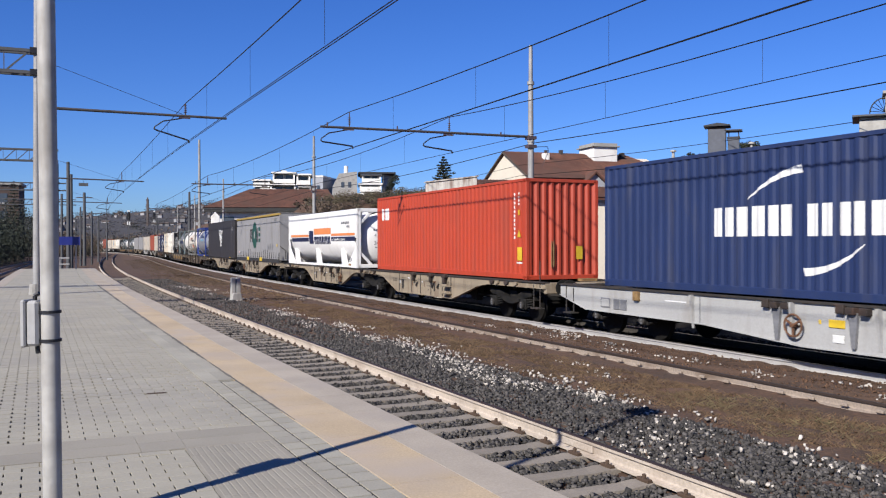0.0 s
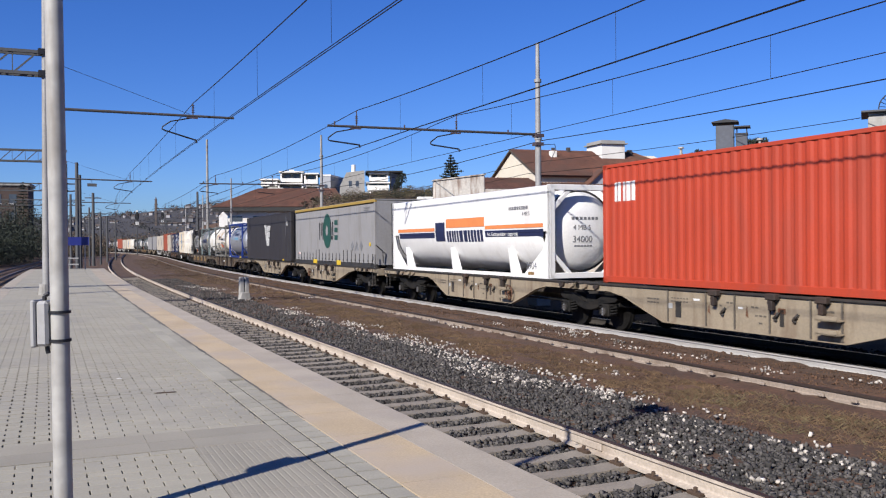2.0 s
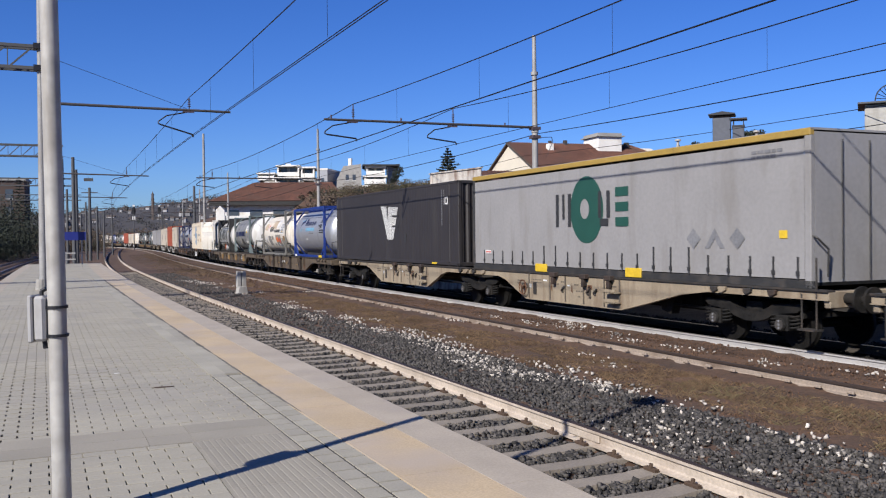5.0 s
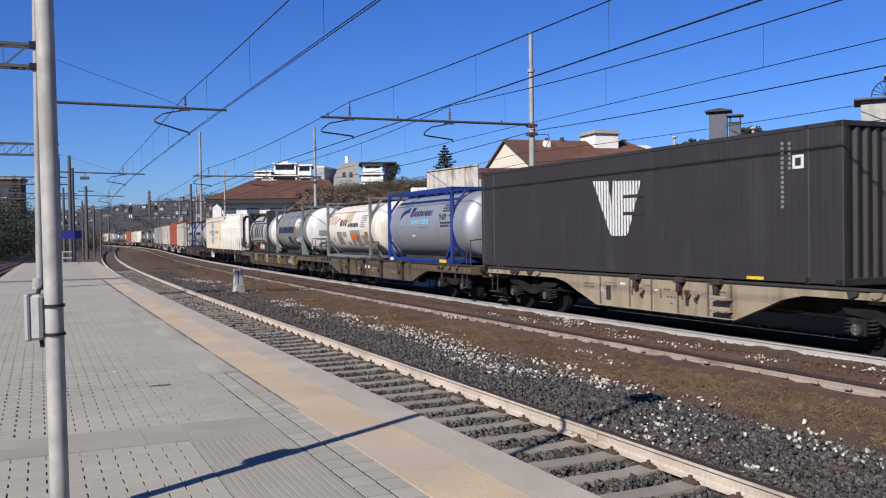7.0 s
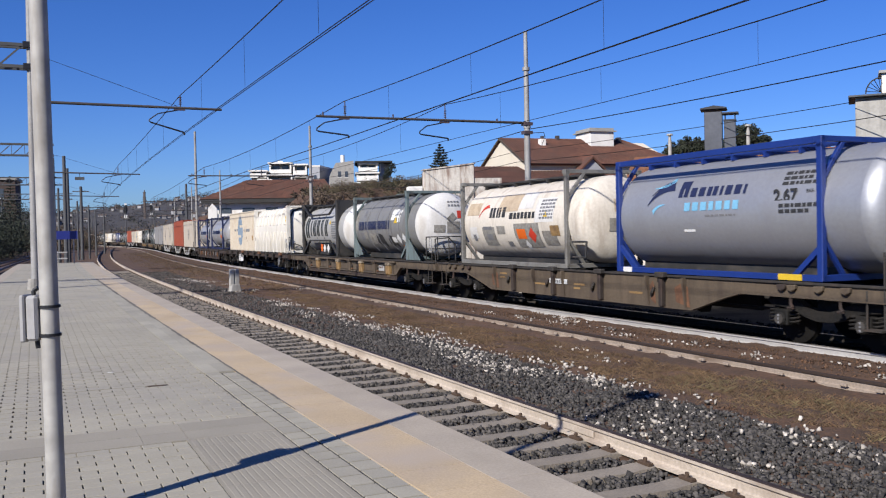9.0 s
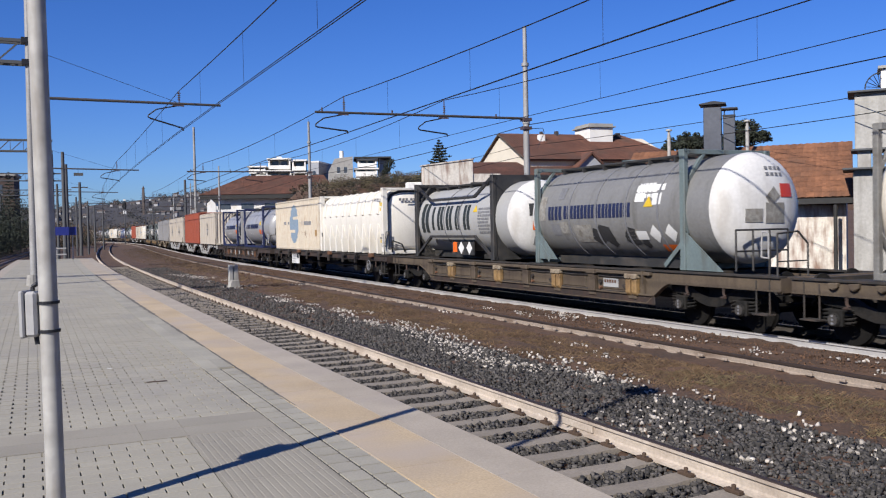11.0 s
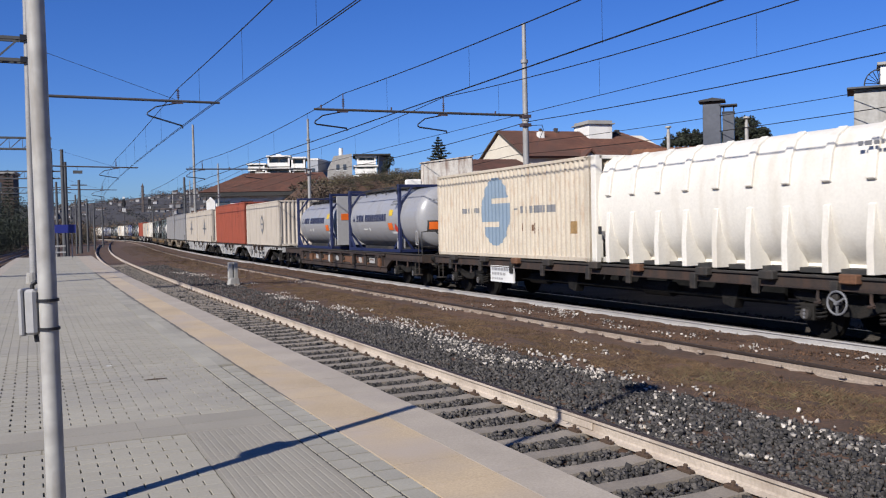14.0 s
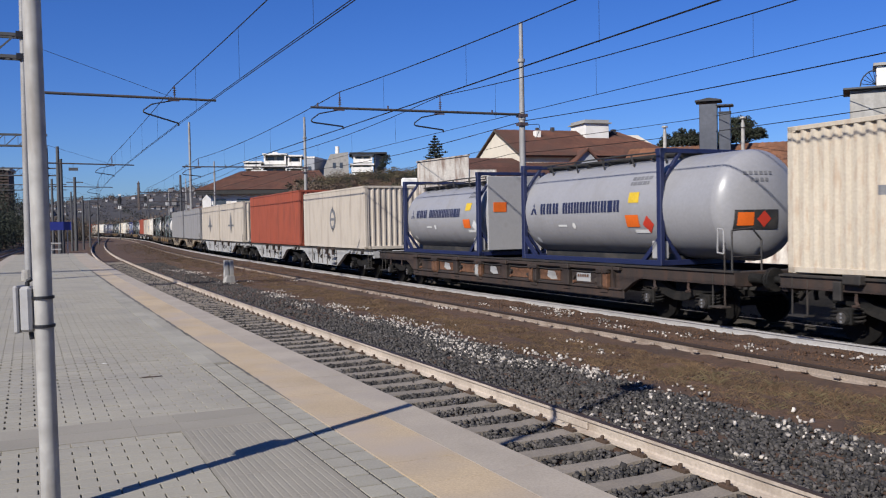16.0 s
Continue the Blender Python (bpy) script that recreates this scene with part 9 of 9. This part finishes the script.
def piece_row(name, mat, o0, o1, places, z, parent, thick=0.09, gap=0.003):
    """Flat stones set one after another, each an object of its own on one shared mesh."""
    l = places[1] - places[0]
    bm = BM()
    bx(bm, -(o1 - o0) / 2 + gap / 2, (o1 - o0) / 2 - gap / 2, gap / 2 - l / 2, l / 2 - gap / 2, -thick, 0)
    first = part(name, bm, mat, parent)
    me = first.data
    rng = random.Random(7)
    for i, s in enumerate(places):
        ob = first if i == 0 else new(name, me)
        ob.parent = parent
        p = on_line(s + l / 2, (o0 + o1) / 2, z + rng.uniform(-0.0010, 0.0010))
        ob.matrix_basis = pose(p.x, p.y, p.z, 0, 0, heading(s + l / 2) + rng.uniform(-0.1, 0.1))


piece_row("edge_stone", "edge_stone", -10.40, EDGE, list(np.arange(-20, PLAT_END - 0.9, 1.0)), PLAT_Z + 0.001, platform, 0.16)
piece_row("yellow_tile", "yellow_tile", -10.92, -10.40, list(np.arange(-20, 24.2, 0.52)), PLAT_Z, platform)
piece_row("yellow_tile", "yellow_worn", -10.92, -10.40, list(np.arange(24.2, 34.6, 0.52)), PLAT_Z, platform)
piece_row("edge_slab", "yellow_bare", -10.92, -10.40, list(np.arange(34.6, PLAT_END - 0.5, 0.52)), PLAT_Z, platform)
for _k in range(2):
    piece_row("grey_block", "paver_cool", -11.28 + 0.18 * _k, -11.10 + 0.18 * _k, list(np.arange(1.0 + 0.09 * _k, 10.4, 0.24)), PLAT_Z - 0.001, platform, gap=0.022)
    piece_row("grey_slab", "paver_cool", -11.28 + 0.18 * _k, -11.10 + 0.18 * _k, list(np.arange(10.6, PLAT_END - 0.5, 0.72)), PLAT_Z - 0.001, platform, gap=0.002)
piece_row("band_slab", "band_tile", -11.98, -11.285, [7.16, 7.49], PLAT_Z, platform, gap=0.004)
for _o in np.arange(-14.3, -11.99, 0.66):
    piece_row("band_slab", "band_tile", float(_o), min(float(_o) + 0.66, -11.98), [7.16, 7.49], PLAT_Z, platform, gap=0.003)
strip("joint_bed", "paver_bed", -11.283, -10.922, 0.99, 10.5, PLAT_Z - 0.044, PLAT_Z - 0.009, platform)
# grooved guiding slabs: ridges run along the platform
bm = BM()
for _k in range(14):
    _o = -0.34 + _k * 0.049
    slab(bm, [(_o, 0.0), (_o + 0.003, 0.0013), (_o + 0.036, 0.0013), (_o + 0.039, 0.0)], "y", -0.298, 0.298)
bx(bm, -0.367, 0.345, -0.298, 0.298, -0.06, 0.0)
_g = part("guide_slab", bm, "band_tile", platform, "grooved guiding slab")
for _i, _s in enumerate(np.arange(0.3, 7.1, 0.6)):
    _ob = _g if _i == 0 else new("guide_slab", _g.data)
    _ob.parent = platform
    _p = on_line(float(_s) + 0.3, -11.631, PLAT_Z - 0.003)
    _ob.matrix_basis = pose(_p.x, _p.y, _p.z, 0, 0, heading(float(_s)))
strip("pavers", "paver", -11.99, -10.92, -30, 0.28, PLAT_Z - 0.05, PLAT_Z - 0.001, platform)
strip("pavers", "paver", -11.28, -10.92, 0.29, 0.98, PLAT_Z - 0.05, PLAT_Z - 0.001, platform)
strip("platform_wall", "concrete", EDGE - 0.12, EDGE - 0.03, -30, PLAT_END, -0.3, PLAT_Z - 0.15, platform)
strip("edge_stone", "edge_stone", PLAT_LEFT, LEFT_IN, -30, PLAT_END, PLAT_Z - 0.2, PLAT_Z, platform)
strip("platform_wall", "concrete", PLAT_LEFT + 0.05, LEFT_IN - 0.05, -30, PLAT_END, -0.3, PLAT_Z - 0.2, platform)
bm = BM()
slab(bm, [(-0.11, -0.02), (0.09, -0.03), (0.12, 0.015), (-0.07, 0.03)], "z", 0.0, 0.003)
_ob = part("drain_cover", bm, "fastening", platform, "small rusty cover plate")
_p = on_line(9.94, -11.89, PLAT_Z + 0.002)
_ob.matrix_basis = pose(_p.x, _p.y, _p.z, 0, 0, 25)

# dirt gathered along the inner edge of the yellow strip
_rng = random.Random(31)
for _a, _b, _w in ((7.9, 12.4, 0.016), (12.4, 17.5, 0.03), (17.5, 26.0, 0.045), (26.0, 38.0, 0.05)):
    verts, faces = [], []
    _n = int((_b - _a) / 0.12)
    for _k in range(_n + 1):
        _s = _a + (_b - _a) * _k / _n
        _e = min(1.0, _k / 6, (_n - _k) / 6)
        for _o in (-10.925 - _w * _e * _rng.uniform(0.35, 1.3), -10.915 + _w * _e * _rng.uniform(0.0, 0.7)):
            _v = on_line(_s, _o, PLAT_Z + 0.0035)
            verts.append((_v.x, _v.y, _v.z))
    faces = [(2 * _k, 2 * _k + 1, 2 * _k + 3, 2 * _k + 2) for _k in range(_n)]
    raw("dirt_line", verts, faces, "joint_dirt", platform, "dark dirt along a joint")
scrap = thing("paper_scrap", "small white scrap of paper on the paving", "litter", at=pose(-3.99, 10.52, PLAT_Z + 0.002, 0, 0, 20))
bm = BM()
slab(bm, [(-0.03, -0.012), (0.028, -0.016), (0.034, 0.01), (-0.02, 0.016)], "z", 0.0, 0.004)
part("paper", bm, "mark_white", scrap)

# ---- sleepers and fastenings of the platform track ----
bm = BM()
slab(bm, [(-1.15, -0.2), (1.0, -0.2), (1.0, 0.0), (0.55, 0.0), (0.4, -0.015), (-0.4, -0.015), (-0.55, 0.0), (-1.15, 0.0)], "y", -0.12, 0.12)
_sl = part("sleeper", bm, "sleeper", track_a, bevel=0.015)
bm = BM()
for _x in (-0.15, 0.10):
    bx(bm, _x, _x + 0.06, -0.09, 0.09, 0.0, 0.035)
    cyl(bm, (_x + 0.03, 0, 0.03), (_x + 0.03, 0, 0.075), 0.022, n=8)
_fa = part("fastening", bm, "fastening", track_a, bevel=0.006)
_rng = random.Random(4)
for _i, _s in enumerate(np.arange(-8.7, 66, 0.6)):
    _ob = _sl if _i == 0 else new("sleeper", _sl.data)
    _ob.parent = track_a
    _p = on_line(float(_s), A_OFF - 0.752, -0.058, SIDE)
    _ob.matrix_basis = pose(_p.x, _p.y, _p.z + _rng.uniform(-0.004, 0.004), 0, 0, heading(float(_s), SIDE) + _rng.uniform(-0.8, 0.8))
    _ob = _fa if _i == 0 else new("fastening", _fa.data)
    _ob.parent = track_a
    _p = on_line(float(_s), A_OFF, -0.06, SIDE)
    _ob.matrix_basis = pose(_p.x, _p.y, _p.z, 0, 0, heading(float(_s), SIDE))
bm = BM()
for _x in (-0.13, 0.08):
    bx(bm, _x, _x + 0.05, -0.06, 0.06, 0.0, 0.05)
_fb = part("fastening", bm, "rail_rust", track_b, bevel=0.01)
for _i, _s in enumerate(np.arange(2.0, 60, 0.6)):
    _ob = _fb if _i == 0 else new("fastening", _fb.data)
    _ob.parent = track_b
    _p = on_line(float(_s), B_RAIL, -0.135)
    _ob.matrix_basis = pose(_p.x, _p.y, _p.z, 0, 0, heading(float(_s)))
for _s in (31.0, 8.2):      # rail joints
    for _o, _par, _z in ((A_OFF, track_a, 0.11),):
        bm = BM()
        for _x in (-0.035, 0.011):
            bx(bm, _x, _x + 0.024, -0.3, 0.3, -0.125, -0.05)
        _ob = part("fishplate", bm, "rail_side", _par, bevel=0.004)
        _p = on_line(_s, _o, _z, SIDE)
        _ob.matrix_basis = pose(_p.x, _p.y, _p.z, 0, 0, heading(_s, SIDE))

# ---- loose stones, grass ----
BLOCK = np.array([(-1, -1, -1), (1, -1, -1), (1, 1, -1), (-1, 1, -1), (-1, -1, 1), (1, -1, 1), (1, 1, 1), (-1, 1, 1)]) * 0.62
BLOCK_F = np.array([(3, 2, 1), (3, 1, 0), (4, 5, 6), (4, 6, 7), (0, 1, 5), (0, 5, 4), (1, 2, 6), (1, 6, 5), (2, 3, 7), (2, 7, 6), (3, 0, 4), (3, 4, 7)])
OCT = np.array([(1, 0, 0), (0, 1, 0), (-1, 0, 0), (0, -1, 0), (0, 0, 1), (0, 0, -1)], float)
OCT_F = np.array([(0, 1, 4), (1, 2, 4), (2, 3, 4), (3, 0, 4), (1, 0, 5), (2, 1, 5), (3, 2, 5), (0, 3, 5)])


def stones(name, mat, s, o, z, size, label, seed=1, rough=True, line=None):
    """Broken stones at places (s, o, z), joined."""
    rng = np.random.default_rng(seed)
    base, fc = (BLOCK, BLOCK_F) if rough else (OCT, OCT_F)
    n, k = len(s), len(base)
    p, nn, _ = line or MAIN
    x = np.interp(s, SS, p[:, 0]) + o * np.interp(s, SS, nn[:, 0])
    y = np.interp(s, SS, p[:, 1]) + o * np.interp(s, SS, nn[:, 1])
    sz = size * rng.uniform(0.55, 1.35, n)
    v = base[None] * (1 + rng.normal(0, 0.16, (n, k, 1))) + rng.normal(0, 0.2, (n, k, 3))
    v = v * (sz[:, None, None] * rng.uniform(0.5, 1.2, (n, 1, 3)))
    a, b = rng.uniform(0, 6.28, n), rng.uniform(-0.7, 0.7, n)
    ca, sa, cb, sb = np.cos(a)[:, None], np.sin(a)[:, None], np.cos(b)[:, None], np.sin(b)[:, None]
    X, Y, Z = v[..., 0], v[..., 1] * cb - v[..., 2] * sb, v[..., 1] * sb + v[..., 2] * cb
    v = np.stack([X * ca - Y * sa + x[:, None], X * sa + Y * ca + y[:, None], Z + z[:, None]], -1).reshape(-1, 3)
    f = (fc[None] + (np.arange(n) * k)[:, None, None]).reshape(-1, 3)
    me = bpy.data.meshes.new(name)
    me.vertices.add(len(v))
    me.vertices.foreach_set("co", v.ravel())
    me.loops.add(f.size)
    me.loops.foreach_set("vertex_index", f.ravel())
    me.polygons.add(len(f))
    me.polygons.foreach_set("loop_start", np.arange(0, f.size, 3))
    me.update(calc_edges=True)
    me.materials.append(M[mat])
    return tagged(new(name, me), label, "ballast" if "stone" in name else "grass", kind="stuff")


def scatter(n, s0, s1, o0, o1, rng, near=1.0):
    """Places that thin out away from the viewer."""
    s = s0 + (s1 - s0) * rng.uniform(0, 1, n) ** near
    return s, rng.uniform(o0, o1, n)


R1 = np.random.default_rng(11)
s, o = scatter(52000, 1.5, 20, -9.9, -5.35, R1, 1.15)
keep = (np.abs(o - A_OFF) > 0.10)
between = (o < A_OFF)
on_sl = between & (np.abs(((s + 0.0) % 0.6) - 0.3) < 0.132)
keep &= ~(on_sl & (R1.uniform(0, 1, len(s)) > 0.004))
s, o = s[keep], o[keep]
stones("ballast_stones", "stone_dark", s, o, np.where(o < A_OFF, -0.092, -0.085) + R1.normal(0, 0.012, len(s)), 0.029, "dark grey broken ballast stones along the platform track", 1)
s, o = scatter(20000, 20, 62, -9.9, -5.5, R1, 1.3)
keep = (np.abs(o - A_OFF) > 0.10)
on_sl = (o < A_OFF) & (np.abs(((s + 0.0) % 0.6) - 0.3) < 0.150)
keep &= ~(on_sl & (s < 40) & (R1.uniform(0, 1, len(s)) > 0.05))
s, o = s[keep], o[keep]
stones("ballast_stones", "stone_dark", s, o, np.where(o < A_OFF, -0.092, -0.085) + R1.normal(0, 0.012, len(s)), 0.036, "dark grey broken ballast stones along the platform track", 2, rough=False)
RB = np.random.default_rng(21)
s, o = scatter(16000, -16, 1.5, -9.9, -5.4, RB)
keep = (np.abs(o - A_OFF) > 0.10) & (np.abs(o - A_OFF + 1.505) > 0.10)
keep &= ~((o < A_OFF) & (s > -8.9) & (np.abs((s % 0.6) - 0.3) < 0.14))
s, o = s[keep], o[keep]
stones("ballast_stones", "stone_dark", s, o, np.where(o < A_OFF, -0.092, -0.085) + RB.normal(0, 0.012, len(s)), 0.034, "dark grey broken ballast stones along the platform track", 9, rough=False)
s, o = scatter(30000, 1.0, 40, -5.6, -3.1, R1, 1.3)
stones("ballast_stones", "stone_brown", s, o, np.where(o > -4.4, -0.130, -0.105) + R1.normal(0, 0.008, len(s)), 0.017, "brown dusty gravel between the tracks", 3, rough=False)
s, o = scatter(22000, 1.0, 60, -2.25, -0.1, R1, 1.3)
stones("ballast_stones", "stone_brown", s, o, -0.130 + R1.normal(0, 0.008, len(s)), 0.020, "brown dusty gravel beside the rusty rail", 4, rough=False)
# these stones carry the shade under the train in their colour
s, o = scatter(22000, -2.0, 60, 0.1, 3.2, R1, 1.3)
stones("ballast_stones", "stone_shade", s, o, -0.185 + R1.normal(0, 0.01, len(s)), 0.034, "near-black ballast with the shade under the train in its colour", 5, rough=False)
# pale stones lie in loose drifts
parts_s, parts_o = [], []
for s_, o_, n_, rs, ro in ((8.4, -5.55, 90, 1.0, 0.25), (10.5, -5.3, 60, 1.2, 0.3), (13.2, -5.75, 220, 1.3, 0.28), (16.5, -5.6, 260, 1.6, 0.28), (20.0, -5.3, 160, 1.8, 0.35), (24.5, -5.6, 120, 2.2, 0.35), (28, -5.3, 70, 2.0, 0.4), (33, -5.5, 60, 2.2, 0.3),
                           (45.5, -5.7, 170, 2.4, 0.35), (49, -6.0, 60, 1.4, 0.3), (37.3, -5.3, 60, 0.8, 0.3), (14, -1.2, 90, 1.6, 0.3), (19.0, -1.0, 160, 2.2, 0.3), (9.5, -1.3, 60, 1.2, 0.4), (7, -6.2, 70, 1.3, 0.5), (5.0, -6.0, 50, 1.0, 0.5), (12, -6.6, 60, 4.0, 0.6), (12, -3.8, 46, 6.0, 0.7), (24, -3.6, 40, 8.0, 0.7), (10, -7.4, 26, 4.0, 0.12)):
    n_ = int(n_ * (0.75 if o_ > -2 else 1.15))
    m_ = max(3, n_ // 14)
    cs_, co_, i_ = R1.normal(s_, rs, m_), R1.normal(o_, ro * 0.9, m_), R1.integers(0, m_, n_)
    parts_s.append(cs_[i_] + R1.normal(0, 0.30, n_))
    parts_o.append(co_[i_] + R1.normal(0, 0.13, n_))
s, o = np.concatenate(parts_s), np.concatenate(parts_o)
stones("pale_stones", "stone_white", s, o, np.where(o > -2.6, -0.110, np.where(o > -4.4, -0.110, -0.064)) + R1.normal(0, 0.010, len(s)), 0.028, "scattered whitish stones on the dark ballast", 6)


def blades(name, mat, s, o, z, h, w, label, seed=1):
    rng = np.random.default_rng(seed)
    n = len(s)
    x = np.interp(s, SS, MAIN[0][:, 0]) + o * np.interp(s, SS, MAIN[1][:, 0])
    y = np.interp(s, SS, MAIN[0][:, 1]) + o * np.interp(s, SS, MAIN[1][:, 1])
    hh = h * rng.uniform(0.4, 1.4, n)
    a = rng.uniform(0, 6.28, n)
    lx, ly = rng.normal(0, 0.9, n) * hh, rng.normal(0, 0.9, n) * hh
    dx, dy = np.cos(a) * w, np.sin(a) * w
    v = np.stack([np.stack([x - dx, y - dy, z], 1), np.stack([x + dx, y + dy, z], 1), np.stack([x + lx * 0.4 + dx * 0.7, y + ly * 0.4 + dy * 0.7, z + hh * 0.6], 1), np.stack([x + lx, y + ly, z + hh], 1)], 1).reshape(-1, 3)
    i = (np.arange(n) * 4)[:, None]
    f = np.concatenate([i + np.array([[0, 1, 2]]), i + np.array([[0, 2, 3]])])
    return tagged(raw(name, v, f, mat), label, "grass", kind="stuff")


tuft_s, tuft_o = scatter(1500, 2.0, 34, -5.0, -3.2, R1, 1.25)
s = np.repeat(tuft_s, 44) + R1.normal(0, 0.12, 1500 * 44)
o = np.repeat(tuft_o, 44) + R1.normal(0, 0.09, 1500 * 44)
blades("dry_grass", "dry_grass", s, o, np.where(o > -4.4, -0.135, -0.11), 0.045, 0.0022, "flattened dry straw-brown grass between the tracks", 3)
tuft_s, tuft_o = scatter(110, 3.5, 11, -5.0, -3.3, R1, 1.0)
s = np.repeat(tuft_s, 26) + R1.normal(0, 0.11, 110 * 26)
o = np.repeat(tuft_o, 26) + R1.normal(0, 0.09, 110 * 26)
blades("green_grass", "green_grass", s, o, np.full(len(s), -0.135), 0.065, 0.0024, "thin olive green grass among the straw", 4)
tuft_s, tuft_o = scatter(260, 34, 70, -5.6, -2.8, R1, 1.0)
s = np.repeat(tuft_s, 16) + R1.normal(0, 0.15, 260 * 16)
o = np.repeat(tuft_o, 16) + R1.normal(0, 0.1, 260 * 16)
blades("dry_grass", "dry_grass", s, o, np.full(len(s), -0.15), 0.10, 0.006, "dry brown weeds between the tracks", 5)

tuft_s, tuft_o = scatter(1500, 52, 150, -6.1, -1.6, R1, 1.2)
s = np.repeat(tuft_s, 14) + R1.normal(0, 0.22, 1500 * 14)
o = np.repeat(tuft_o, 14) + R1.normal(0, 0.14, 1500 * 14)
blades("dry_grass", "dry_weeds", s, o, np.full(len(s), -0.16), 0.09, 0.010, "rough brown weeds between the far tracks", 6)
s, o = scatter(6000, 40, 130, -6.2, -1.6, R1, 1.4)
stones("ballast_stones", "stone_brown", s, o, -0.14 + R1.normal(0, 0.02, len(s)), 0.045, "rough brown clods between the far tracks", 8, rough=False)

# ---- lamp post on the platform ----
lamp = thing("lamp_post", "slim grey steel platform lamp post with a junction box", "lamp post", at=pose(-2.211, 4.985, PLAT_Z, 0, -0.54, 0))
bm = BM()
cyl(bm, (0, 0, 0), (0, 0, 5.05), 0.0515, 0.047, n=24)
cyl(bm, (0, 0, 0), (0, 0, 0.03), 0.11, n=20)
part("pole", bm, "galv", lamp, "round galvanised pole with smears", smooth=0.6)
bm = BM()
lathe(bm, [(4.95, 0.06), (5.0, 0.24), (5.08, 0.27), (5.16, 0.2), (5.22, 0.0)], n=24)
bmesh.ops.rotate(bm, verts=list(bm.verts), matrix=Matrix.Rotation(radians(90), 3, "X"))
part("lamp_head", bm, "box_grey", lamp, "round grey lantern head", smooth=0.6)
bm = BM()
bx(bm, -0.112, -0.045, -0.06, 0.055, 1.03, 1.285)
part("junction_box", bm, "box_grey", lamp, "grey junction box strapped to the pole", bevel=0.015)
bm = BM()
bx(bm, -0.142, -0.114, -0.065, 0.06, 1.025, 1.29)
part("box_lid", bm, "box_grey", lamp, "lid of the junction box", bevel=0.008)
for _z in (1.06, 1.22):
    bm = BM()
    lathe(bm, [(-0.008, 0.052), (-0.008, 0.060), (0.008, 0.060), (0.008, 0.052)], n=20)
    bmesh.ops.rotate(bm, verts=list(bm.verts), matrix=Matrix.Rotation(radians(90), 3, "X"))
    bmesh.ops.translate(bm, verts=list(bm.verts), vec=(0, 0, _z))
    part("strap", bm, "wire", lamp, "dark steel strap")
bm = BM()
tube(bm, [(-0.085, 0.0, 1.285), (-0.085, 0.0, 1.31), (-0.06, 0.0, 1.325)], 0.013, 6)
tube(bm, [(-0.075, 0.0, 1.03), (-0.07, 0.0, 0.985)], 0.013, 6)
part("cable", bm, "wire", lamp)


# ---- what moves ----
def ride(ob, u, half, sets):
    rows = []
    for k in range(33):
        t = k * 0.5
        s = u - SPEED * t
        a, b = on_line(s - half, 0.7525), on_line(s + half, 0.7525)
        m, d = (a + b) / 2, b - a
        rows.append((t, pose(m.x, m.y, 0, 0, 0, math.degrees(math.atan2(-d.x, d.y)))))
    walk(ob, rows)
    for w, ay in sets:      # the wheels roll towards the viewer
        walk(w, [(k / 15, pose(0, ay, 0.46, math.degrees(SPEED * k / 15 / 0.46), 0, 0)) for k in range(241)])


def motions():
    for ob, u, half, sets in RIDERS:
        ride(ob, u, half, sets)


motions()
